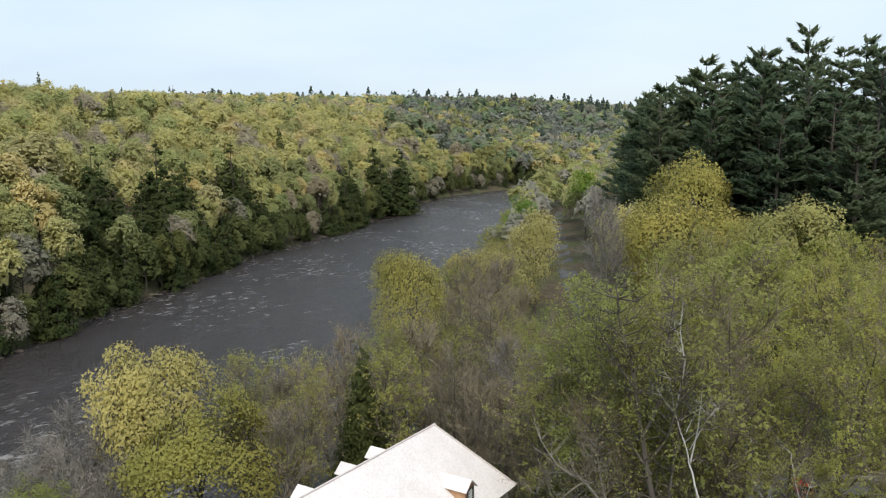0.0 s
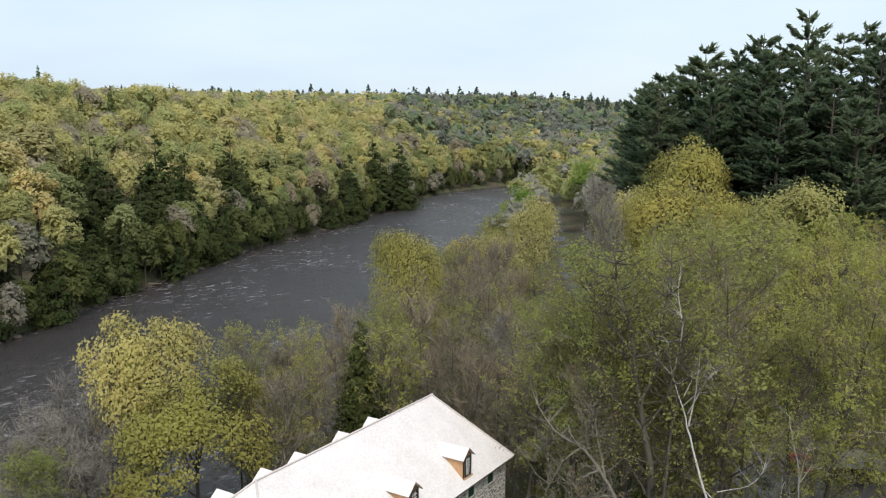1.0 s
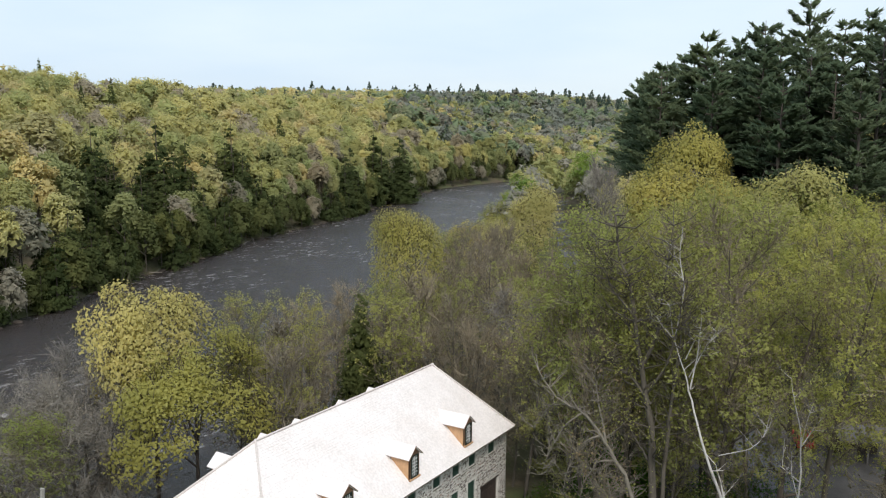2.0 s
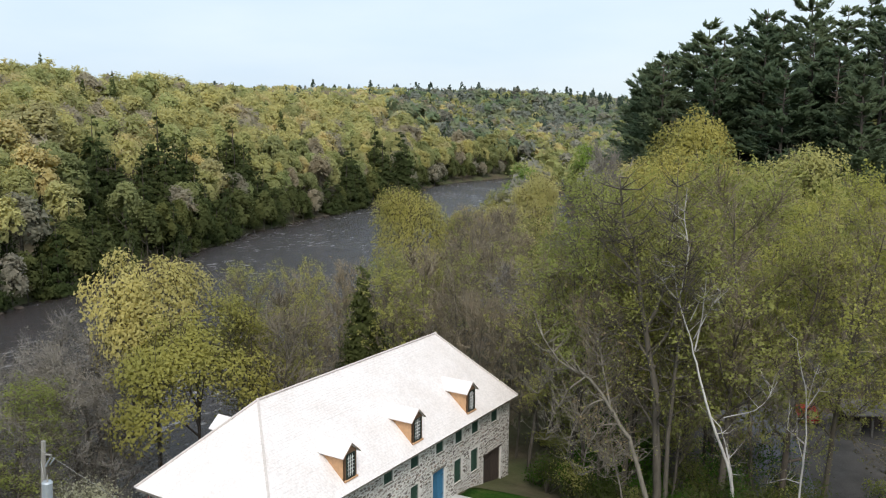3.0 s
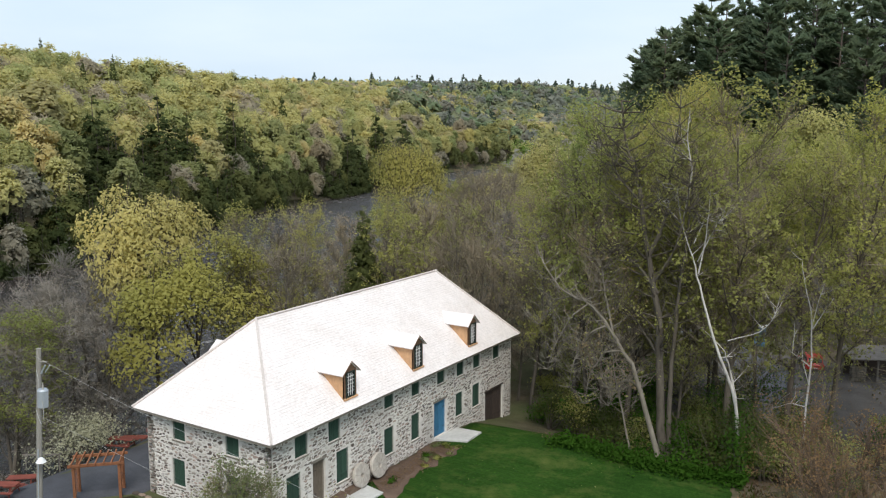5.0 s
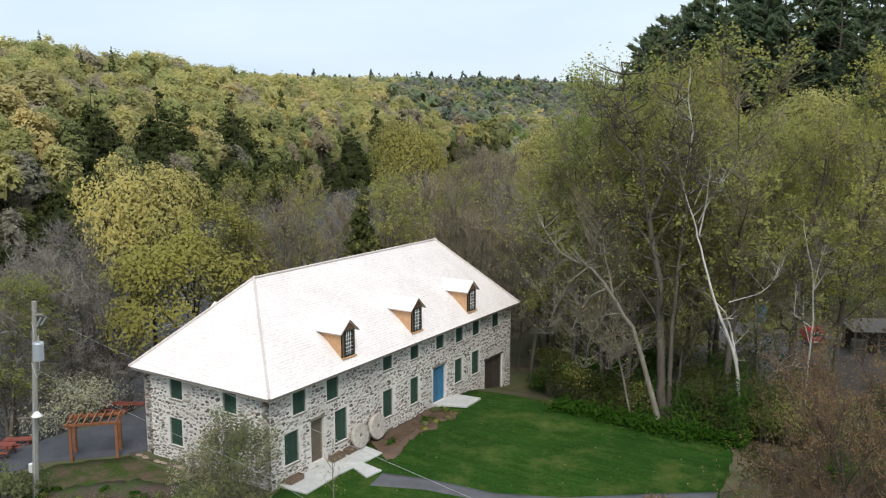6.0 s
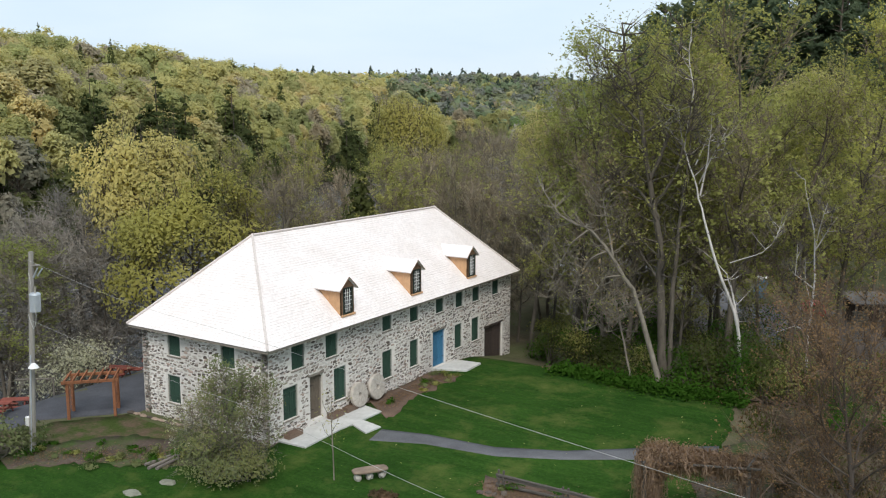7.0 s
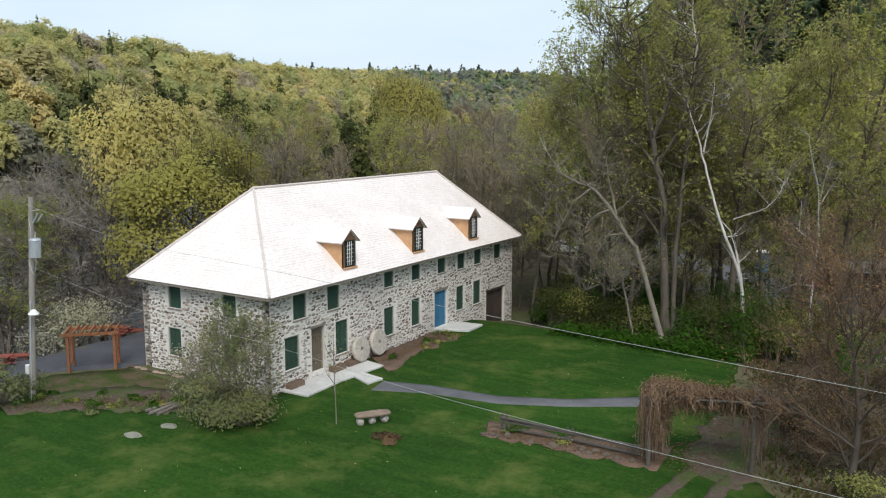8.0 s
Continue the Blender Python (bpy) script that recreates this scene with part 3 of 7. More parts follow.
# shutters and doors, each in its opening
def leafed(key, hole, material, leaves, name, recess=0.1, board=0.16, label=""):
    u0, u1, z0, z1 = hole[:4]
    fr = MI @ FRAMES[key]
    bm = B()
    t = 0.07                                          # frame round the opening
    for lo, hi in (((u0 + 0.004, recess - 0.05, z0 + 0.004), (u0 + t, recess + 0.05, z1 - 0.004)), ((u1 - t, recess - 0.05, z0 + 0.004), (u1 - 0.004, recess + 0.05, z1 - 0.004)),
                   ((u0 + t + 0.002, recess - 0.05, z1 - t), (u1 - t - 0.002, recess + 0.05, z1 - 0.004))):
        box(bm, lo, hi, 0.008)
    bm.transform(fr)
    f = part("door_frame" if "door" in name else "window_frame", bm, {"shuttered_window": M["pale_trim"], "blue_door": M["door_trim"]}.get(name, M["trim"]), mill)
    width = (u1 - u0 - 2 * t) / leaves
    for k in range(leaves):
        a = u0 + t + k * width + 0.006
        b = a + width - 0.012
        bm = B()
        cols = max(2, round((b - a) / board))
        for c in range(cols):
            box(bm, (a + (b - a) * c / cols + 0.003, recess, z0 + 0.02), (a + (b - a) * (c + 1) / cols - 0.003, recess + 0.035, z1 - t - 0.01), 0.004)
        for zz in (z0 + 0.22 * (z1 - z0), z0 + 0.78 * (z1 - z0)):
            box(bm, (a + 0.02, recess - 0.025, zz - 0.06), (b - 0.02, recess - 0.002, zz + 0.06), 0.004)
        bm.transform(fr)
        leaf = part("door_leaf" if "door" in name else "shutter", bm, material, f, label)
        for zz in (z0 + 0.22 * (z1 - z0), z0 + 0.78 * (z1 - z0)):
            bm = B()
            box(bm, (a + (0.0 if k == 0 else (b - a) * 0.6), recess - 0.034, zz - 0.018), (a + (b - a) * (0.4 if k == 0 else 1.0), recess - 0.027, zz + 0.018))
            bm.transform(fr)
            part("hinge", bm, M["black"], f)
    if name == "shuttered_window":
        bm = box(B(), (u0 - 0.06, -0.05, z0 - 0.09), (u1 + 0.06, 0.1, z0 - 0.003), 0.01)
        bm.transform(fr)
        part("sill", bm, M["trim"], f)
    else:
        bm = box(B(), (u0 - 0.12, -0.02, z1 + 0.003), (u1 + 0.12, 0.12, z1 + 0.16), 0.01)
        bm.transform(fr)
        part("lintel", bm, M["barn_door"] if name == "barn_door" else M["trim"], f)


for key, holes in (("front", FRONT_OPEN), ("side", SIDE_OPEN), ("rear", REAR_OPEN)):
    for h in holes:
        if h[4] == "shutter":
            leafed(key, h, M["shutter"], 2, "shuttered_window", label="closed dark green board shutter")
        elif h[4] == "blue_door":
            leafed(key, h, M["blue"], 2, "blue_door", recess=0.16, label="closed bright blue plank door")
        elif h[4] == "brown_door":
            leafed(key, h, M["brown_door"], 1, "brown_door", recess=0.2, label="weathered grey-brown plank door")
        else:
            leafed(key, h, M["barn_door"], 2, "barn_door", recess=0.16, board=0.2, label="dark brown barn door leaf")

# hip roof in shingle courses, each a strip that overlaps the one below
EAVE = [(-41.05, 29.8), (-29.52, 29.8), (-29.52, 58.85), (-41.05, 58.85)]
EZ, RZ, RX, RY0, RY1 = 5.52, 10.7, -35.5, 34.9, 55.25


def roof_side(p, q, a, b, courses=42):
    """Eave from p to q (counter-clockwise), ridge from a (above p) to b (above q)."""
    bm = B()
    p, q, a, b = [Vector(v) for v in (p, q, a, b)]
    n = (q - p).cross(a - p).normalized()
    for k in range(courses):
        t0, t1 = k / courses, (k + 1) / courses
        l0, r0, l1, r1 = p.lerp(a, t0), q.lerp(b, t0), p.lerp(a, t1), q.lerp(b, t1)
        segs = max(1, int((r0 - l0).length / 1.4))
        low, top, toe = [], [], []
        for s in range(segs + 1):
            j = n * random.uniform(-0.004, 0.006)
            low.append(bm.verts.new(l0.lerp(r0, s / segs) + n * 0.016 + j))
            toe.append(bm.verts.new(l0.lerp(r0, s / segs) - n * 0.002))
            top.append(bm.verts.new(l1.lerp(r1, s / segs) + n * 0.004))
        for s in range(segs):
            bm.faces.new((low[s], low[s + 1], top[s + 1], top[s]))
            bm.faces.new((toe[s], toe[s + 1], low[s + 1], low[s]))
    bm.transform(MI)
    return bm


c0, c1, c2, c3 = [(x, y, EZ) for x, y in EAVE]
A, Bq = (RX, RY0, RZ), (RX, RY1, RZ)
roof = None
bm = B()
box(bm, (-41.0, 29.85, EZ - 0.16), (-29.57, 58.8, EZ - 0.02))
bm.transform(MI)
roof = part("roof", bm, M["trim"], mill, "roof deck and eaves boards")
for pts in ((c0, c1, A, A), (c1, c2, A, Bq), (c2, c3, Bq, Bq), (c3, c0, Bq, A)):
    part("shingle_slope", roof_side(*pts), M["shingle"], roof, "sun-bleached cedar shingles, mossy towards one end")
for a, b in ((A, Bq), (c0, A), (c1, A), (c2, Bq), (c3, Bq)):
    a, b = Vector(a) + Vector((0, 0, 0.05)), Vector(b) + Vector((0, 0, 0.05))
    count = max(2, int((b - a).length / 0.5))
    for k in range(count):
        s, e = a.lerp(b, k / count), a.lerp(b, (k + 1) / count + 0.01)
        bm = rod(B(), s, e, 0.085, 0.075, 6)
        bm.transform(MI)
        part("ridge_shingle", bm, M["ridge_cap"], roof)


def dormer(y, sign):
    """sign 1: on the front slope; -1: on the rear."""
    face = WX1 + 0.06 if sign > 0 else WX0 - 0.06
    slope = (RZ - EZ) / (EAVE[1][0] - RX)
    def roof_x(z):
        return (EAVE[1][0] - (z - EZ) / slope) if sign > 0 else (EAVE[0][0] + (z - EZ) / ((RZ - EZ) / (RX - EAVE[0][0])))
    z0, ze, zr, hw = roof_z(face, sign), 7.76, 8.3, 0.62
    d = part("dormer", dormer_front(face, y, hw, z0, ze, zr, sign), M["gable_wood"], mill,
             "small gabled dormer with tan shingled cheeks")
    for s in (-1, 1):                                                 # cheeks
        bm = B()
        y0, y1 = y + s * (hw - 0.05), y + s * hw
        ring = [(face, z0 - 0.05), (face, ze + 0.06), (roof_x(ze + 0.06) - 0.1 * sign, ze + 0.06)]
        va = [bm.verts.new((x, y0, z)) for x, z in ring]
        vb = [bm.verts.new((x, y1, z)) for x, z in ring]
        bm.faces.new(va), bm.faces.new(vb[::-1])
        for i in range(3):
            j = (i + 1) % 3
            bm.faces.new((va[i], vb[i], vb[j], va[j]))
        bmesh.ops.recalc_face_normals(bm, faces=bm.faces)
        bm.transform(MI)
        part("cheek", bm, M["cheek"], d)
        # roof slopes with overhang
        bm = B()
        over, drop = 0.85, 0.2
        xf = face + 0.16 * sign
        low = zr - over * (zr - ze) / hw
        ring = [(xf, y, zr), (xf, y + s * over, low), (roof_x(low + 0.03) - 0.05 * sign, y + s * over, low), (roof_x(zr) - 0.15 * sign, y, zr)]
        up = Vector((0, s * 0.05, 0.07))
        va = [bm.verts.new(Vector(v)) for v in ring]
        vb = [bm.verts.new(Vector(v) + up * (1 if i in (1, 2) else 1.2)) for i, v in enumerate(ring)]
        vb[0].co.y = vb[3].co.y = y
        bm.faces.new(va), bm.faces.new(vb[::-1])
        for i in range(4):
            j = (i + 1) % 4
            bm.faces.new((va[i], vb[i], vb[j], va[j]))
        bmesh.ops.recalc_face_normals(bm, faces=bm.faces)
        bm.transform(MI)
        part("dormer_roof", bm, M["shingle"], d)
        bm = B()                                                      # barge board
        for a, b in (((xf + 0.004 * sign, y, zr + 0.06), (xf + 0.004 * sign, y + s * over, low + 0.04)),):
            a, b = Vector(a), Vector(b)
            rod(bm, a, b, 0.03, 0.03, 4)
        bm.transform(MI)
        part("barge_board", bm, M["gable_wood"], d)
    # window: glass, frame, bars
    fx = face + 0.012 * sign
    bm = box(B(), (min(fx, fx - 0.02 * sign), y - 0.36, z0 + 0.22), (max(fx, fx - 0.02 * sign), y + 0.36, ze - 0.12))
    bm.transform(MI)
    part("window", bm, M["glass"], d)
    bm = B()
    xa, xb = sorted((fx + 0.003 * sign, fx + 0.05 * sign))
    for lo, hi in (((y - 0.45, z0 + 0.12), (y - 0.36, ze - 0.04)), ((y + 0.36, z0 + 0.12), (y + 0.45, ze - 0.04)), ((y - 0.36, ze - 0.12), (y + 0.36, ze - 0.04)), ((y - 0.36, z0 + 0.12), (y + 0.36, z0 + 0.22))):
        box(bm, (xa, lo[0], lo[1]), (xb, hi[0], hi[1]), 0.006)
    bm.transform(MI)
    part("window_frame", bm, M["dark_trim"], d)
    xa, xb = sorted((fx + 0.003 * sign, fx + 0.03 * sign))
    h = ze - 0.12 - z0 - 0.22
    for k in range(1, 4):
        bm = box(B(), (xa, y - 0.36 + 0.18 * k - 0.014, z0 + 0.225), (xb, y - 0.36 + 0.18 * k + 0.014, ze - 0.125))
        bm.transform(MI)
        part("muntin", bm, M["white"], d)
    for k in range(1, 6):
        bm = box(B(), (xa, y - 0.355, z0 + 0.22 + h * k / 6 - 0.014), (xb - 0.003 * sign, y + 0.355, z0 + 0.22 + h * k / 6 + 0.014))
        bm.transform(MI)
        part("muntin", bm, M["white"], d)
    xa, xb = sorted((face, face + 0.12 * sign))
    bm = box(B(), (xa, y - hw - 0.04, z0 + 0.0), (xb, y + hw + 0.04, z0 + 0.11), 0.01)
    bm.transform(MI)
    part("sill", bm, M["cheek"], d)


def roof_z(x, sign):
    return EZ + (EAVE[1][0] - x) * (RZ - EZ) / (EAVE[1][0] - RX) if sign > 0 else EZ + (x - EAVE[0][0]) * (RZ - EZ) / (RX - EAVE[0][0])


def dormer_front(face, y, hw, z0, ze, zr, sign):
    """Board front with a gable top."""
    bm = B()
    ring = [(y - hw, z0 - 0.05), (y + hw, z0 - 0.05), (y + hw, ze), (y, zr - 0.03), (y - hw, ze)]
    va = [bm.verts.new((face, u, z)) for u, z in ring]
    vb = [bm.verts.new((face - 0.06 * sign, u, z)) for u, z in ring]
    bm.faces.new(va), bm.faces.new(vb[::-1])
    for i in range(5):
        j = (i + 1) % 5
        bm.faces.new((va[i], vb[i], vb[j], va[j]))
    bmesh.ops.recalc_face_normals(bm, faces=bm.faces)
    bm.transform(MI)
    return bm


for y in (37.2, 44.6, 52.0):
    dormer(y, 1)
for y in (36.4, 40.6, 44.2, 49.4, 53.4):
    dormer(y, -1)

# ---- trees ----
def tube(points, radii, sides):
    """A tapered tube along points: arrays of verts and triangles."""
    P = np.asarray(points, float)
    T = np.gradient(P, axis=0)
    T /= np.linalg.norm(T, axis=1)[:, None] + 1e-9
    ref = np.where(np.abs(T[:, 2:3]) < 0.9, [[0, 0, 1.0]], [[1.0, 0, 0]])
    U = np.cross(T, ref)
    U /= np.linalg.norm(U, axis=1)[:, None] + 1e-9
    W = np.cross(T, U)
    ang = np.arange(sides) * 2 * np.pi / sides
    ring = np.cos(ang)[None, :, None] * U[:, None] + np.sin(ang)[None, :, None] * W[:, None]
    V = (P[:, None] + ring * np.asarray(radii)[:, None, None]).reshape(-1, 3)
    n = len(P)
    i = np.arange(n - 1)[:, None] * sides + np.arange(sides)[None]
    j = np.arange(n - 1)[:, None] * sides + (np.arange(sides)[None] + 1) % sides
    F = np.concatenate([np.stack([i, j, j + sides], -1).reshape(-1, 3), np.stack([i, j + sides, i + sides], -1).reshape(-1, 3)])
    return V, F


def merge(pieces):
    Vs, Fs, base = [], [], 0
    for V, F in pieces:
        Vs.append(V)
        Fs.append(F + base)
        base += len(V)
    return np.concatenate(Vs), np.concatenate(Fs)


def flakes(rng, centres, size, out=None, wild=0.55, soft=0.25):
    """One small leaf-like triangle at each centre, lying roughly across the way out of the crown: points, triangles, normals."""
    n = len(centres)
    way = np.tile([0.0, 0.0, 1.0], (n, 1)) if out is None else np.asarray(out, float)
    way = way / (np.linalg.norm(way, axis=1)[:, None] + 1e-9)
    nrm = way + rng.normal(size=(n, 3)) * wild
    nrm /= np.linalg.norm(nrm, axis=1)[:, None] + 1e-9
    nrm = np.where(np.sum(nrm * way, 1)[:, None] < 0, -nrm, nrm)
    a = np.cross(nrm, rng.normal(size=(n, 3)))
    a /= np.linalg.norm(a, axis=1)[:, None] + 1e-9
    b = np.cross(nrm, a)
    s = (size * rng.uniform(0.6, 1.4, n))[:, None]
    V = np.stack([centres - a * s * 0.6, centres + a * s * 0.5 - b * s * 0.45, centres + a * s * 0.5 + b * s * 0.45], 1).reshape(-1, 3)
    N = way + nrm * soft
    N /= np.linalg.norm(N, axis=1)[:, None] + 1e-9
    return V, np.arange(3 * n).reshape(-1, 3), np.repeat(N, 3, axis=0)


def twigs(rng, starts, dirs, length, width, spread_):
    """Fine bare twigs: one sliver each."""
    n = len(starts)
    d = dirs + rng.normal(size=(n, 3)) * spread_
    d[:, 2] += 0.25
    d /= np.linalg.norm(d, axis=1)[:, None] + 1e-9
    side = np.cross(d, rng.normal(size=(n, 3)))
    side /= np.linalg.norm(side, axis=1)[:, None] + 1e-9
    L = (length * rng.uniform(0.5, 1.3, n))[:, None]
    V = np.stack([starts - side * width, starts + side * width, starts + d * L], 1).reshape(-1, 3)
    return V, np.arange(3 * n).reshape(-1, 3), starts + d * L


def branchy(seed, height, radius, fork=0.3, limbs=14, lean=0.0, up=0.5, trunk_r=0.16, levels=2, spread_=1.0, straight=0.6):
    """Grows a broadleaf's wood. Gives tubes, and the points and directions along its fine branches."""
    rng = np.random.default_rng(seed)
    pieces, fine_p, fine_d = [], [], []

    def grow(start, direction, length, r, level):
        n = (9, 6, 5, 4)[min(level, 3)]
        pts, d = [np.array(start, float)], np.array(direction, float)
        for k in range(n - 1):
            d = d + rng.normal(size=3) * (0.12, 0.22, 0.28, 0.3)[min(level, 3)] * (1.4 - straight)
            d[2] += (0.12 if level else 0.2) * up
            d /= np.linalg.norm(d)
            pts.append(pts[-1] + d * length / (n - 1))
        pts = np.array(pts)
        radii = np.linspace(r, r * (0.22 if level else 0.12), n)
        pieces.append(tube(pts, radii, (7, 5, 3, 3)[min(level, 3)]))
        if level >= 1:
            for k in range(1, n):
                fine_p.append(pts[k])
                fine_d.append(pts[k] - pts[k - 1])
        if level < levels:
            count = (limbs, rng.integers(5, 8), rng.integers(3, 5))[level]
            for c in range(count):
                t = fork + (1 - fork) * (c + rng.uniform(0, 1)) / count if level == 0 else rng.uniform(0.25, 1.0)
                k = min(int(t * (n - 1)), n - 2)
                f = t * (n - 1) - k
                p = pts[k] * (1 - f) + pts[k + 1] * f
                base = pts[k + 1] - pts[k]
                base /= np.linalg.norm(base)
                az = c * 2.4 + rng.uniform(-0.5, 0.5)
                out = np.array([np.cos(az), np.sin(az), 0]) if level == 0 else rng.normal(size=3)
                new_d = base * (0.55 if level == 0 else 0.7) + out * (0.75 if level == 0 else 0.55)
                new_d /= np.linalg.norm(new_d)
                if level == 0:
                    s = np.sin(np.pi * np.clip((t - fork) / (1.05 - fork), 0, 1) ** 0.75)
                    ln = radius * (0.45 + 0.75 * s) * rng.uniform(0.8, 1.15)
                else:
                    ln = length * rng.uniform(0.35, 0.6)
                grow(p, new_d, ln, max(np.interp(t, [0, 1], [radii[0], radii[-1]]) * (0.5 if level == 0 else 0.6), 0.012), level + 1)

    d0 = np.array([np.sin(lean) * np.cos(seed), np.sin(lean) * np.sin(seed), np.cos(lean)])
    grow((0, 0, -0.3), d0, height, trunk_r, 0)
    return rng, pieces, np.array(fine_p), np.array(fine_d)


def broadleaf(seed, height, radius, leaf, leaves=6000, leaf_size=0.15, bark="bark", twig_n=4500, twig_len=0.8, twig_w=0.016, clump=0.28, twig_spread=0.38, tufts=0, twig_bark="", **kw):
    """Meshes of a broadleaf: wood with twigs, and a crown of small leaves or buds."""
    rng, pieces, fp, fd = branchy(seed, height, radius, **kw)
    fd = fd / (np.linalg.norm(fd, axis=1)[:, None] + 1e-9)
    pick = rng.integers(0, len(fp), twig_n)
    tv, tf, tips = twigs(rng, fp[pick], fd[pick], twig_len, twig_w, twig_spread)
    V, F = merge(pieces)
    count = len(F)
    V, F = merge([(V, F), (tv, tf)])
    wood_mesh = tri_mesh("trunk", V, F, [M[bark], M[twig_bark or "twig"]], np.repeat([0, 1], [count, len(tf)]))
    per = 6                                             # leaves grow in small tufts at the twigs' tips
    heads = tips[rng.integers(0, tufts or len(tips), max(leaves // per, 1))]
    heads = np.repeat(heads + rng.normal(size=heads.shape) * clump * 0.6, per, axis=0)
    off_ = rng.normal(size=heads.shape)
    crown_out = heads - np.array([0, 0, height * 0.5])
    crown_out /= np.linalg.norm(crown_out, axis=1)[:, None] + 1e-9
    V, F, N = flakes(rng, heads + off_ * clump * 0.5, leaf_size, off_ * 0.3 + crown_out * 0.5 + np.array([0, 0, 0.55]), 0.7)
    return wood_mesh, tri_mesh("crown", V, F, [M[leaf]], normals=N)


def pine(seed, height, radius, tufts=5, leaf="needle", start=0.22, bark="bark_dark", size=0.55, whorls=24, per=6, ragged=0.35):
    """A white pine: whorls of upswept boughs, each a row of feathery plumes of needles, with a ragged outline."""
    rng = np.random.default_rng(seed)
    pieces, centres, ways = [], [], []
    top = np.array([rng.normal() * 0.3, rng.normal() * 0.3, height])
    pieces.append(tube(np.linspace([0, 0, -0.3], top, 7), np.linspace(height * 0.016, 0.03, 7), 6))
    for k in range(whorls):
        t = start + (1 - start) * (k + rng.uniform(-0.4, 0.4)) / whorls
        p = top * t
        env = radius * (1 - np.clip((t - start) / (1.03 - start), 0, 1) ** 1.5) ** 0.9 + 0.3
        for c in range(per):
            if rng.uniform() < 0.1:
                continue
            az = rng.uniform(0, 2 * np.pi)
            ln = env * rng.uniform(1 - ragged, 1 + ragged * 0.6)
            rise = rng.uniform(-0.12, 0.22) + 0.45 * t * t
            d = np.array([np.cos(az), np.sin(az), rise])
            side = np.array([-np.sin(az), np.cos(az), 0])
            pts = np.array([p + d * ln * s + np.array([0, 0, 0.16 * ln * s * s]) for s in (0, 0.4, 0.75, 1.0)])
            pieces.append(tube(pts, [0.07, 0.05, 0.03, 0.012], 3))
            m = int(tufts * max(ln, 0.8))
            s = rng.uniform(0.22, 1.04, m) ** 0.75
            off_ = side * (rng.normal(size=m) * 0.2 * (0.4 + ln * s * (1.25 - s)))[:, None] + np.array([0, 0, 1.0]) * (rng.normal(size=m) * 0.13)[:, None]
            centres.append(p + d * (ln * s)[:, None] + off_ + np.array([0, 0, 1.0]) * (0.16 * ln * s * s)[:, None])
            fan = d / np.linalg.norm(d) + off_ * 0.5 + rng.normal(size=(m, 3)) * 0.3 + np.array([0, 0, 0.2])
            ways.append(fan / np.linalg.norm(fan, axis=1)[:, None])
    C, D = np.concatenate(centres), np.concatenate(ways)
    across = np.cross(D, np.array([0, 0, 1.0]) + rng.normal(size=D.shape) * 0.35)
    across /= np.linalg.norm(across, axis=1)[:, None] + 1e-9
    ln_ = (size * rng.uniform(0.7, 1.5, len(C)))[:, None]
    V = np.stack([C - across * ln_ * 0.3, C + across * ln_ * 0.3, C + D * ln_], 1).reshape(-1, 3)
    N = np.repeat(D * np.array([1, 1, 0.3]) * 0.55 + np.array([0, 0, 0.75]), 3, axis=0)
    W, G = merge(pieces)
    return tri_mesh("trunk", W, G, [M[bark]]), tri_mesh("crown", V, np.arange(len(V)).reshape(-1, 3), [M[leaf]], normals=N / np.linalg.norm(N, axis=1)[:, None])


def spire(seed, height, radius, leaf="cedar", n=5000, size=0.3):
    """A cedar or spruce: a dense narrow cone of drooping sprays with a ragged edge."""
    rng = np.random.default_rng(seed)
    boughs = max(100, n // 25)
    bt = 1 - np.sqrt(rng.uniform(0.0, 1.0, boughs)) * 0.97
    ba = rng.uniform(0, 2 * np.pi, boughs)
    bl = radius * (1 - bt) ** 0.8 * rng.uniform(0.7, 1.18, boughs) + 0.12
    k = rng.choice(boughs, n, p=(bl + 0.6) / np.sum(bl + 0.6))
    u = rng.uniform(0.15, 1.0, n) ** 0.6
    way = np.stack([np.cos(ba[k]), np.sin(ba[k]), np.full(n, -0.22)], -1)
    C = way * (bl[k] * u)[:, None] + np.array([0, 0, 1.0]) * (height * (0.04 + 0.96 * bt[k]))[:, None]
    wide = (0.16 * bl[k] * u + 0.1)[:, None]
    off_ = rng.normal(size=(n, 3)) * wide * np.array([1, 1, 0.7])
    C = C + off_
    C[:, 2] = np.clip(C[:, 2], 0.15, height)
    V, F, N = flakes(rng, C, size, off_ / wide * 0.22 + way * 0.6 + np.array([0, 0, 0.6]), 0.5)
    W, G = tube(np.linspace([0, 0, -0.3], [0, 0, height * 0.97], 6), np.linspace(height * 0.014, 0.02, 6), 6)
    return tri_mesh("trunk", W, G, [M["bark_dark"]]), tri_mesh("crown", V, F, [M[leaf]], normals=N)


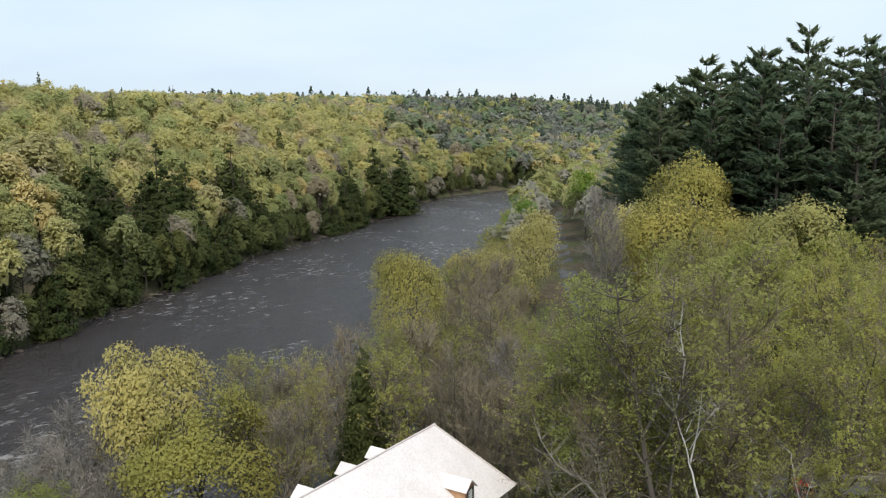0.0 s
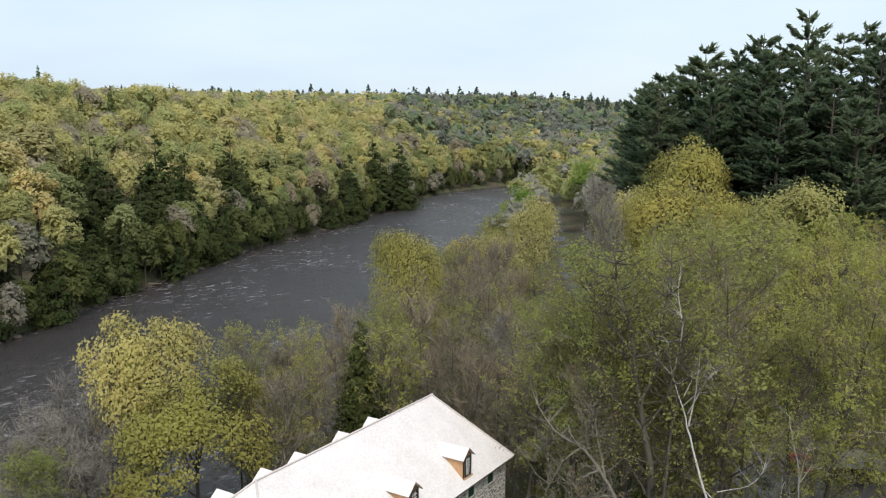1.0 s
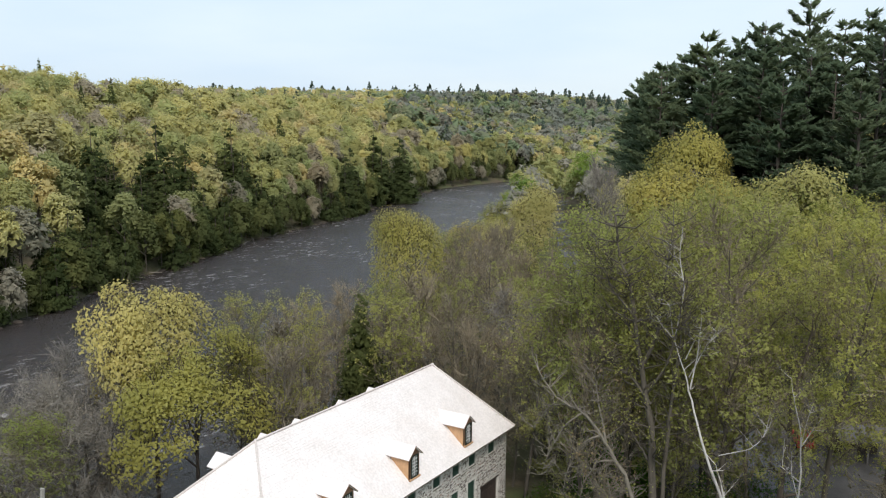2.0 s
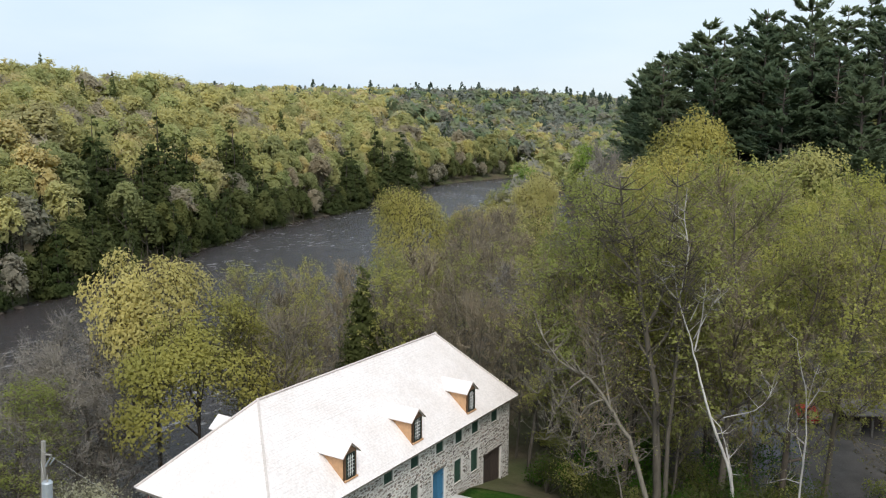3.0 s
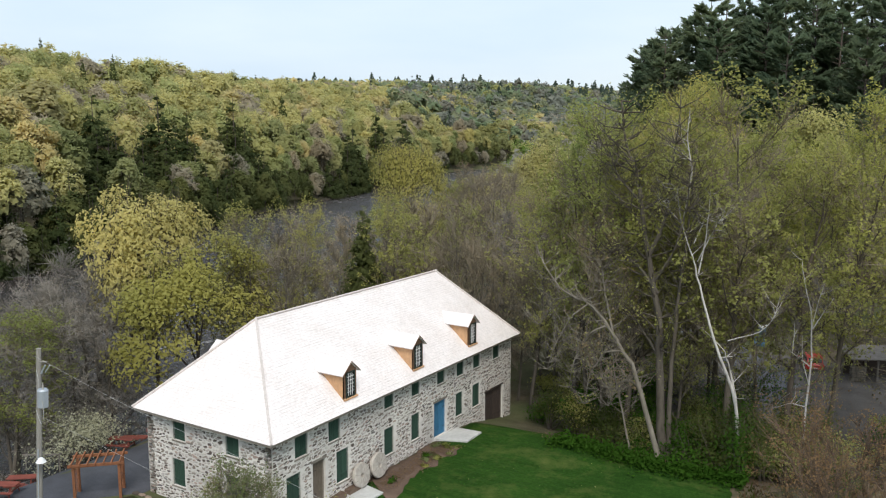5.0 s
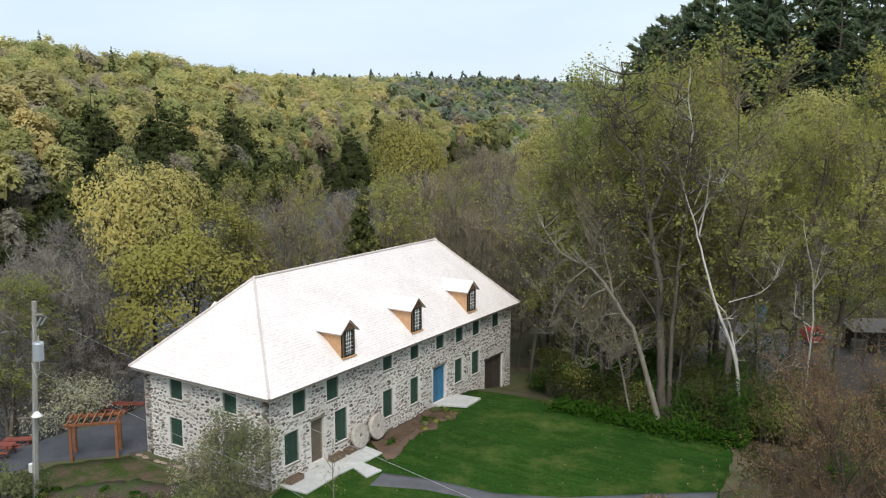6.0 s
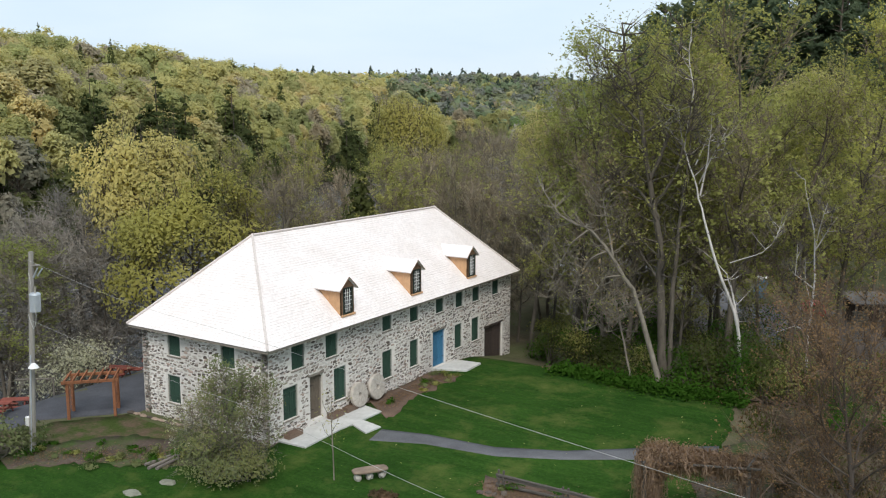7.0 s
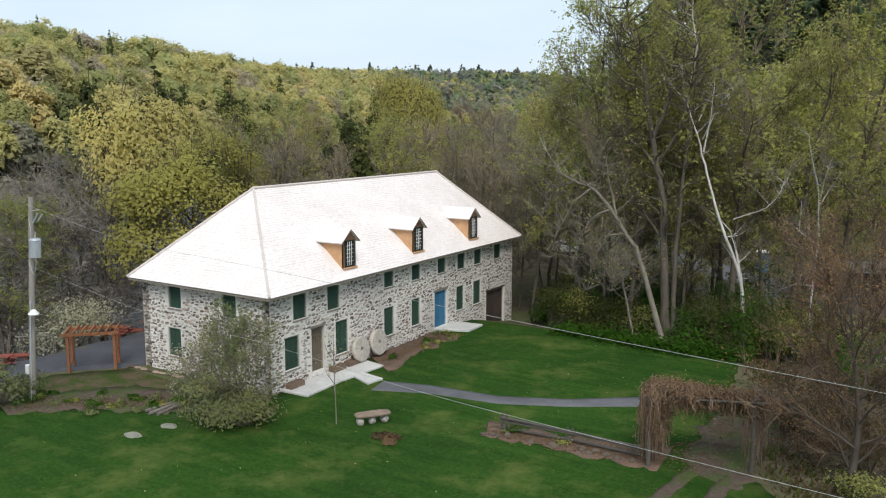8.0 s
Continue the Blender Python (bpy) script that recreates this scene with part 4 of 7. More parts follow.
def dome(rng, n, radius, low, high, bumps=0.3, lobes=17):
    """Points over a crown made of overlapping rounded lobes between two heights, and the way out at each."""
    mid, half = (low + high) / 2, (high - low) / 2
    q = rng.normal(size=(lobes, 3))
    q /= np.linalg.norm(q, axis=1)[:, None]
    q[:, 2] = np.where(q[:, 2] < -0.4, -q[:, 2], q[:, 2])
    size_ = np.array([radius, radius, half])
    lr = rng.uniform(0.55 - bumps * 0.5, 0.6 - bumps * 0.2, lobes)
    az = np.arctan2(q[:, 1], q[:, 0]) + rng.uniform(0, 6.28)
    skew = 1 + bumps * (0.24 * np.sin(2 * az) + 0.2 * np.sin(3 * az + 1)) + rng.uniform(-0.3, 0.12, lobes) * bumps
    centre = q * size_ * ((1.0 - lr * rng.uniform(0.85, 1.1, lobes)) * skew)[:, None]
    k = rng.choice(lobes, n, p=lr ** 2 / np.sum(lr ** 2))
    u = rng.normal(size=(n, 3))
    u /= np.linalg.norm(u, axis=1)[:, None]
    u = u + q[k] * 0.7 + np.array([0, 0, 0.25])
    u /= np.linalg.norm(u, axis=1)[:, None]
    shell = np.where(rng.uniform(size=n) < 0.78, rng.uniform(0.82, 1.22, n), rng.uniform(0.4, 0.9, n))
    C = centre[k] + u * (lr[k] * shell)[:, None] * np.array([radius, radius, (radius + half) * 0.45]) + np.array([0, 0, mid])
    whole = (C - np.array([0, 0, mid])) / size_
    return C, u * 0.28 + whole * 0.75 + np.array([0, 0, 0.5])


def lobed(seed, height, radius, leaf, n=1500, size=0.6, bark="bark", start=0.25, twig_n=60, bumps=0.6, lobes=24):
    """A broadleaf seen from afar: a lumpy crown round a forked trunk."""
    rng = np.random.default_rng(seed)
    C, out = dome(rng, n, radius, height * start, height, bumps, lobes)
    sizes = np.full(n, size)
    C[:n // 4] = (C[:n // 4] - np.array([0, 0, height * 0.6])) * 0.87 + np.array([0, 0, height * 0.6])
    sizes[:n // 4] *= 2.3 if n < 3000 else 1.0                               # larger sprays inside the crown
    V, F, N = flakes(rng, C, sizes, out, 0.45)
    pieces = [tube(np.linspace([0, 0, -0.4], [0, 0, height * 0.8], 5), np.linspace(height * 0.013, 0.03, 5), 5)]
    for k in range(8):
        z, a = height * rng.uniform(0.25, 0.6), rng.uniform(0, 6.28)
        tip = np.array([np.cos(a) * radius * 0.75, np.sin(a) * radius * 0.75, z + radius * rng.uniform(0.4, 1.0)])
        pieces.append(tube(np.array([[0, 0, z], tip * 0.5 + np.array([0, 0, z]) * 0.5, tip]), [height * 0.006, height * 0.004, 0.02], 3))
    st = C[rng.integers(0, n, twig_n)]
    tv, tf, _ = twigs(rng, st * np.array([0.8, 0.8, 0.97]), out[:twig_n] * 0 + np.array([0, 0, 1.0]), radius * 0.4, 0.035, 0.5)
    pieces.append((tv, tf))
    W, G = merge(pieces)
    return tri_mesh("trunk", W, G, [M[bark]]), tri_mesh("crown", V, F, [M[leaf]], normals=N)


def stem_tree(seed, stems, leaf, leaves, leaf_size, bark, twig_bark, side_n=26, side_len=1.0):
    """A tree from its own stem lines (points and a foot radius each), with short side branches and twigs."""
    rng = np.random.default_rng(seed)
    pieces, fine, fp, fd = [], [], [], []
    for pts, r in stems:
        P = np.array(pts, float)
        t = np.linspace(0, len(P) - 1, len(P) * 3)
        Q = np.stack([np.interp(t, np.arange(len(P)), P[:, i]) for i in range(3)], -1)
        Q[1:-1] += rng.normal(size=Q[1:-1].shape) * r * 0.16
        pieces.append(tube(Q, np.linspace(r, max(r * 0.15, 0.012), len(Q)), 8))
        for k in range(side_n):
            i = int(rng.integers(len(Q) // 3, len(Q)))
            a = rng.uniform(0, 6.28)
            d = np.array([np.cos(a), np.sin(a), rng.uniform(0.1, 0.9)])
            ln = rng.uniform(0.6, 2.0) * side_len
            B_ = np.array([Q[i], Q[i] + d * ln * 0.5 + rng.normal(size=3) * 0.12, Q[i] + d * ln + np.array([0, 0, 0.25 * ln])])
            fine.append(tube(B_, [r * 0.16 + 0.012, r * 0.1 + 0.009, 0.006], 4))
            fp += [B_[1], B_[2]]
            fd += [d, d]
    fp, fd = np.array(fp), np.array(fd)
    V, F = merge(pieces + fine)
    pick = rng.integers(0, len(fp), 1500)
    tv, tf, tips = twigs(rng, fp[pick], fd[pick], 0.9, 0.012, 0.5)
    n = len(F)
    V, F = merge([(V, F), (tv, tf)])
    wood_mesh = tri_mesh("trunk", V, F, [M[bark], M[twig_bark]], np.repeat([0, 1], [n, len(F) - n]))
    C = tips[rng.integers(0, len(tips), leaves)] + rng.normal(size=(leaves, 3)) * 0.25
    V, F, N = flakes(rng, C, leaf_size, None, 0.8)
    return wood_mesh, tri_mesh("crown", V, F, [M[leaf]], normals=N)


def tree(name, meshes, x, y, scale=1.0, turn=0.0, label="", category="tree", group="", sz=None, z=None, tilt=(0, 0)):
    ob = empty(name, (x, y, max(gz(x, y), WATER - 0.3) - 0.05 if z is None else z), label, category, group)
    ob.rotation_euler = (tilt[0], tilt[1], turn)
    ob.scale = (scale, scale, sz or scale)
    for part_name, mesh in zip(("trunk", "crown"), meshes):
        put(part_name, mesh, None, ob)
    return ob


rng0 = np.random.default_rng(7)

T = {}
T["maple"] = [lobed(11, 14, 5.4, "golden", 15000, 0.19, "bark_dark", 0.2, 500, 0.86, 40)]
T["cream"] = [lobed(13, 17, 4.9, "cream", 12000, 0.2, "bark_dark", 0.3, 500, 0.9, 34)]
T["round"] = [lobed(14, 18, 5.0, "golden", 15000, 0.17, "bark_dark", 0.35, 500, 0.28), lobed(15, 16, 4.6, "cream", 10000, 0.22, "bark_dark", 0.12, 400)]
T["olive"] = [broadleaf(21, 18, 3.6, "olive", 7800, 0.145, "bark", 1900, 1.5, limbs=18, fork=0.28, trunk_r=0.2, up=1.0, straight=0.9), broadleaf(22, 20, 3.8, "olive", 7800, 0.145, "bark", 1900, 1.5, limbs=20, fork=0.3, trunk_r=0.22, up=1.0, straight=0.8),
              broadleaf(23, 16, 3.2, "olive", 7000, 0.15, "bark", 1900, 1.5, limbs=17, fork=0.3, trunk_r=0.16, up=1.1, straight=0.9)]
T["green"] = [broadleaf(31, 22, 4.0, "green", 11500, 0.14, "bark", 1800, 1.3, limbs=20, fork=0.3, trunk_r=0.22, up=1.0, straight=0.9), broadleaf(32, 20, 3.6, "green", 10500, 0.14, "bark", 1800, 1.3, limbs=18, fork=0.35, trunk_r=0.2, up=1.1, straight=0.9)]
T["bare"] = [broadleaf(41, 15, 3.6, "bud", 1500, 0.11, "bark", 2600, 1.1, twig_w=0.015, limbs=18, fork=0.22, trunk_r=0.17, up=0.9, straight=0.8), broadleaf(42, 17, 3.4, "bud", 1800, 0.11, "bark", 2600, 1.1, twig_w=0.015, limbs=20, fork=0.28, trunk_r=0.18, up=1.1, straight=0.9),
             broadleaf(43, 12, 3.8, "grey_bud", 900, 0.09, "bark", 3200, 1.1, limbs=15, fork=0.15, trunk_r=0.16, up=0.5, twig_spread=0.75, straight=0.2, twig_bark="grey_twig")]
T["limby"] = [broadleaf(46, 21, 5.0, "olive", 10000, 0.14, "bark_dark", 2000, 1.3, limbs=11, fork=0.22, trunk_r=0.36, up=0.5, straight=0.1, levels=3)]
T["birch"] = [stem_tree(51, [([(0.35, 0.3, -0.4), (0.2, 0.2, 3), (-0.1, 0, 5.5), (-1.55, 0, 8.85), (-2.6, 0, 12.1), (-3.22, 0, 14.28), (-4.19, 0, 16.82), (-4.56, 0, 19.08)], 0.14), ([(-2.9, 0, 13.5), (-2.58, 0.2, 15.72), (-2.5, 0.3, 17.4), (-2.46, 0.4, 19.3)], 0.065),
                             ([(-4.1, 0, 16.7), (-3.64, 0.1, 20.2), (-4.12, 0.2, 22.5), (-4.0, 0.2, 24.5)], 0.07), ([(-4.19, 0, 16.8), (-4.9, -0.2, 17.6), (-5.3, -0.3, 18.3)], 0.045), ([(0.3, 0.4, -0.4), (-0.08, 0.3, 5.1), (-0.5, 0.2, 7.0), (-0.94, 0.2, 8.4)], 0.13),
                             ([(-0.75, 0, 9.2), (1.14, 0.2, 9.97), (1.8, 0.2, 10.7), (2.35, 0.3, 12.0)], 0.035), ([(-3.0, 0, 14.3), (-2.0, -0.2, 16.5), (-1.3, -0.3, 17.8)], 0.04), ([(-3.3, 0, 15.5), (-2.7, 0.3, 17.2), (-1.5, 0.3, 16.9)], 0.035)], "olive", 700, 0.11, "birch", "bark_pale", 9, 0.8),
              stem_tree(52, [([(0.1, 0, -0.4), (0, 0, 5), (0.2, 0, 8.52), (0.0, 0, 11.65), (-0.7, 0, 14.42), (-0.8, 0, 15.2)], 0.085), ([(0.05, 0, 10.6), (0.3, 0, 12.3), (0.63, 0, 13.76)], 0.045), ([(0.1, 0, 10.7), (0.7, 0.1, 11.9), (1.25, 0.1, 12.9)], 0.04),
                             ([(0.1, 0, 8.2), (-1.0, 0, 8.96), (-0.98, 0, 11.0)], 0.045), ([(0.05, 0, 5.4), (-0.9, 0, 5.5), (-1.9, 0, 5.0)], 0.04), ([(0.1, 0, 7.0), (-0.4, 0.1, 8.6), (-0.5, 0.1, 10.2)], 0.03)], "olive", 200, 0.1, "birch", "bark_pale", 4, 0.7)]
T["leaner"] = [stem_tree(53, [([(0.15, 0, -0.4), (0, 0, 0.8), (-0.9, 0, 3.8), (-1.9, 0, 6.6), (-3.66, 0, 9.1), (-5.15, 0, 10.6), (-7.3, 0, 11.2), (-8.7, 0, 13.0)], 0.24), ([(-3.4, 0, 8.8), (-4.2, 0.3, 11.5), (-4.6, 0.5, 13.6)], 0.09), ([(-5.15, 0, 10.6), (-6.3, -0.5, 9.6), (-7.4, -0.8, 7.4), (-7.9, -0.9, 5.6)], 0.08),
                              ([(-3.8, 0, 9.2), (-4.9, -0.6, 8.6), (-5.8, -1.0, 6.6), (-6.1, -1.1, 4.6)], 0.08), ([(-2.6, 0, 7.6), (-3.8, -0.5, 7.4), (-4.7, -0.9, 5.6), (-4.9, -1.0, 3.6)], 0.07), ([(-6.4, 0, 11.0), (-8.0, 0.4, 10.4), (-9.2, 0.5, 8.4)], 0.06),
                              ([(-1.5, 0, 5.6), (-2.6, -0.3, 5.4), (-3.4, -0.5, 3.6)], 0.05), ([(-1.9, 0.6, -0.4), (-2.6, 0.5, 2.6), (-3.3, 0.4, 5.6), (-3.6, 0.4, 8.0)], 0.1)], "olive", 900, 0.12, "bark_pale", "bark_pale", 46)]
T["stout"] = [stem_tree(54, [([(0.1, 0, -0.4), (0, 0, 2.5), (-0.17, 0, 6.4), (-0.43, 0, 9.95), (-1.3, 0, 14.56), (-2.3, 0, 19.7), (-3.3, 0.2, 22.0), (-3.8, 0.3, 25.0)], 0.36), ([(-0.6, 0, 11.9), (-1.8, -0.3, 13.6), (-3.4, -0.5, 14.6), (-5.4, -0.6, 14.2)], 0.12), ([(-0.2, 0, 7.2), (-1.3, 0.3, 8.6), (-2.3, 0.4, 9.8), (-4.0, 0.4, 10.4)], 0.11),
                             ([(-1.3, 0, 14.5), (-0.4, 0.4, 17.0), (-0.2, 0.6, 20.0), (0.2, 0.8, 24.5)], 0.16), ([(-2.0, 0, 18.0), (-3.6, -0.4, 19.9), (-4.6, -0.6, 22.6)], 0.1), ([(-0.9, 0, 12.6), (0.6, -0.5, 15.0), (1.4, -0.8, 18.0), (1.6, -1.0, 21.0)], 0.12), ([(-1.6, 0, 15.8), (-2.9, 0.6, 17.6), (-3.2, 1.2, 20.5)], 0.09),
                             ([(0.5, 0.2, -0.4), (0.5, 0.2, 6.5), (0.75, 0.2, 11.2), (1.15, 0.2, 15.4), (1.5, 0.3, 21.0)], 0.2)], "olive", 5200, 0.14, "bark", "bark", 60, 1.5)]
T["red"] = [broadleaf(61, 9.5, 4.2, "red_bud", 16000, 0.075, "bark_dark", 3600, 1.4, limbs=24, fork=0.12, trunk_r=0.17, up=1.1, clump=0.25, straight=0.9, twig_bark="red_bark")]
T["cedar"] = [spire(71, 14, 2.7, "cedar", 16000, 0.24)]


T["mid_green"] = [broadleaf(35, 20, 4.2, "green", 6000, 0.22, "bark", 800, 1.7, twig_w=0.03, limbs=14, fork=0.3, trunk_r=0.2, up=1.0, straight=0.9), broadleaf(36, 19, 4.0, "green", 6000, 0.22, "bark", 800, 1.7, twig_w=0.03, limbs=13, fork=0.3, trunk_r=0.2, up=1.0, straight=0.9)]
T["mid_olive"] = [broadleaf(37, 18, 4.0, "olive", 5200, 0.21, "bark", 1100, 1.9, twig_w=0.03, limbs=14, fork=0.25, trunk_r=0.2, up=1.0, straight=0.9), broadleaf(38, 18, 3.8, "olive", 5200, 0.21, "bark", 1100, 1.9, twig_w=0.03, limbs=13, fork=0.25, trunk_r=0.2, up=1.0, straight=0.9)]
T["mid_bare"] = [broadleaf(39, 16, 4.0, "bud", 1300, 0.18, "bark", 1400, 2.1, twig_w=0.034, limbs=15, fork=0.22, trunk_r=0.18, up=1.0, straight=0.9), broadleaf(40, 17, 3.8, "bud", 1300, 0.18, "bark", 1400, 2.1, twig_w=0.034, limbs=15, fork=0.22, trunk_r=0.18, up=1.0, straight=0.9)]
T["vivid"] = [lobed(48, 15, 3.4, "vivid", 5000, 0.22, "bark", 0.1, 200, 0.6, 26)]
T["grey"] = [broadleaf(47, 20, 3.6, "grey_bud", 1800, 0.12, "bark_pale", 2600, 1.8, twig_w=0.024, limbs=20, fork=0.12, trunk_r=0.2, up=1.1, straight=0.9, twig_bark="grey_twig")]
T["mid_maple"] = [lobed(44, 16, 5.2, "golden", 8000, 0.24, "bark", 0.15, 200, 0.7, 32), lobed(45, 16, 5.0, "cream", 8000, 0.24, "bark", 0.12, 200, 0.7, 30)]


def hero(kind, k, name, x, y, top, label, scale=None, turn=None, wide=1.0, tilt=(0, 0)):
    """A tree whose top is at a known height."""
    meshes = T[kind][k % len(T[kind])]
    zs = np.empty(len(meshes[1].vertices) * 3, np.float32)
    meshes[1].vertices.foreach_get("co", zs)
    high = float(np.percentile(zs[2::3], 99.7))
    s = (top - max(gz(x, y), WATER - 0.3)) / high
    turn = rng0.uniform(0, 6.28) if turn is None else turn
    mx, my = float(np.mean(zs[0::3])) * s * wide, float(np.mean(zs[1::3])) * s * wide      # the crown, not the foot, stands at (x, y)
    x, y = x - mx * math.cos(turn) + my * math.sin(turn), y - mx * math.sin(turn) - my * math.cos(turn)
    return tree(name, meshes, x, y, (scale or s) * wide, turn, label, sz=s, tilt=tilt)


hero("cream", 0, "maple_tree", -57.0, 43.2, 17.3, "tall maple with cream-yellow spring blossom by the river", wide=0.8)
hero("maple", 0, "maple_tree", -50.6, 42.6, 13.9, "broad maple with golden-yellow spring blossom", wide=1.08)
hero("bare", 2, "bare_tree", -57.4, 37.6, 12.6, "leafless grey tree on the river bank")
hero("bare", 2, "bare_tree", -61.0, 34.0, 9.0, "small leafless grey tree on the river bank")
for x, y, top in ((-58.5, 33.0, 12.0), (-60.8, 38.2, 13.2), (-55.6, 35.0, 11.6), (-62.0, 41.5, 13.6), (-57.0, 30.5, 10.5), (-54.0, 38.0, 11.0)):
    hero("bare", 2, "bare_tree", x, y, top, "leafless grey tree with spreading twigs on the river bank")
hero("green", 1, "young_tree", -55.6, 31.4, 9.6, "young tree with fresh green leaves by the yard", wide=1.5)
hero("olive", 0, "budding_tree", -51.8, 50.2, 15.5, "slender tree with olive-green buds", wide=1.0)
hero("mid_bare", 0, "bare_tree", -53.4, 64.8, 12.4, "thin leafless tree on the bank", wide=0.7)
hero("cedar", 0, "cedar_tree", -46.8, 60.2, 13.7, "dark green conical cedar behind the mill")
hero("round", 0, "maple_tree", -56.4, 81.4, 20.4, "rounded maple in bright yellow-green bloom", wide=0.72)
hero("bare", 1, "bare_tree", -51.0, 88.0, 18.2, "tall tree with purple-brown bare twigs")
hero("bare", 0, "bare_tree", -46.0, 84.0, 17.5, "tall tree with purple-brown bare twigs")
hero("round", 1, "maple_tree", -69.0, 143.4, 19.9, "maple with pale yellow blossom beside the road")
tree("birch_tree", T["birch"][0], -11.0, 54.2, 1.0, 0, "white-barked birch with a leaning forked trunk")
tree("birch_tree", T["birch"][1], -7.06, 56.4, 1.0, 0, "slender white birch with few bare branches")
tree("leaning_tree", T["leaner"][0], -15.71, 52.5, 1.0, 0, "pale leaning tree with drooping bare branches")
hero("green", 0, "poplar_tree", -18.5, 58.5, 25.5, "tall poplar with fresh green leaves")
tree("budding_tree", T["stout"][0], -16.04, 54.3, 1.0, 0, "tall budding tree with two grey trunks and crooked limbs")
hero("green", 1, "poplar_tree", -22.6, 57.5, 24.6, "tall poplar with fresh green leaves")
hero("olive", 1, "budding_tree", -25.6, 60.5, 21.5, "slender tree with olive-green buds")
hero("olive", 0, "budding_tree", -12.6, 59.5, 26.5, "tall slender tree with olive-green buds", wide=1.15)
hero("green", 0, "poplar_tree", -4.6, 61.0, 26.0, "tall poplar with fresh green leaves")
hero("olive", 1, "budding_tree", 0.6, 60.0, 26.0, "tall slender tree with olive-green buds", wide=1.1)
hero("limby", 0, "budding_tree", -7.5, 60.0, 23.0, "tall budding tree with heavy dark limbs", wide=0.8)
hero("red", 0, "red_budding_tree", -2.3, 34.4, 11.8, "round tree with rust-red spring buds at the drive")


def inside(x, y, ring):
    hit = False
    for (ax, ay), (bx, by) in zip(ring, ring[1:] + ring[:1]):
        if (ay > y) != (by > y) and x < (bx - ax) * (y - ay) / (by - ay) + ax:
            hit = not hit
    return hit


def scatter(ring, gap, tries, rng, taken, keep=lambda x, y: True):
    xs, ys = [p[0] for p in ring], [p[1] for p in ring]
    out = []
    for _ in range(tries):
        x, y = rng.uniform(min(xs), max(xs)), rng.uniform(min(ys), max(ys))
        if inside(x, y, ring) and keep(x, y) and all((x - a) ** 2 + (y - b) ** 2 > gap * gap for a, b in taken):
            taken.append((x, y))
            out.append((x, y))
    return out


TAKEN = [(o.location.x, o.location.y) for o in scene.objects if o.get("category") == "tree"]


def clear_of_road(x, y):
    """Off the road, in sight of the clearing, and not crowding the cedar."""
    verge = abs((x + 47) * 0.917 + (y - 108) * 0.398) if 100 < y < 235 else 99.0      # open verge that leads up to the road
    drive = abs(x + 5.2) if 50 < y < 85 else 99.0                                     # nothing stands on the drive
    return road_distance(x, y) > 5.0 and drive > 2.8 and verge > 6.5 and x < 6 - 0.06 * y and math.hypot(x + 45.4, y - 57.5) > 3.2


# the wood between the mill, the road and the river
names = {"olive": ("budding_tree", "slender tree with olive-green spring buds"), "bare": ("bare_tree", "leafless grey-brown tree with fine twigs"),
         "green": ("poplar_tree", "tall tree with fresh green leaves"), "maple": ("maple_tree", "maple in yellow-green spring bloom"), "cream": ("maple_tree", "maple with pale yellow blossom")}
for key in ("olive", "bare", "green", "maple"):
    names["mid_" + key] = names[key]


def fill(ring, gap, tries, mix, lo, hi, group, seed):
    rng = np.random.default_rng(seed)
    kinds, weights = zip(*mix)
    for x, y in scatter(ring, gap, tries, rng, TAKEN, clear_of_road):
        kind = kinds[rng.choice(len(kinds), p=np.array(weights) / sum(weights))]
        k = int(rng.integers(0, len(T[kind])))
        high = gz(x, y) + rng.uniform(lo, hi)
        if abs((x + 47) * 0.917 + (y - 108) * 0.398) < 6.5 and y < 130:             # lower trees where the wood thins towards the road
            high = max(min(high, 32.5 - 0.205 * math.hypot(x, y)), 6)
        ob = hero(kind, k, names[kind][0], x, y, high, names[kind][1], turn=rng.uniform(0, 6.28), wide=rng.uniform(0.85, 1.1))
        ob["group"] = group


fill([(-54.5, 44), (-45, 46), (-42.5, 60), (-44, 64), (-30, 62), (-30, 74), (-45, 78), (-60, 86)], 3.6, 900, [("mid_bare", 5), ("mid_olive", 2), ("bare", 2.6), ("olive", 1.2)], 12, 18.5, "trees on the river bank", 3)
fill([(-45, 78), (-28, 74), (-26, 92), (-40, 106), (-64, 120), (-74, 118), (-62, 88)], 4.3, 700, [("mid_bare", 6), ("mid_olive", 3), ("mid_green", 0.7)], 13, 19, "trees on the river bank", 4)
fill([(-28.5, 60), (-24, 54.5), (-9, 54), (-9, 66), (-18, 76), (-29, 74)], 3.2, 600, [("olive", 2.6), ("mid_olive", 1.6), ("mid_bare", 3), ("bare", 2), ("green", 1.1)], 16, 25, "trees beside the lawn", 5)
fill([(-5, 57), (0, 55), (8, 54), (24, 56), (34, 80), (16, 92), (10, 64), (-6, 66)], 4.6, 400, [("olive", 2.5), ("mid_bare", 3), ("mid_olive", 2.5), ("green", 1)], 17, 25, "trees beside the drive", 6)
fill([(-10, 60), (2.5, 60), (2, 84), (-6, 84), (-14, 74)], 4.3, 600, [("olive", 3), ("green", 1.5), ("bare", 2.2)], 14, 23, "trees beside the drive", 16)
fill([(-30, 92), (-18, 90), (14, 92), (36, 82), (46, 126), (-6, 134), (-22, 140), (-54, 150), (-56, 136)], 5.6, 700, [("mid_green", 4), ("mid_olive", 4), ("mid_maple", 0.35), ("mid_bare", 2.2)], 17, 24, "trees below the pines", 7)
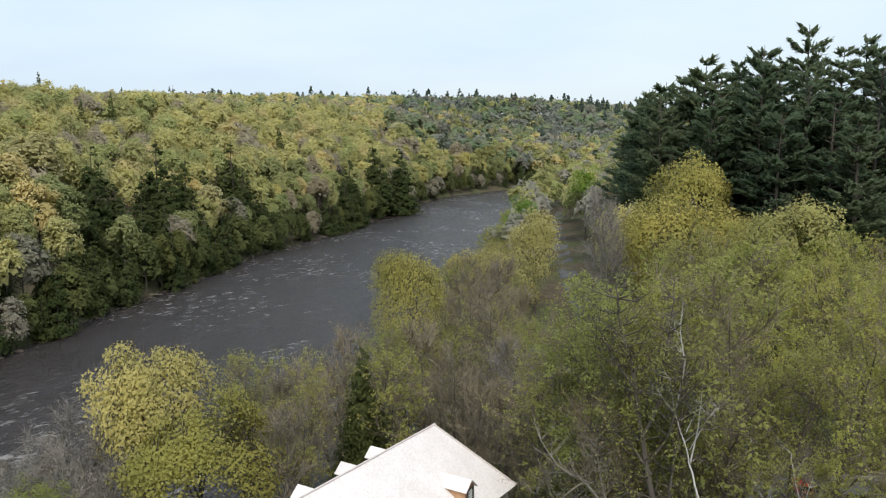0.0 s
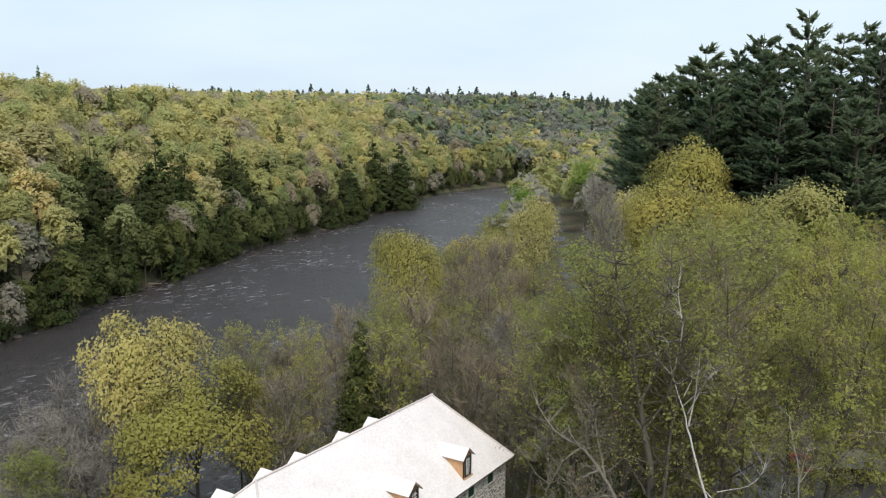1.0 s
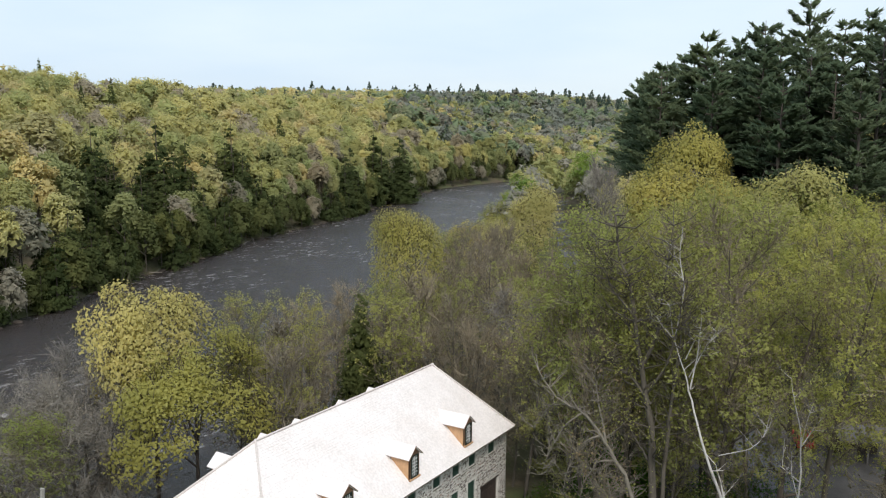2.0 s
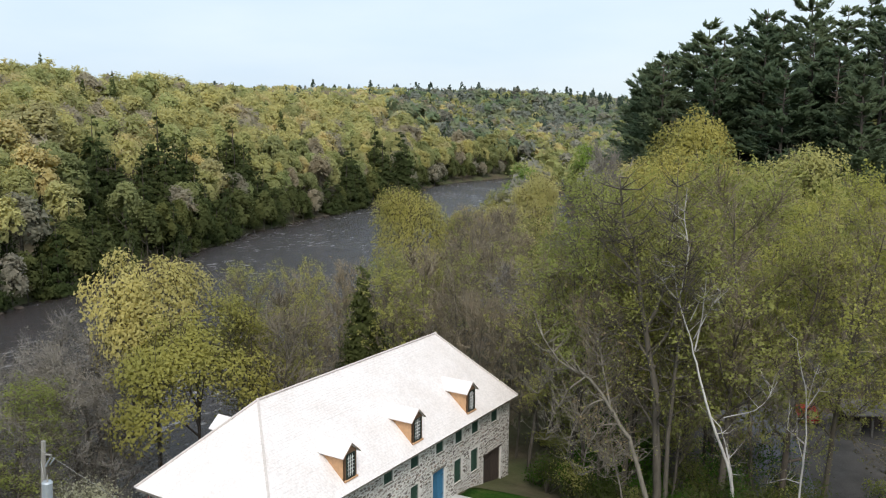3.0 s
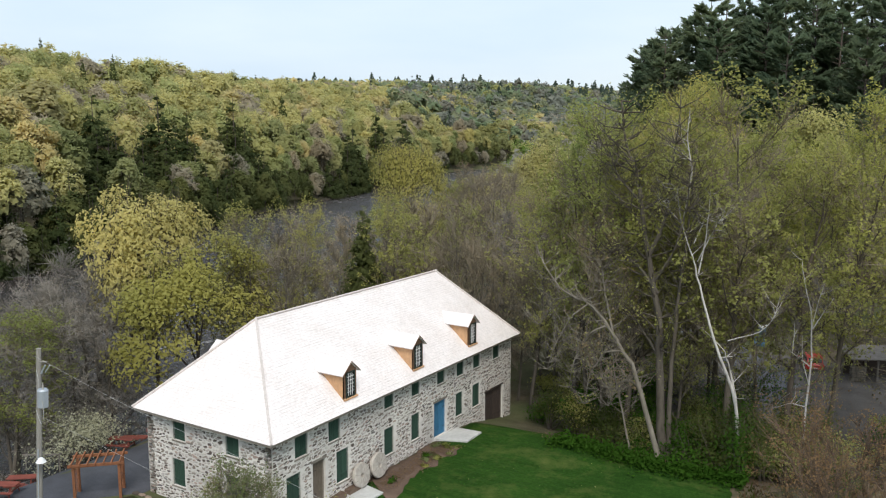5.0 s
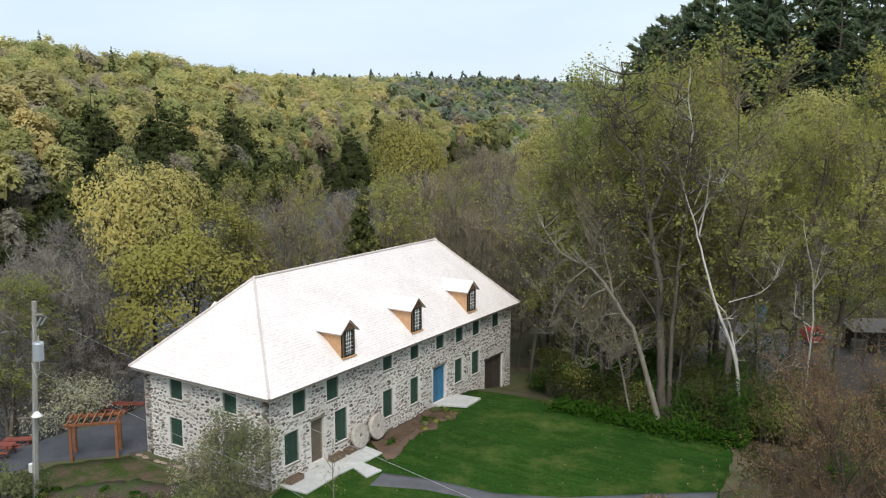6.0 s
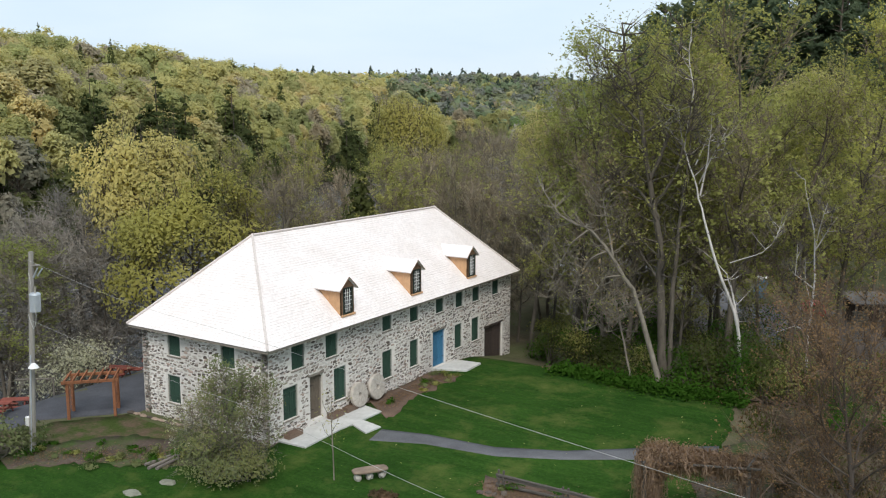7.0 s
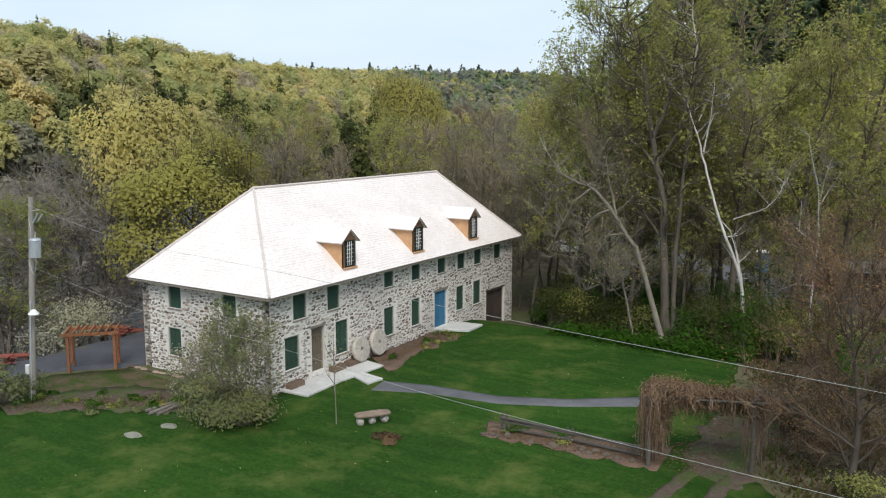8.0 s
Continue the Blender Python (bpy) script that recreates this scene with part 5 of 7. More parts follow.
fill([(-74, 120), (-64, 122), (-54, 136), (-66, 160), (-92, 205), (-108, 205)], 5.5, 400, [("mid_green", 2), ("mid_olive", 3), ("mid_maple", 1), ("mid_bare", 3)], 11, 17, "trees beside the road", 8)

# ---- pines on the hill ----
T["pine"] = [pine(81, 30, 6.4, 17, size=0.62, whorls=25, per=6, start=0.12), pine(82, 28, 6.0, 17, size=0.62, whorls=23, per=6, start=0.1), pine(83, 32, 6.8, 17, size=0.62, whorls=26, per=6, ragged=0.5, start=0.12)]


def pine_at(x, y, top, k, wide=1.0):
    meshes = T["pine"][k % 3]
    s = (top - gz(x, y)) / (30, 28, 32)[k % 3]
    ob = tree("pine_tree", meshes, x, y, s * wide, k * 1.7, "tall dark green white pine on the hill", group="pines on the hill", sz=s)
    TAKEN.append((x, y))
    return ob


for k, (x, y, top) in enumerate([(-36, 178, 47), (-33, 183, 49), (-22, 181, 51), (-45, 197, 48), (-55, 195, 46), (-13, 181, 51), (-40, 201, 50), (-66, 199, 41), (-42, 166, 40), (-24, 162, 43), (-38, 189, 52.4), (-26, 172, 54.5), (-18, 189, 53), (-72, 220, 43.8), (-58, 200, 46), (-50, 188, 48.5), (-64, 208, 45), (-44, 176, 45), (-34, 168, 44),
                                 (-20, 160, 42), (-14, 170, 49), (-10, 190, 54), (-30, 200, 50), (-46, 206, 47), (-56, 178, 40), (-28, 156, 38), (-2, 162, 44), (6, 176, 48), (-70, 206, 40),
                                 (-62, 190, 40), (-78, 232, 42), (-14, 150, 38), (4, 150, 40), (14, 164, 45)]):
    pine_at(x, y, top + (2.0 if x < -40 else 0.6), k, rng0.uniform(1.0, 1.3))
hero("bare", 2, "bare_tree", -10.0, 222.0, 57.0, "grey leafless tree behind the pines")
hero("bare", 1, "bare_tree", -16.0, 226.0, 55.0, "grey leafless tree behind the pines")
hero("mid_maple", 0, "maple_tree", -41.5, 153.0, 31.5, "maple with golden spring blossom below the pines", wide=0.75)
hero("grey", 0, "bare_tree", -47.9, 126.0, 26.5, "grey leafless tree beside the road", wide=0.85)
hero("grey", 0, "bare_tree", -50.8, 131.0, 24.0, "grey leafless tree beside the road", wide=0.8)
hero("mid_maple", 0, "maple_tree", -41.0, 135.0, 24.4, "maple in yellow-green spring bloom", wide=1.0)
hero("mid_maple", 0, "maple_tree", -33.5, 140.0, 23.4, "maple in yellow-green spring bloom", wide=1.0)
hero("mid_maple", 1, "maple_tree", -20.5, 132.0, 25.2, "maple with pale yellow spring bloom", wide=0.95)
hero("mid_maple", 1, "maple_tree", -52.0, 146.0, 22.0, "maple in yellow-green spring bloom", wide=0.85)

hero("vivid", 0, "young_tree", -99.0, 243.0, 24.0, "young tree in vivid green leaf beside the road")
hero("vivid", 0, "young_tree", -90.5, 180.0, 19.0, "young tree in vivid green leaf on the river bank")
hero("vivid", 0, "young_tree", -21.0, 139.0, 21.5, "young tree in vivid green leaf below the pines")
hero("vivid", 0, "young_tree", -15.0, 134.0, 19.5, "young tree in vivid green leaf below the pines")

# ---- left bank and far woods ----
T["far"] = {}
for key, leaf, sizes in (("maple", "hill_maple", 2), ("cream", "hill_cream", 2), ("olive", "hill_olive", 2), ("green", "pale_green", 1), ("bud", "hill_bare", 2), ("grey", "grey_bud", 1)):
    T["far"][key] = [lobed(100 + 7 * i + len(key), 20, 5.0, leaf, 1800, 0.62) for i in range(sizes)]
T["far"]["low_green"] = [lobed(191, 15, 4.2, "bank_leaf", 1500, 0.55, start=-0.05)]
T["far"]["low_olive"] = [lobed(192, 16, 4.2, "bank_leaf", 1500, 0.55, start=-0.05)]
T["far"]["low_bud"] = [lobed(193, 13, 4.6, "hill_bare", 1300, 0.55, start=-0.05)]
T["far"]["low_spruce"] = [spire(194, 17, 4.0, "cedar", 2000, 0.6), spire(195, 16, 4.2, "cedar", 2000, 0.6)]
T["far"]["spruce"] = [spire(171, 20, 4.0, "cedar", 2200, 0.6), spire(172, 19, 3.6, "cedar", 2200, 0.6)]
far_label = {"maple": ("maple_tree", "maple in golden-green bloom on the far bank"), "cream": ("maple_tree", "maple with pale yellow bloom on the far bank"),
             "olive": ("budding_tree", "budding olive-green tree on the far bank"), "green": ("young_tree", "fresh green tree on the far bank"),
             "bud": ("bare_tree", "brown leafless tree on the far bank"), "grey": ("bare_tree", "grey leafless tree on the far bank"), "spruce": ("spruce_tree", "dark green spruce on the far bank")}
for low, full in (("low_green", "green"), ("low_olive", "olive"), ("low_bud", "bud"), ("low_spruce", "spruce")):
    far_label[low] = far_label[full]
rngf = np.random.default_rng(31)


def far_tree(kind, x, y, height, wide):
    meshes = T["far"][kind][int(rngf.integers(0, len(T["far"][kind])))]
    name, label = far_label[kind]
    ob = tree(name, meshes, x, y, height / 20 * wide, rngf.uniform(0, 6.28), label, group="trees on the far bank", sz=height / 20)
    TAKEN.append((x, y))


# stands of dark conifers on the steep bank
STANDS = ((-194.5, 157.0, 29.5), (-189.0, 147.0, 20), (-187.5, 157.0, 23), (-192.0, 165.0, 25), (-181.0, 158.0, 16), (-184.0, 145.0, 13), (-184.0, 151.0, 14), (-206.0, 196.5, 29), (-199.0, 194.5, 22), (-203.5, 190.0, 18), (-210.5, 262.0, 19),
          (-213.0, 268.0, 21), (-206.0, 256.0, 15), (-191.5, 134.0, 29), (-186.0, 131.0, 22), (-225.0, 300.0, 27), (-222.0, 316.0, 25), (-176.0, 137.0, 12), (-170.0, 126.0, 10), (-180.0, 140.0, 16), (-166.0, 116.0, 9), (-173.0, 131.0, 15), (-161.0, 106.0, 11), (-156.0, 98.0, 9))
for x, y, top in STANDS:
    high = max(top + (3.5 if top > 24 else 2) - gz(x, y), 9)
    far_tree("spruce", x, y, high, rngf.uniform(1.0, 1.25) * (1.25 if high < 16 else 1.0))
    for k in range(2):
        far_tree("spruce", x + rngf.uniform(1, 5), y + rngf.uniform(-4.5, 4.5), high * rngf.uniform(0.55, 0.8), rngf.uniform(1.2, 1.5))


for kind, x, y, top, wide_ in (("cream", -199.0, 122.0, 34.0, 1.3), ("cream", -192.0, 111.0, 29.0, 1.3), ("olive", -185.0, 118.0, 24.0, 1.2), ("maple", -205.0, 131.0, 31.0, 1.2), ("olive", -180.0, 106.0, 20.0, 1.3), ("maple", -176.0, 98.0, 19.0, 1.2), ("cream", -188.0, 101.0, 26.0, 1.2)):
    far_tree(kind, x, y, top - gz(x, y), wide_)


def by_stand(x, y, gap):
    return any((x - a) ** 2 + (y - b) ** 2 < gap * gap for a, b, _ in STANDS)


# first rows along the water
for row, (d0, gap, kinds, weights) in enumerate([(-1.0, 3.5, ("low_green", "low_spruce", "low_olive", "low_bud"), (1.2, 4.2, 3, 1.8)), (4.0, 4.2, ("spruce", "olive", "green", "maple", "bud"), (3.0, 2.4, 1.5, 1.6, 1.8)), (10, 5.2, ("spruce", "maple", "cream", "olive", "green"), (1.2, 3.4, 2, 2, 1)),
                                                 (18, 6, ("maple", "cream", "olive", "spruce", "bud"), (4, 1.5, 2, 1.2, 1))]):
    y = 30.0
    while y < 520:
        y += gap * rngf.uniform(0.75, 1.3) * (1 + y / 500)
        dark = 1.8 if y < 190 and row < 3 else 1.0          # a dark belt of spruce where the bank is steep
        ws = np.array([w_ * (dark if "spruce" in k_ else 1.0) for k_, w_ in zip(kinds, weights)])
        kind = kinds[rngf.choice(len(kinds), p=ws / ws.sum())]
        x, height, wide_ = float(far_bank(y)) - d0 - rngf.uniform(0, 4), rngf.uniform(12, 19) + 1.8 * row, rngf.uniform(0.8, 1.12)
        if not by_stand(x, y, 5.2):
            far_tree(kind, x, y, height, wide_)


def woods(name, spots, label, tris, size, seed, mix, mats=None, wide=1.0, tall=0.0):
    """Far trees past counting, joined into one object with one material a kind of tree."""
    rng = np.random.default_rng(seed)
    mats = mats or ["maple", "cream", "olive", "green", "bud", "grey_bud", "needle"]
    Vs, Fs, Is, Ns, base = [], [], [], [], 0
    for x, y in spots:
        m = int(rng.choice(7, p=np.array(mix) / sum(mix)))
        h = rng.uniform(13.5, 22) if tall < 5 else rng.uniform(10, 20)
        r = rng.uniform(4.6, 6.6) * wide
        n = int(tris * (1.9 if math.hypot(x, y) < 330 else 1))
        size_ = size * (0.68 if math.hypot(x, y) < 330 else 1)
        if m == 6:
            t = 1 - np.sqrt(rng.uniform(0, 1, n)) if tall < 5 else rng.uniform(0.3, 1.0, n)
            az = rng.uniform(0, 6.283, n)
            rr = r * 0.62 * (1 - t if tall < 5 else 1 - t ** 3) * rng.uniform(0.5, 1.1, n)
            C = np.stack([rr * np.cos(az), rr * np.sin(az), (h + rng.uniform(0, 5) + tall) * (0.25 + 0.75 * t)], -1)
            d = np.stack([np.cos(az), np.sin(az), np.full(n, 0.7)], -1)
        else:
            C, d = dome(rng, n, r, h * 0.14, h, 0.42, 20)
        size_ = np.full(n, size_)
        if m != 6:
            inner = n // 4                              # larger sprays inside keep the crown from showing through
            C[:inner] = (C[:inner] - np.array([0, 0, h * 0.6])) * 0.88 + np.array([0, 0, h * 0.6])
            size_[:inner] *= 2.4
        V, F, N = flakes(rng, C + np.array([x, y, gz(x, y)]), size_, d, 0.4)
        Ns.append(N)
        Vs.append(V), Fs.append(F + base), Is.append(np.full(len(F), m))
        base += len(V)
    mesh = tri_mesh(name, np.concatenate(Vs), np.concatenate(Fs), [M[k] for k in mats], np.concatenate(Is), normals=np.concatenate(Ns))
    return tagged(put(name, mesh, None), label, "forest", kind="stuff")


def jitter_grid(x0, x1, y0, y1, gap, rng, keep):
    xs, ys = np.meshgrid(np.arange(x0, x1, gap), np.arange(y0, y1, gap), indexing="ij")
    xs, ys = (xs + rng.uniform(-0.45, 0.45, xs.shape) * gap).ravel(), (ys + rng.uniform(-0.45, 0.45, ys.shape) * gap).ravel()
    ok = keep(xs, ys)
    return list(zip(xs[ok], ys[ok]))


def in_sight(x, y):
    """Only where the drone's way lets anything be seen."""
    a = np.degrees(np.arctan2(-x, y))
    return (a > 1.5) & (a < 64)


hill_spots = jitter_grid(-520, -150, 20, 460, 8.6, rngf, lambda x, y: (far_bank(y) - x > 26) & in_sight(x, y) & (np.hypot(x, y) < 560))
hill_spots = [p for p in hill_spots if not by_stand(*p, 6.5)]
woods("hillside_wood", hill_spots, "hillside forest in golden-green spring leaf", 560, 0.74, 5, (6, 2.0, 2.6, 1.3, 1.6, 1.2, 0.25), ["hill_maple", "hill_cream", "hill_olive", "pale_green", "hill_bare", "hill_maple", "cedar"])
back_spots = jitter_grid(-400, 60, 130, 640, 8.2, rngf, lambda x, y: ((x - near_bank(y) > 6) | (y > 515)) & (road_distance(x, y) > 5) & in_sight(x, y) & ((y > 235) | (x < -80) & (y > 160)) & ((np.abs((x + 47) * 0.917 + (y - 108) * 0.398) > 7) | (y > 240)))
woods("valley_wood", back_spots, "mixed valley forest of bare, green and yellow trees", 140, 1.3, 6, (1.0, 0.8, 3, 3.2, 1.2, 3.0, 0.3), ["hill_maple", "hill_cream", "hill_olive", "pale_green", "hill_bare", "hazed_grey", "cedar"])
outer = lambda x, y: in_sight(x, y) & (np.hypot(x, y) > 560) & ((x - near_bank(y) > 4) | (far_bank(y) - x > 4) | (y > 560))
mid_spots = jitter_grid(-1050, 120, 300, 1100, 11.5, rngf, lambda x, y: outer(x, y) & (np.hypot(x, y) < 950))
hill_side = [p for p in mid_spots if math.atan2(-p[0], p[1]) > radians(35)]
up_valley = [p for p in mid_spots if math.atan2(-p[0], p[1]) <= radians(35)]
# the outer woods and skyline use leaf colours with the haze painted in
woods("valley_side_wood", up_valley, "grey and pale green forest up the valley, its colours paled for haze", 80, 1.9, 19, (0.6, 0.5, 1.6, 2.2, 1.0, 3.4, 1.3), ["hill_maple", "hill_cream", "hazed_olive", "hazed_green", "grey_bud", "hazed_grey", "hazed_conifer"], 1.2)
woods("outer_wood", hill_side, "forest in yellow and green spring leaf up the valley", 80, 1.9, 18, (3.2, 1.6, 2.6, 1.6, 1.4, 1.0, 0.5), ["hill_maple", "hill_cream", "hill_olive", "hazed_green", "hill_bare", "hazed_olive", "hazed_conifer"], 1.3)
far_spots = jitter_grid(-1300, 200, 420, 1300, 14, rngf, lambda x, y: outer(x, y) & (np.hypot(x, y) > 940) & (np.hypot(x, y) < 1240))
woods("distant_forest", far_spots, "distant forest on the skyline, with blue-green haze put into its leaf colour", 46, 2.3, 8, (0.8, 0.5, 2.5, 2.4, 1.2, 2.4, 2.0), ["olive", "cream", "hazed_olive", "hazed_green", "hazed_grey", "hazed_grey", "hazed_conifer"], 1.15, 2.0)
ridge_spots = [p for p in jitter_grid(-1100, 120, 500, 1150, 24, rngf, lambda x, y: in_sight(x, y) & (np.hypot(x, y) > 930) & (np.hypot(x, y) < 1130)) if math.sin(p[0] * 0.031) + math.sin(p[1] * 0.047 + p[0] * 0.013) > -0.1 and math.atan2(-p[0], p[1]) < radians(49)]
woods("ridge_pines", ridge_spots, "tall dark pines standing over the far skyline", 80, 2.2, 28, (0, 0, 0, 0, 0, 0, 1), ["hazed_conifer"] * 7, 1.25, 5.5)

# ---- things round the mill ----
def thing(name, x, y, label, category, group="", z=None, turn=0.0, kind=""):
    ob = empty(name, (x, y, gz(x, y) if z is None else z), label, category, group, kind)
    ob.rotation_euler = (0, 0, turn)
    return ob


def flagstone(name, ring, z0, z1, mat, label, category):
    bm = slab(B(), ring, z0, z1)
    bmesh.ops.bevel(bm, geom=[e for e in bm.edges if all(abs(v.co.z - z1) < 1e-4 for v in e.verts)], offset=0.02, segments=1, affect="EDGES")
    return tagged(part(name, bm, mat), label, category)


flagstone("door_slab", [(-30.1, 31.0), (-28.2, 31.1), (-28.35, 34.2), (-28.25, 35.2), (-26.75, 34.55), (-26.6, 35.8), (-28.2, 36.1), (-28.1, 37.9), (-30.1, 38.3)], -0.3, 0.13, M["concrete"],
          "pale concrete slab before the brown door", "slab")
flagstone("door_slab", [(-30.1, 47.0), (-28.0, 47.9), (-28.05, 50.0), (-30.1, 49.8)], -0.5, 0.17, M["concrete"], "pale concrete slab before the blue door", "slab")

M["planter_wood"] = wood("planter_wood", (0.11, 0.075, 0.055), (0.22, 0.16, 0.12))
for y in (31.9, 35.6, 37.0):
    pl = thing("planter_box", -29.78, y, "long reddish-brown wooden planter against the stone wall", "planter", "planters by the wall", z=0.13)
    for a, b in (((-0.22, -0.55, 0), (-0.19, 0.55, 0.3)), ((0.19, -0.55, 0), (0.22, 0.55, 0.3)), ((-0.188, -0.55, 0), (0.188, -0.52, 0.3)), ((-0.188, 0.52, 0), (0.188, 0.55, 0.3))):
        part("side_board", box(B(), a, b, 0.005), M["planter_wood"], pl)
    part("soil", box(B(), (-0.186, -0.518, 0.02), (0.186, 0.518, 0.25)), M["dirt"], pl)

# two old millstones leaning on the wall
def millstone(y, r, tilt_):
    ob = thing("millstone", WX1 + 0.42, y, "worn pale round millstone leaning on the stone wall", "millstone", "millstones by the wall", z=0.12)
    bm = B()
    n, rings = 28, [(0.14, 0), (0.16, -0.02), (r * 0.6, -0.01), (r - 0.05, 0.0), (r, 0.05), (r, 0.2), (r - 0.05, 0.25), (0.16, 0.25), (0.14, 0.2)]
    loops = [[bm.verts.new((h, rr * math.cos(k * math.tau / n) + 0, rr * math.sin(k * math.tau / n))) for k in range(n)] for rr, h in rings]
    for a, b in zip(loops, loops[1:] + loops[:1]):
        for k in range(n):
            bm.faces.new((a[k], a[(k + 1) % n], b[(k + 1) % n], b[k]))
    bmesh.ops.recalc_face_normals(bm, faces=bm.faces)
    for v in bm.verts:
        v.co += Vector((random.uniform(-0.012, 0.012),) * 3)
    bm.transform(Matrix.Translation((-0.12, 0, r)) @ Matrix.Rotation(radians(-tilt_), 4, "Y"))
    part("stone_disc", bm, M["millstone"], ob)
    bm = B()
    for k in range(10):
        a = k * math.tau / 10
        m = Matrix.Translation((-0.12, 0, r)) @ Matrix.Rotation(radians(-tilt_), 4, "Y") @ Matrix.Rotation(a, 4, "X")
        box(bm, (0.245, -0.012, 0.2), (0.256, 0.012, r - 0.06), 0, m)
    part("dressing_grooves", bm, M["rock"], ob)


millstone(37.75, 0.78, 10)
millstone(39.55, 0.82, 8)

# stone bench
bench = thing("stone_bench", -22.9, 29.9, "stone slab bench on pale boulders in the grass", "bench", turn=0.9)
bm = B()
bmesh.ops.create_icosphere(bm, subdivisions=3, radius=1)
for v in bm.verts:
    v.co = Vector((math.copysign(abs(v.co.x) ** 0.5, v.co.x) * 0.92, math.copysign(abs(v.co.y) ** 0.6, v.co.y) * 0.34, math.copysign(abs(v.co.z) ** 0.5, v.co.z) * 0.09 + 0.5)) + noise.noise_vector(v.co * 3) * 0.03
part("bench_top", bm, M["bench_stone"], bench, smooth=True)


def boulder(name, parent, at, size, mat, seed=0):
    bm = B()
    bmesh.ops.create_icosphere(bm, subdivisions=2, radius=1)
    for v in bm.verts:
        v.co = Vector([v.co[i] * size[i] for i in range(3)]) * (1 + 0.25 * noise.noise(v.co * 1.7 + Vector((seed, 0, 0)))) + Vector(at)
    return part(name, bm, mat, parent)


for k, x in enumerate((-0.62, -0.05, 0.6)):
    boulder("boulder", bench, (x, 0, 0.2), (0.2, 0.24, 0.24), M["rock"], k)
for k, (x, y) in enumerate([(-31.5, 22.5), (-31.0, 24.2)]):
    ob = thing("stepping_stone", x, y, "flat pale stone lying in the lawn", "stone", "stones in the lawn")
    boulder("stone_face", ob, (0, 0, 0.03), (0.5, 0.34, 0.1), M["lawn_stone"], 5 + k)

M["vine_stem"] = bark_material("vine_stem", (0.10, 0.07, 0.05), (0.30, 0.22, 0.16))
M["fence_wood"] = wood("fence_wood", (0.045, 0.04, 0.035), (0.13, 0.12, 0.105))
# split-rail fence on its earth bed
drape("planting_bed", [(-18.2, 33.2), (-14, 33.2), (-9.4, 34.6)], [(-17.2, 31.1), (-13.4, 31.6), (-9.2, 31.8)], M["dirt"], 0.07, "earth bed with dry leaves and rocks under the rail fence", "flower bed", steps=14, rough=0.5)
fence = thing("rail_fence", -17.0, 32.3, "weathered grey split-rail fence over a leaf-strewn bed", "fence")
posts = [(0.14, 0.07, 0), (3.35, 0.43, 0), (7.0, 0.45, 0)]
for x, y, z in posts:
    bm = B()
    for dx in (-0.12, 0.12):
        rod(bm, (x + dx, y, -0.3), (x + dx + random.uniform(-0.03, 0.03), y, 0.98 if x < 1 else 0.74), 0.065, 0.055, 7)
    part("post", bm, M["fence_wood"], fence)
for (x0, y0, _), (x1, y1, _) in zip(posts[:-1], posts[1:]):
    for h, drop in ((0.22, 0.04), (0.54, 0.02), (0.72, 0.16 if x0 < 1 else 0.1)):
        bm = rod(B(), (x0 - 0.25, y0 + random.uniform(-0.04, 0.04), h - (0.14 if x0 > 1 and h > 0.6 else 0)), (x1 + 0.25, y1 + random.uniform(-0.04, 0.04), h - drop - (0.14 if x0 > 1 and h > 0.6 else 0)), 0.085, 0.07, 6)
        part("rail", bm, M["fence_wood"], fence)
for k in range(16):
    t = random.random()
    ob = thing("bed_rock", -17.6 + 8.2 * t, 31.6 + 0.8 * t + random.uniform(-0.25, 0.25), "small brown rock at the edge of the bed", "rock", "rocks edging the bed")
    boulder("rock_face", ob, (0, 0, 0.07), (random.uniform(0.1, 0.24), random.uniform(0.1, 0.2), random.uniform(0.08, 0.14)), M["bank_rock"], k)


def clump(name, x, y, r, h, n, size, mat, label, category="shrub", group="", seed=0, stems=0, bark="bark", lift=0.0):
    """A shrub: stems from the ground and a ragged crown of leaves."""
    rng = np.random.default_rng(seed)
    ob = thing(name, x, y, label, category, group)
    lobes = 7
    lc = np.stack([rng.normal(size=lobes) * r * 0.42, rng.normal(size=lobes) * r * 0.42, h * (lift + (1 - lift) * rng.uniform(0.25, 0.85, lobes))], -1)
    tips = lc[rng.integers(0, lobes, n)] + np.clip(rng.normal(size=(n, 3)), -1.7, 1.7) * np.array([r * 0.33, r * 0.33, h * 0.14])
    tips[:, 2] = np.clip(tips[:, 2], 0.05, h * 1.1)
    V, F, N = flakes(rng, tips, size, (tips - np.array([0, 0, h * 0.3])) / max(r, h) + np.array([0, 0, 0.3]), 0.6)
    put("crown", tri_mesh("crown", V, F, [M[mat]], normals=N), None, ob)
    pieces = []
    for k in range(stems):
        p = lc[k % lobes] + rng.normal(size=3) * r * 0.12
        b = np.array([rng.normal() * r * 0.08, rng.normal() * r * 0.08, -0.1])
        pieces.append(tube(np.array([b, (b + p) * 0.5 + rng.normal(size=3) * r * 0.05, p]), [0.05, 0.035, 0.012], 4))
    if stems:
        st = tips[rng.integers(0, n, stems * 45)]
        tv, tf, _ = twigs(rng, st, st - np.array([0, 0, h * 0.3]), r * 0.3, 0.01, 0.8)
        pieces.append((tv, tf))
        W, G = merge(pieces)
        put("stem", tri_mesh("stem", W, G, [M[bark]]), None, ob)["kind"] = "stuff"
    return ob


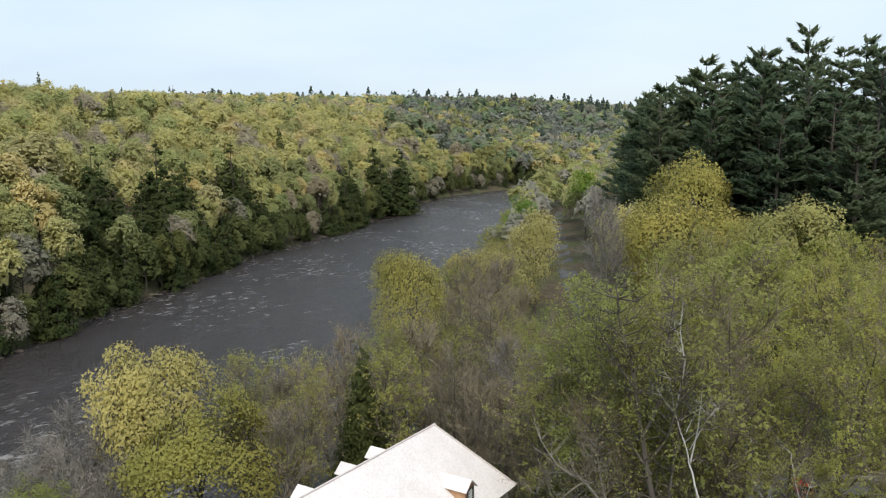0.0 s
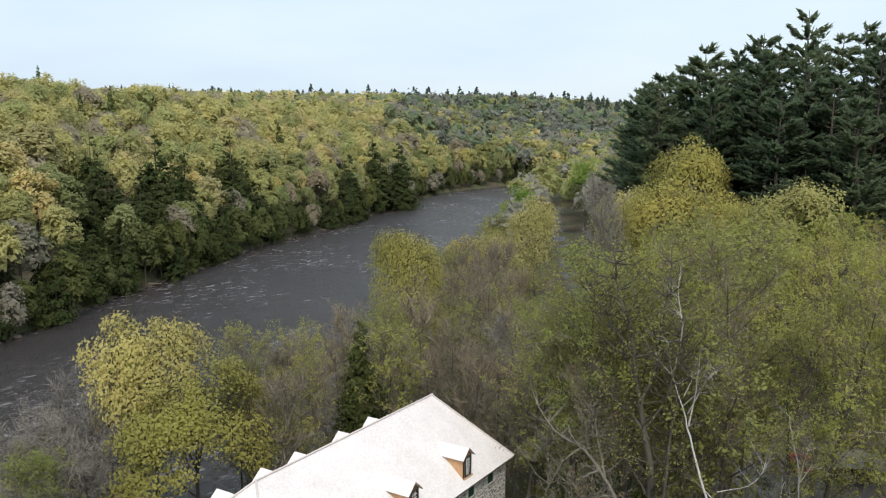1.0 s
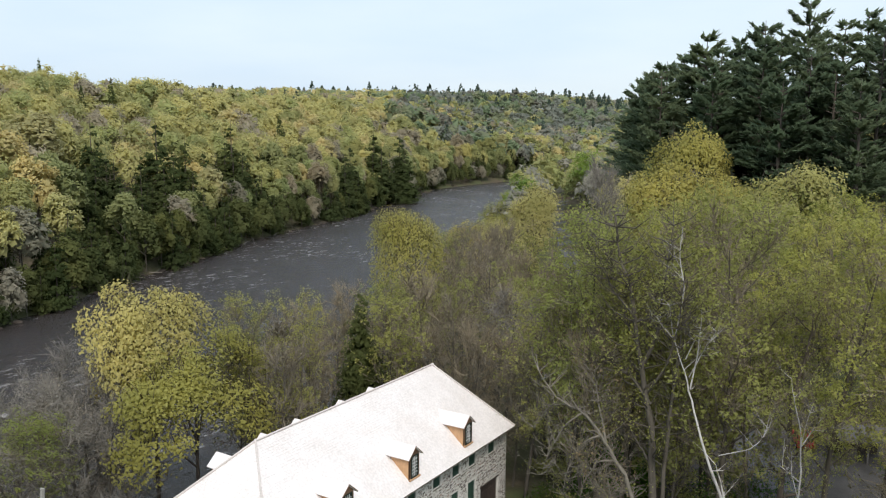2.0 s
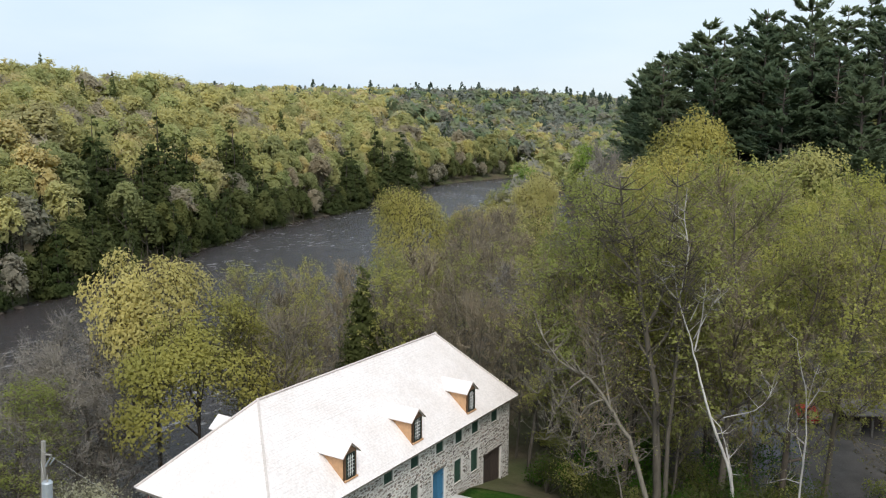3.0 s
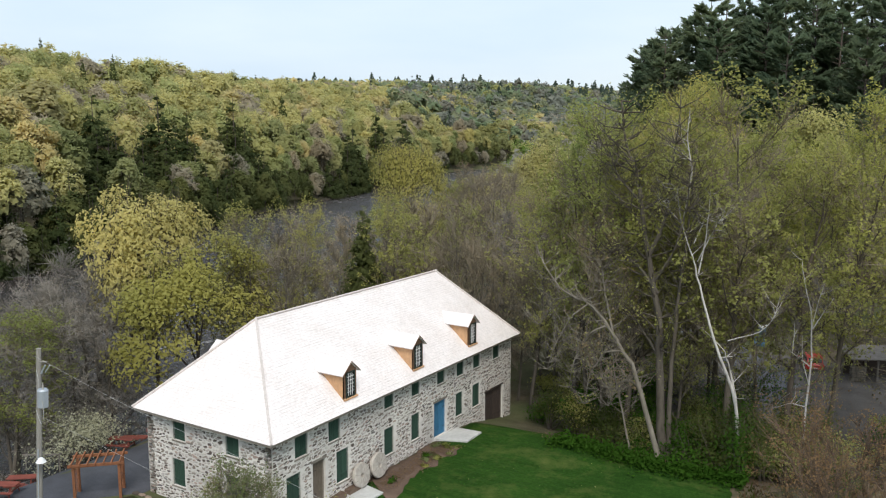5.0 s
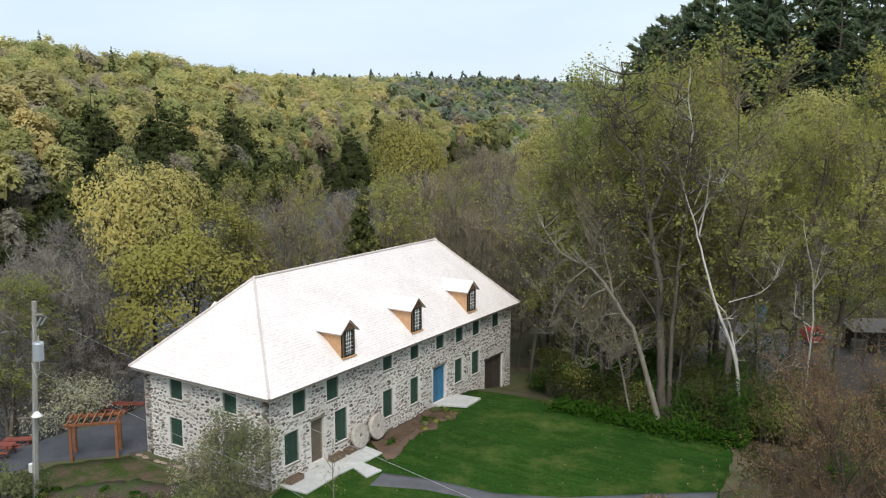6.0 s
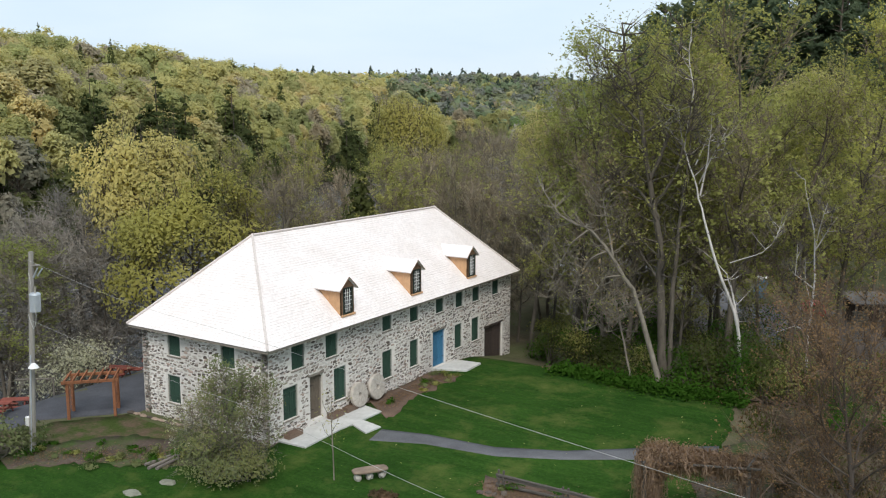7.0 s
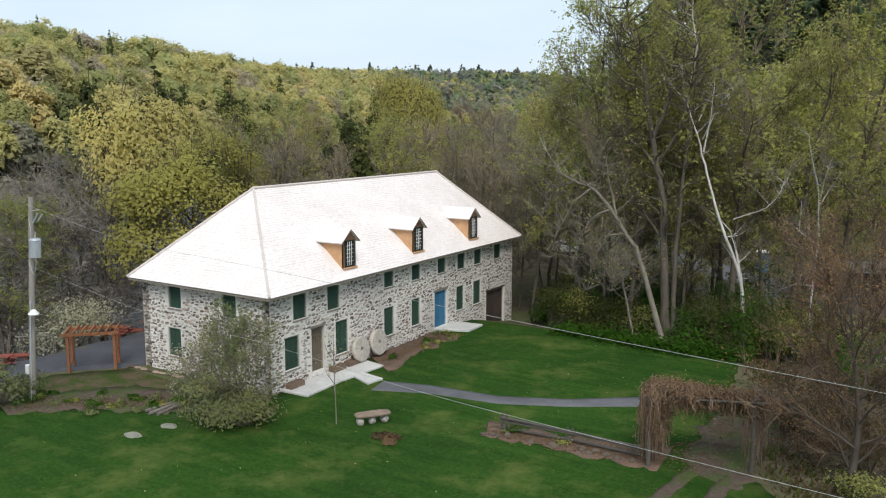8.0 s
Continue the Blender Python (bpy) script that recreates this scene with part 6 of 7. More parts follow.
# willowy shrub at the mill's corner, with a flowering half
T["willow"] = [broadleaf(301, 6.2, 1.9, "willow", 2300, 0.1, "bark_pale", 900, 0.7, twig_w=0.01, limbs=16, fork=0.06, trunk_r=0.05, up=1.0, straight=0.6, clump=0.22),
               broadleaf(302, 5.4, 1.8, "willow", 2100, 0.1, "bark_pale", 900, 0.7, twig_w=0.01, limbs=15, fork=0.05, trunk_r=0.05, up=0.9, straight=0.5, clump=0.22)]
for k, (x, y, top) in enumerate([(-28.6, 26.6, 6.3), (-29.6, 26.1, 5.6), (-28.0, 27.2, 5.2), (-29.3, 27.0, 6.0)]):
    hero("willow", k, "willow_shrub", x, y, top, "airy grey-green willow shrub at the mill's corner", turn=k * 1.9)["category"] = "shrub"
T["bloom"] = [broadleaf(303, 4.6, 1.7, "white_bloom", 1500, 0.09, "bark_pale", 900, 0.7, twig_w=0.01, limbs=14, fork=0.06, trunk_r=0.045, up=0.8, straight=0.5, clump=0.22)]
for k, (x, y, top) in enumerate([(-31.2, 26.3, 4.6), (-30.6, 27.2, 4.9)]):
    hero("bloom", 0, "flowering_shrub", x, y, top, "thin shrub with small white blossom beside the mill", turn=k * 2.3)["category"] = "shrub"
clump("willow_shrub", -29.5, 25.7, 2.0, 2.3, 3600, 0.1, "willow", "low mounded grey-green shrub at the mill's corner", seed=2, stems=14, bark="bark_pale")
clump("willow_shrub", -28.1, 26.4, 1.5, 1.9, 2200, 0.1, "willow", "low mounded grey-green shrub at the mill's corner", seed=12, stems=10, bark="bark_pale")
clump("flowering_shrub", -50.2, 32.0, 3.0, 4.2, 4200, 0.13, "white_bloom", "round bush covered in white blossom by the yard", seed=4, stems=14, bark="bark_pale")
clump("garden_bush", -40.9, 21.3, 1.6, 2.2, 1600, 0.16, "willow", "low brown-green garden bush", seed=9, stems=6)
clump("garden_bush", -42.4, 20.6, 1.5, 2.0, 1600, 0.15, "bud", "low brown-green garden bush", seed=10, stems=6)
sap = thing("sapling", -24.3, 28.8, "thin bare sapling planted in the lawn", "tree")
rngs = np.random.default_rng(5)
pts = np.array([(0, 0, -0.1), (-0.05, 0.02, 1.5), (-0.1, 0.0, 3.0), (-0.12, 0.05, 4.6)])
put("trunk", tri_mesh("trunk", *merge([tube(pts, [0.036, 0.03, 0.02, 0.006], 6)] + [tube(np.array([(-0.1, 0, h), (-0.1 + 0.35 * math.cos(h * 5), 0.35 * math.sin(h * 5), h + 0.5), (-0.1 + 0.5 * math.cos(h * 5), 0.5 * math.sin(h * 5), h + 1.0)]),
    [0.018, 0.012, 0.004], 4) for h in (1.7, 2.1, 2.5, 2.9, 3.2, 3.5)]), [M["bark_pale"]]), None, sap)
V, F, N = flakes(rngs, np.array([(-0.1, 0, 3.4)]) + rngs.normal(size=(160, 3)) * np.array([0.4, 0.4, 0.9]), 0.07)
put("bud_haze", tri_mesh("bud_haze", V, F, [M["olive"]], normals=N), None, sap)["kind"] = "stuff"

# plants in the beds and dry leaf heaps
rngp = np.random.default_rng(61)
bed_spots = [(-28.6 + rngp.normal() * 0.4, 39.4 + 7 * rngp.uniform()) for _ in range(11)] + [(-16.7, 32.2), (-16.2, 32.4), (-13.9, 32.6)] + [(-40.4 + rngp.normal() * 0.5, 23.6 + rngp.normal() * 0.5) for _ in range(7)]
bed_spots += [(-39.4 + 6.2 * t_ + rngp.normal() * 0.3, 22.9 + 3.4 * t_ + rngp.normal() * 0.7) for t_ in rngp.uniform(0, 1, 22)]
for k, (x, y) in enumerate(bed_spots):
    mat_, lab_ = (("fern", "low fresh green plant in the earth bed"), ("willow", "low grey-green plant in the earth bed"), ("olive", "low budding plant in the earth bed"))[int(rngp.choice(3, p=[0.45, 0.4, 0.15]))]
    clump("bed_plant", max(x, -29.6) if y > 30 else x, y, rngp.uniform(0.2, 0.55), rngp.uniform(0.15, 0.5), 170, 0.09, mat_, lab_, "plant", "plants in the beds", 60 + k)
for k, (x, y) in enumerate([(-21.3, 28.7), (-20.9, 28.4)]):
    clump("leaf_heap", x, y, 0.5, 0.22, 260, 0.12, "vine", "small heap of dry leaves on the lawn", "leaf heap", "", 80 + k)
for a, b in (((-33.6, 24.9, 0.1), (-33.3, 26.6, 0.16)), ((-32.7, 24.9, 0.1), (-32.8, 26.4, 0.14)), ((-33.1, 24.7, 0.1), (-33.0, 26.6, 0.2))):
    tagged(part("edging_timber", rod(B(), a, b, 0.1, 0.08, 7), M["old_wood"]), "old grey timber edging the garden bed", "timber", "timbers edging the bed")
for k in range(18):
    ob = thing("kerb_stone", -41.0 + 0.56 * k + random.uniform(-0.08, 0.08), 29.75 + random.uniform(-0.1, 0.1), "rough brown stone edging the mill's side", "stone", "stones edging the mill")
    boulder("stone_face", ob, (0, 0, 0.05), (random.uniform(0.22, 0.36), random.uniform(0.12, 0.2), random.uniform(0.07, 0.12)), M["bench_stone"] if k % 3 else M["bank_rock"], 30 + k)

# fern border along the wood
rngb = np.random.default_rng(12)
n = 5500
u = rngb.uniform(0, 1, n)
cx, cy = -23 + 13.5 * u, 51.6 - 0.4 * u + rngb.normal(size=n) * 0.75 + 0.9 * np.sin(u * 9) * 0.3
h = np.abs(rngb.normal(size=n)) * 0.34 + 0.1
V, F, N = flakes(rngb, np.stack([cx, cy, ground(cx, cy) + h], -1), 0.2)
tagged(put("fern_border", tri_mesh("fern_border", V, F, [M["fern"]], normals=N), None), "dense bright green ferns along the lawn's edge", "ferns", kind="stuff")

# pergola of orange wood
per = thing("pergola", -42.7, 28.4, "orange cedar garden pergola with lattice sides", "pergola", turn=radians(45))
for x in (-1.3, 1.3):
    for y in (-0.7, 0.7):
        part("post", box(B(), (x - 0.08, y - 0.08, -0.1), (x + 0.08, y + 0.08, 2.2), 0.01), M["pergola_wood"], per)
    for k in range(9):
        z = 0.15 + k * 0.22
        part("lattice_slat", rod(B(), (x, -0.66, z), (x, 0.66, min(z + 0.5, 2.15)), 0.022, 0.022, 4), M["pergola_wood"], per)
for y in (-0.8, 0.8):
    part("beam", box(B(), (-1.6, y - 0.05, 2.2), (1.6, y + 0.05, 2.38), 0.01), M["pergola_wood"], per)
for k in range(7):
    x = -1.38 + k * 0.46
    part("rafter", box(B(), (x - 0.035, -1.05, 2.383), (x + 0.035, 1.05, 2.5), 0.008), M["pergola_wood"], per)


def picnic_table(x, y, turn):
    ob = thing("picnic_table", x, y, "red-brown wooden picnic table with benches on the yard", "picnic table", "picnic tables on the yard", z=gz(x, y) + 0.05, turn=turn)
    for k in range(5):
        part("tabletop_board", box(B(), (-0.9, -0.36 + k * 0.146, 0.7), (0.9, -0.36 + k * 0.146 + 0.135, 0.745), 0.006), M["red_wood"], ob)
    for s in (-1, 1):
        part("bench_seat", box(B(), (-0.9, s * 0.68 - 0.13, 0.4), (0.9, s * 0.68 + 0.13, 0.445), 0.006), M["red_wood"], ob)
        for e in (-1, 1):
            part("leg", rod(B(), (e * 0.62, s * 0.62, 0), (e * 0.62, s * 0.2, 0.7), 0.05, 0.05, 4), M["red_wood"], ob)
    for e in (-1, 1):
        part("crossbar", box(B(), (e * 0.66 - 0.03, -0.78, 0.33), (e * 0.66 + 0.03, 0.78, 0.398)), M["red_wood"], ob)


for x, y, a in ((-49.6, 36.2, 0.6), (-48.3, 34.2, 0.4), (-47.2, 36.6, 1.0), (-49.0, 27.2, 0.7), (-50.6, 25.4, 0.2), (-47.6, 25.2, 0.5)):
    picnic_table(x, y, a)
bm = rod(B(), (-50.9, 28.4, 0.75), (-48.4, 29.6, 0.95), 0.06, 0.05, 6)
rod(bm, (-50.7, 28.5, -0.3), (-50.7, 28.5, 0.85), 0.06, 0.05, 6)
rod(bm, (-48.5, 29.5, -0.3), (-48.5, 29.5, 0.98), 0.06, 0.05, 6)
tagged(part("pole_rail", bm, M["bark_pale"]), "rough pale pole railing at the yard's edge", "railing")

# utility pole with transformer, lamp and wires
pole = thing("utility_pole", -40.22, 22.9, "weathered wooden utility pole with transformer and lamp", "utility pole")
part("shaft", rod(B(), (-0.016, -0.01, -0.4), (0.291, 0.53, 10.85), 0.17, 0.12, 12), M["pole_wood"], pole)
tr = part("transformer", rod(B(), (0.635, 0.34, 7.75), (0.671, 0.363, 8.65), 0.27, 0.27, 16), M["metal"], pole, "pale grey transformer can")
part("transformer_lid", rod(B(), (0.671, 0.363, 8.65), (0.675, 0.365, 8.74), 0.29, 0.22, 16), M["metal"], tr)
part("bushing", rod(B(), (0.753, 0.324, 8.7), (0.769, 0.335, 9.1), 0.05, 0.03, 8), M["rock"], tr)
part("fuse_cutout", rod(B(), (0.588, 0.396, 9.55), (0.908, 0.459, 10.05), 0.05, 0.04, 8), M["metal"], pole)
part("fuse_cutout", rod(B(), (0.71, 0.548, 9.6), (0.986, 0.658, 10.0), 0.04, 0.04, 8), M["metal"], pole)
part("crossarm", rod(B(), (0.21, 0.461, 10.1), (0.914, 0.563, 10.2), 0.045, 0.045, 6), M["pole_wood"], pole)
lamp = part("lamp_arm", rod(B(), (0.193, 0.223, 4.75), (0.703, -0.021, 5.0), 0.03, 0.03, 8), M["metal"], pole)
part("lamp_head", rod(B(), (0.696, -0.026, 4.82), (0.705, -0.02, 5.05), 0.28, 0.1, 14), M["white"], lamp)
part("meter_box", box(B(), (-0.493, -0.014, 1.4), (-0.223, 0.199, 1.9), 0.02), M["white"], pole)
part("pipe_guard", rod(B(), (0.092, -0.145, -0.2), (0.269, 0.119, 5.4), 0.03, 0.03, 6), M["metal"], pole)


def wire(points, r, name="wire"):
    pts = [Vector(p) for p in points]
    dense = []
    for k in range(len(pts) - 1):
        p0, p1, p2, p3 = pts[max(k - 1, 0)], pts[k], pts[k + 1], pts[min(k + 2, len(pts) - 1)]
        for s in range(6):
            t = s / 6
            dense.append(0.5 * ((2 * p1) + (p2 - p0) * t + (2 * p0 - 5 * p1 + 4 * p2 - p3) * t * t + (3 * p1 - p0 - 3 * p2 + p3) * t ** 3))
    dense.append(pts[-1])
    off_ = Vector(pole.location)
    V, F = tube(np.array([p - off_ for p in dense]), [r] * len(dense), 5)
    put(name, tri_mesh(name, V, F, [M["wire"]]), None, pole)


wire([(-40.05, 23.25, 10.45), (-32, 22.9, 9.3), (-22, 21.3, 9.2), (-8.9, 18, 9.43), (6.7, 14, 9.88), (22.3, 10, 10.3), (38, 6, 11.2)], 0.0065)
wire([(-40.0, 23.1, 7.3), (-31.5, 24.2, 5.45), (-22.4, 22, 5.98), (-12.2, 18, 6.91), (-2, 14, 8.21), (8.2, 10, 9.6), (24, 3.5, 11.4)], 0.0065)
wire([(-39.9, 23.2, 9.75), (-39.6, 23.1, 9.2), (-39.72, 23.12, 8.7)], 0.012, "lead")
wire([(-39.5, 23.1, 8.6), (-39.25, 23.05, 7.6), (-39.45, 23.0, 6.9), (-39.85, 23.0, 7.6)], 0.016, "lead")

# arbour smothered in dead vine
arb = thing("vine_arbour", -9.75, 32.8, "timber garden arbour smothered in dead brown vines", "arbour")
for x, y in ((0.05, -0.75), (0.1, 0.7), (3.95, 1.1), (4.0, 2.4)):
    part("post", rod(B(), (x, y, -0.3), (x, y, 3.1), 0.1, 0.09, 8), M["fence_wood"], arb)
for a, b in (((-0.4, -0.8, 3.1), (4.4, 1.1, 3.12)), ((-0.4, 0.7, 3.1), (4.4, 2.5, 3.12)), ((0.05, -1.1, 3.2), (0.1, 1.1, 3.22)), ((3.95, 0.8, 3.22), (4.0, 2.7, 3.22))):
    part("beam", rod(B(), a, b, 0.055, 0.055, 6), M["fence_wood"], arb)
rngv = np.random.default_rng(20)
strands, leaf_c = [], []
for k in range(2000):
    curtain = rngv.uniform() < 0.3
    t = rngv.uniform() ** 1.3
    c = np.array([0.05, 0.0, 0]) if curtain else np.array([0.1 + 4.1 * t, 0.1 + 1.7 * t, 0])
    thick = 0.6 * (1 - 0.75 * t) if not curtain else 0.45
    x0 = c + np.array([np.clip(rngv.normal(), -1.6, 1.6) * (0.22 if curtain else 0.34), np.clip(rngv.normal(), -1.6, 1.6) * (0.42 if curtain else 0.5 - 0.2 * t), 3.12 + rngv.uniform(0, 1) * thick])
    x1 = x0 + np.array([rngv.normal() * 0.16, rngv.normal() * 0.25, -rngv.uniform(0.1, 1.2 if curtain else 0.75)])
    x2 = x1 + np.array([rngv.normal() * 0.1, rngv.normal() * 0.12, -rngv.uniform(0.4, 2.3) if curtain else -rngv.uniform(0.05, 0.35)])
    x2[2] = max(x2[2], 0.05)
    strands.append(tube(np.array([x0, (x0 + x1) / 2 + rngv.normal(size=3) * 0.1, x1, x2]), [0.024, 0.02, 0.015, 0.006], 3))
    leaf_c.append(x0 + (x2 - x0) * rngv.uniform(0, 1, (9, 1)) + rngv.normal(size=(9, 3)) * 0.12)
for k in range(55):
    x0 = np.array([3.95 + rngv.normal() * 0.2, 1.7 + rngv.normal() * 0.5, rngv.uniform(2.4, 3.3)])
    x1 = np.array([x0[0] + rngv.normal() * 0.15, x0[1] + rngv.normal() * 0.2, rngv.uniform(0.0, 1.4)])
    strands.append(tube(np.array([x0, (x0 + x1) / 2 + rngv.normal(size=3) * 0.12, x1]), [0.016, 0.013, 0.007], 3))
put("vine_tangle", tri_mesh("vine_tangle", *merge(strands), [M["vine_stem"]]), None, arb, "tangle of dead pale vine stems")
V, F, N = flakes(rngv, np.concatenate(leaf_c), 0.085)
put("dead_leaves", tri_mesh("dead_leaves", V, F, [M["vine"]], normals=N), None, arb, "withered brown leaves")

for k, (x, y) in enumerate([(-5.2, 39.8), (-4.9, 42.0), (-6.2, 46.5), (-3.6, 38.6), (-4.0, 44.4), (-2.6, 41.0), (-3.4, 36.6), (-1.6, 36.2), (-2.2, 47), (-0.4, 44), (-4.4, 48.8), (0.2, 39.5)]):
    clump("bramble_bush", x, y, 1.2, 1.9, 1100, 0.09, "bramble", "leafless brown bramble beside the drive", "shrub", "brambles by the drive", 300 + k, 8, "bark_dark")

# ---- parked cars, cabin and wood shed among the trees ----
def car(x, y, turn, paint, label):
    ob = thing("parked_car", x, y, label, "car", z=gz(x, y) + 0.05, turn=turn)
    prof = [(-2.1, 0.35), (-2.15, 0.75), (-2.0, 0.95), (-1.75, 1.4), (-1.2, 1.5), (0.1, 1.48), (0.85, 1.0), (1.9, 0.82), (2.1, 0.6), (2.1, 0.35)]
    bm = B()
    rows = []
    for s in (-1, -0.86, 0.86, 1):
        rows.append([bm.verts.new((px, 0.86 * s * (1 if pz < 0.9 else 0.84), pz if abs(s) < 0.9 else 0.35 + (pz - 0.35) * 0.96)) for px, pz in prof])
    for a, b in zip(rows[:-1], rows[1:]):
        for k in range(len(prof)):
            j = (k + 1) % len(prof)
            bm.faces.new((a[k], a[j], b[j], b[k]))
    bm.faces.new(rows[0]), bm.faces.new(rows[-1][::-1])
    bmesh.ops.recalc_face_normals(bm, faces=bm.faces)
    body = part("body", bm, paint, ob)
    for nm, ring in (("rear_window", [(-2.0, 1.0), (-1.79, 1.37)]), ("windscreen", [(0.82, 1.02), (0.2, 1.44)])):
        (x0, z0), (x1, z1) = ring
        o = -0.02 if nm == "rear_window" else 0.03
        bm = B()
        vs = [bm.verts.new(p) for p in ((x0 + o, -0.64, z0 + 0.01), (x0 + o, 0.64, z0 + 0.01), (x1 + o, 0.6, z1 + 0.012), (x1 + o, -0.6, z1 + 0.012))]
        f = bm.faces.new(vs)
        bmesh.ops.solidify(bm, geom=[f], thickness=0.015)
        part(nm, bm, M["glass"], ob)
    for s in (-1, 1):
        bm = box(B(), (-1.6, s * 0.73 - 0.012, 0.98), (0.5, s * 0.73 + 0.012, 1.34), 0.01)
        part("side_window", bm, M["glass"], ob)
        part("tail_light", box(B(), (-2.19, s * 0.68 - 0.12, 0.72), (-2.1, s * 0.68 + 0.12, 0.92), 0.01), M["red_paint"], ob)
        for e in (-1.35, 1.3):
            w_ = part("wheel", rod(B(), (e, s * 0.72, 0.31), (e, s * 0.9, 0.31), 0.31, 0.31, 16), M["black"], ob)
            part("rim", rod(B(), (e, s * 0.895, 0.31), (e, s * 0.91, 0.31), 0.19, 0.17, 12), M["metal"], w_)
    part("bumper", box(B(), (-2.24, -0.8, 0.36), (-2.12, 0.8, 0.56), 0.02), paint, ob)
    part("number_plate", box(B(), (-2.262, -0.25, 0.42), (-2.245, 0.25, 0.53)), M["white"], ob)


car(-11.1, 87.2, 1.9, M["red_paint"], "red hatchback parked on the gravel")
car(-40.5, 92.6, 0.5, M["white"], "white car parked beside the road")
M["cabin_blue"] = plain("cabin_blue", (0.10, 0.19, 0.27), 0.5, vary=0.1)
cab = thing("portable_cabin", -17.3, 93.0, "narrow blue portable cabin on the gravel", "cabin")
part("cabin_body", box(B(), (-0.6, -0.6, 0), (0.6, 0.6, 2.1), 0.03), M["cabin_blue"], cab)
part("cabin_roof", box(B(), (-0.65, -0.65, 2.1), (0.65, 0.65, 2.3), 0.06), M["white"], cab)
part("cabin_door", box(B(), (-0.4, -0.63, 0.1), (0.4, -0.603, 1.95), 0.01), M["cabin_blue"], cab)

shed = thing("wood_shed", -5.6, 86.2, "open grey wood shed with a stack of cut firewood", "shed", turn=0.5)
for x in (-2.2, 0, 2.2):
    for y in (-1.3, 1.3):
        part("post", box(B(), (x - 0.09, y - 0.09, -0.2), (x + 0.09, y + 0.09, 2.3), 0.01), M["old_wood"], shed)
part("back_wall", box(B(), (-2.3, 1.4, 0), (2.3, 1.46, 2.25)), M["barn_door"], shed)
bm = B()
slab(bm, [(-2.7, -1.9), (2.7, -1.9), (2.7, 1.8), (-2.7, 1.8)], 2.32, 2.42)
for v in bm.verts:
    v.co.z += 0.12 * (v.co.y + 1.9)
part("roof", bm, M["old_wood"], shed)
for k in range(60):
    r = random.uniform(0.08, 0.14)
    bm = rod(B(), (-2.35 + (k % 10) * 0.13, -1.45, 0.12 + (k // 10) * 0.26), (-2.35 + (k % 10) * 0.13, -0.9, 0.12 + (k // 10) * 0.26), r, r, 7)
    part("firewood_log", bm, M["bark_pale"], shed)

# ---- understorey ----
rngu = np.random.default_rng(44)
spots = scatter([(-29, 60), (-24, 54), (-9, 53), (-7, 62), (-14, 76), (-30, 74)], 2.6, 260, rngu, [], clear_of_road)
spots += scatter([(-8, 54), (-4, 47), (6, 50), (20, 60), (8, 62)], 2.4, 110, rngu, [], clear_of_road)
spots += scatter([(-9, 60), (8, 60), (6, 80), (-3, 80), (-8, 70)], 3.2, 90, rngu, [], clear_of_road)
spots += scatter([(-57, 50), (-46, 50), (-43, 60), (-30, 61), (-30, 72), (-58, 76)], 4.5, 160, rngu, [])
for k, (x, y) in enumerate(spots):
    mat, lab = [("fern", "leafy bright green shrub under the trees"), ("green", "fresh green shrub under the trees"), ("olive", "olive budding shrub under the trees"), ("bud", "bare brown shrub under the trees")][int(rngu.choice(4, p=[0.58, 0.2, 0.1, 0.12]))]
    clump("wood_shrub", x, y, rngu.uniform(1.2, 2.0), rngu.uniform(1.4, 3.4), 1000, 0.145, mat, lab, "shrub", "shrubs under the trees", 200 + k, 5)

M["thicket"] = leaf_material("thicket_leaf", (0.06, 0.08, 0.022), (0.095, 0.12, 0.036), (0.15, 0.175, 0.062))
for k, (x, y, r_, h_) in enumerate([(-8.8, 56.4, 1.5, 3.6), (-7.6, 57.2, 1.6, 4.2), (-6.2, 56.6, 1.4, 3.2), (-9.6, 58.4, 1.6, 4.0), (-4.8, 57.6, 1.6, 3.8), (-13.2, 54.6, 1.5, 3.4), (-11.9, 53.6, 1.5, 4.0), (-10.4, 53.4, 1.6, 4.6), (-9.0, 54.0, 1.6, 4.4), (-7.8, 54.6, 1.5, 4.0),
                                    (-6.4, 55.2, 1.4, 3.6), (-12.6, 56.6, 1.7, 4.2), (-14.4, 55.8, 1.5, 3.0), (-10.6, 55.6, 1.6, 5.0), (-17.4, 54.4, 1.4, 2.6), (-19.4, 54.6, 1.5, 3.0), (-21.2, 54.2, 1.4, 2.8), (-12.4, 60.6, 2.0, 5.4), (-10.2, 61.0, 2.0, 6.0), (-8.4, 60.4, 2.0, 5.2), (-6.6, 61.4, 2.0, 5.0), (-14.8, 59.6, 2.0, 5.0), (-9.2, 64.0, 2.2, 6.0), (-12.0, 64.4, 2.2, 5.8), (-23.4, 55.2, 1.5, 3.4), (-25.6, 56.4, 1.6, 3.8)]):
    clump("wood_shrub", x, y, r_, h_, 1500, 0.13, ("thicket", "thicket", "fern", "thicket", "olive")[k % 5], "tall leafy green shrub round the birch", "shrub", "shrubs under the trees", 440 + k, 7)

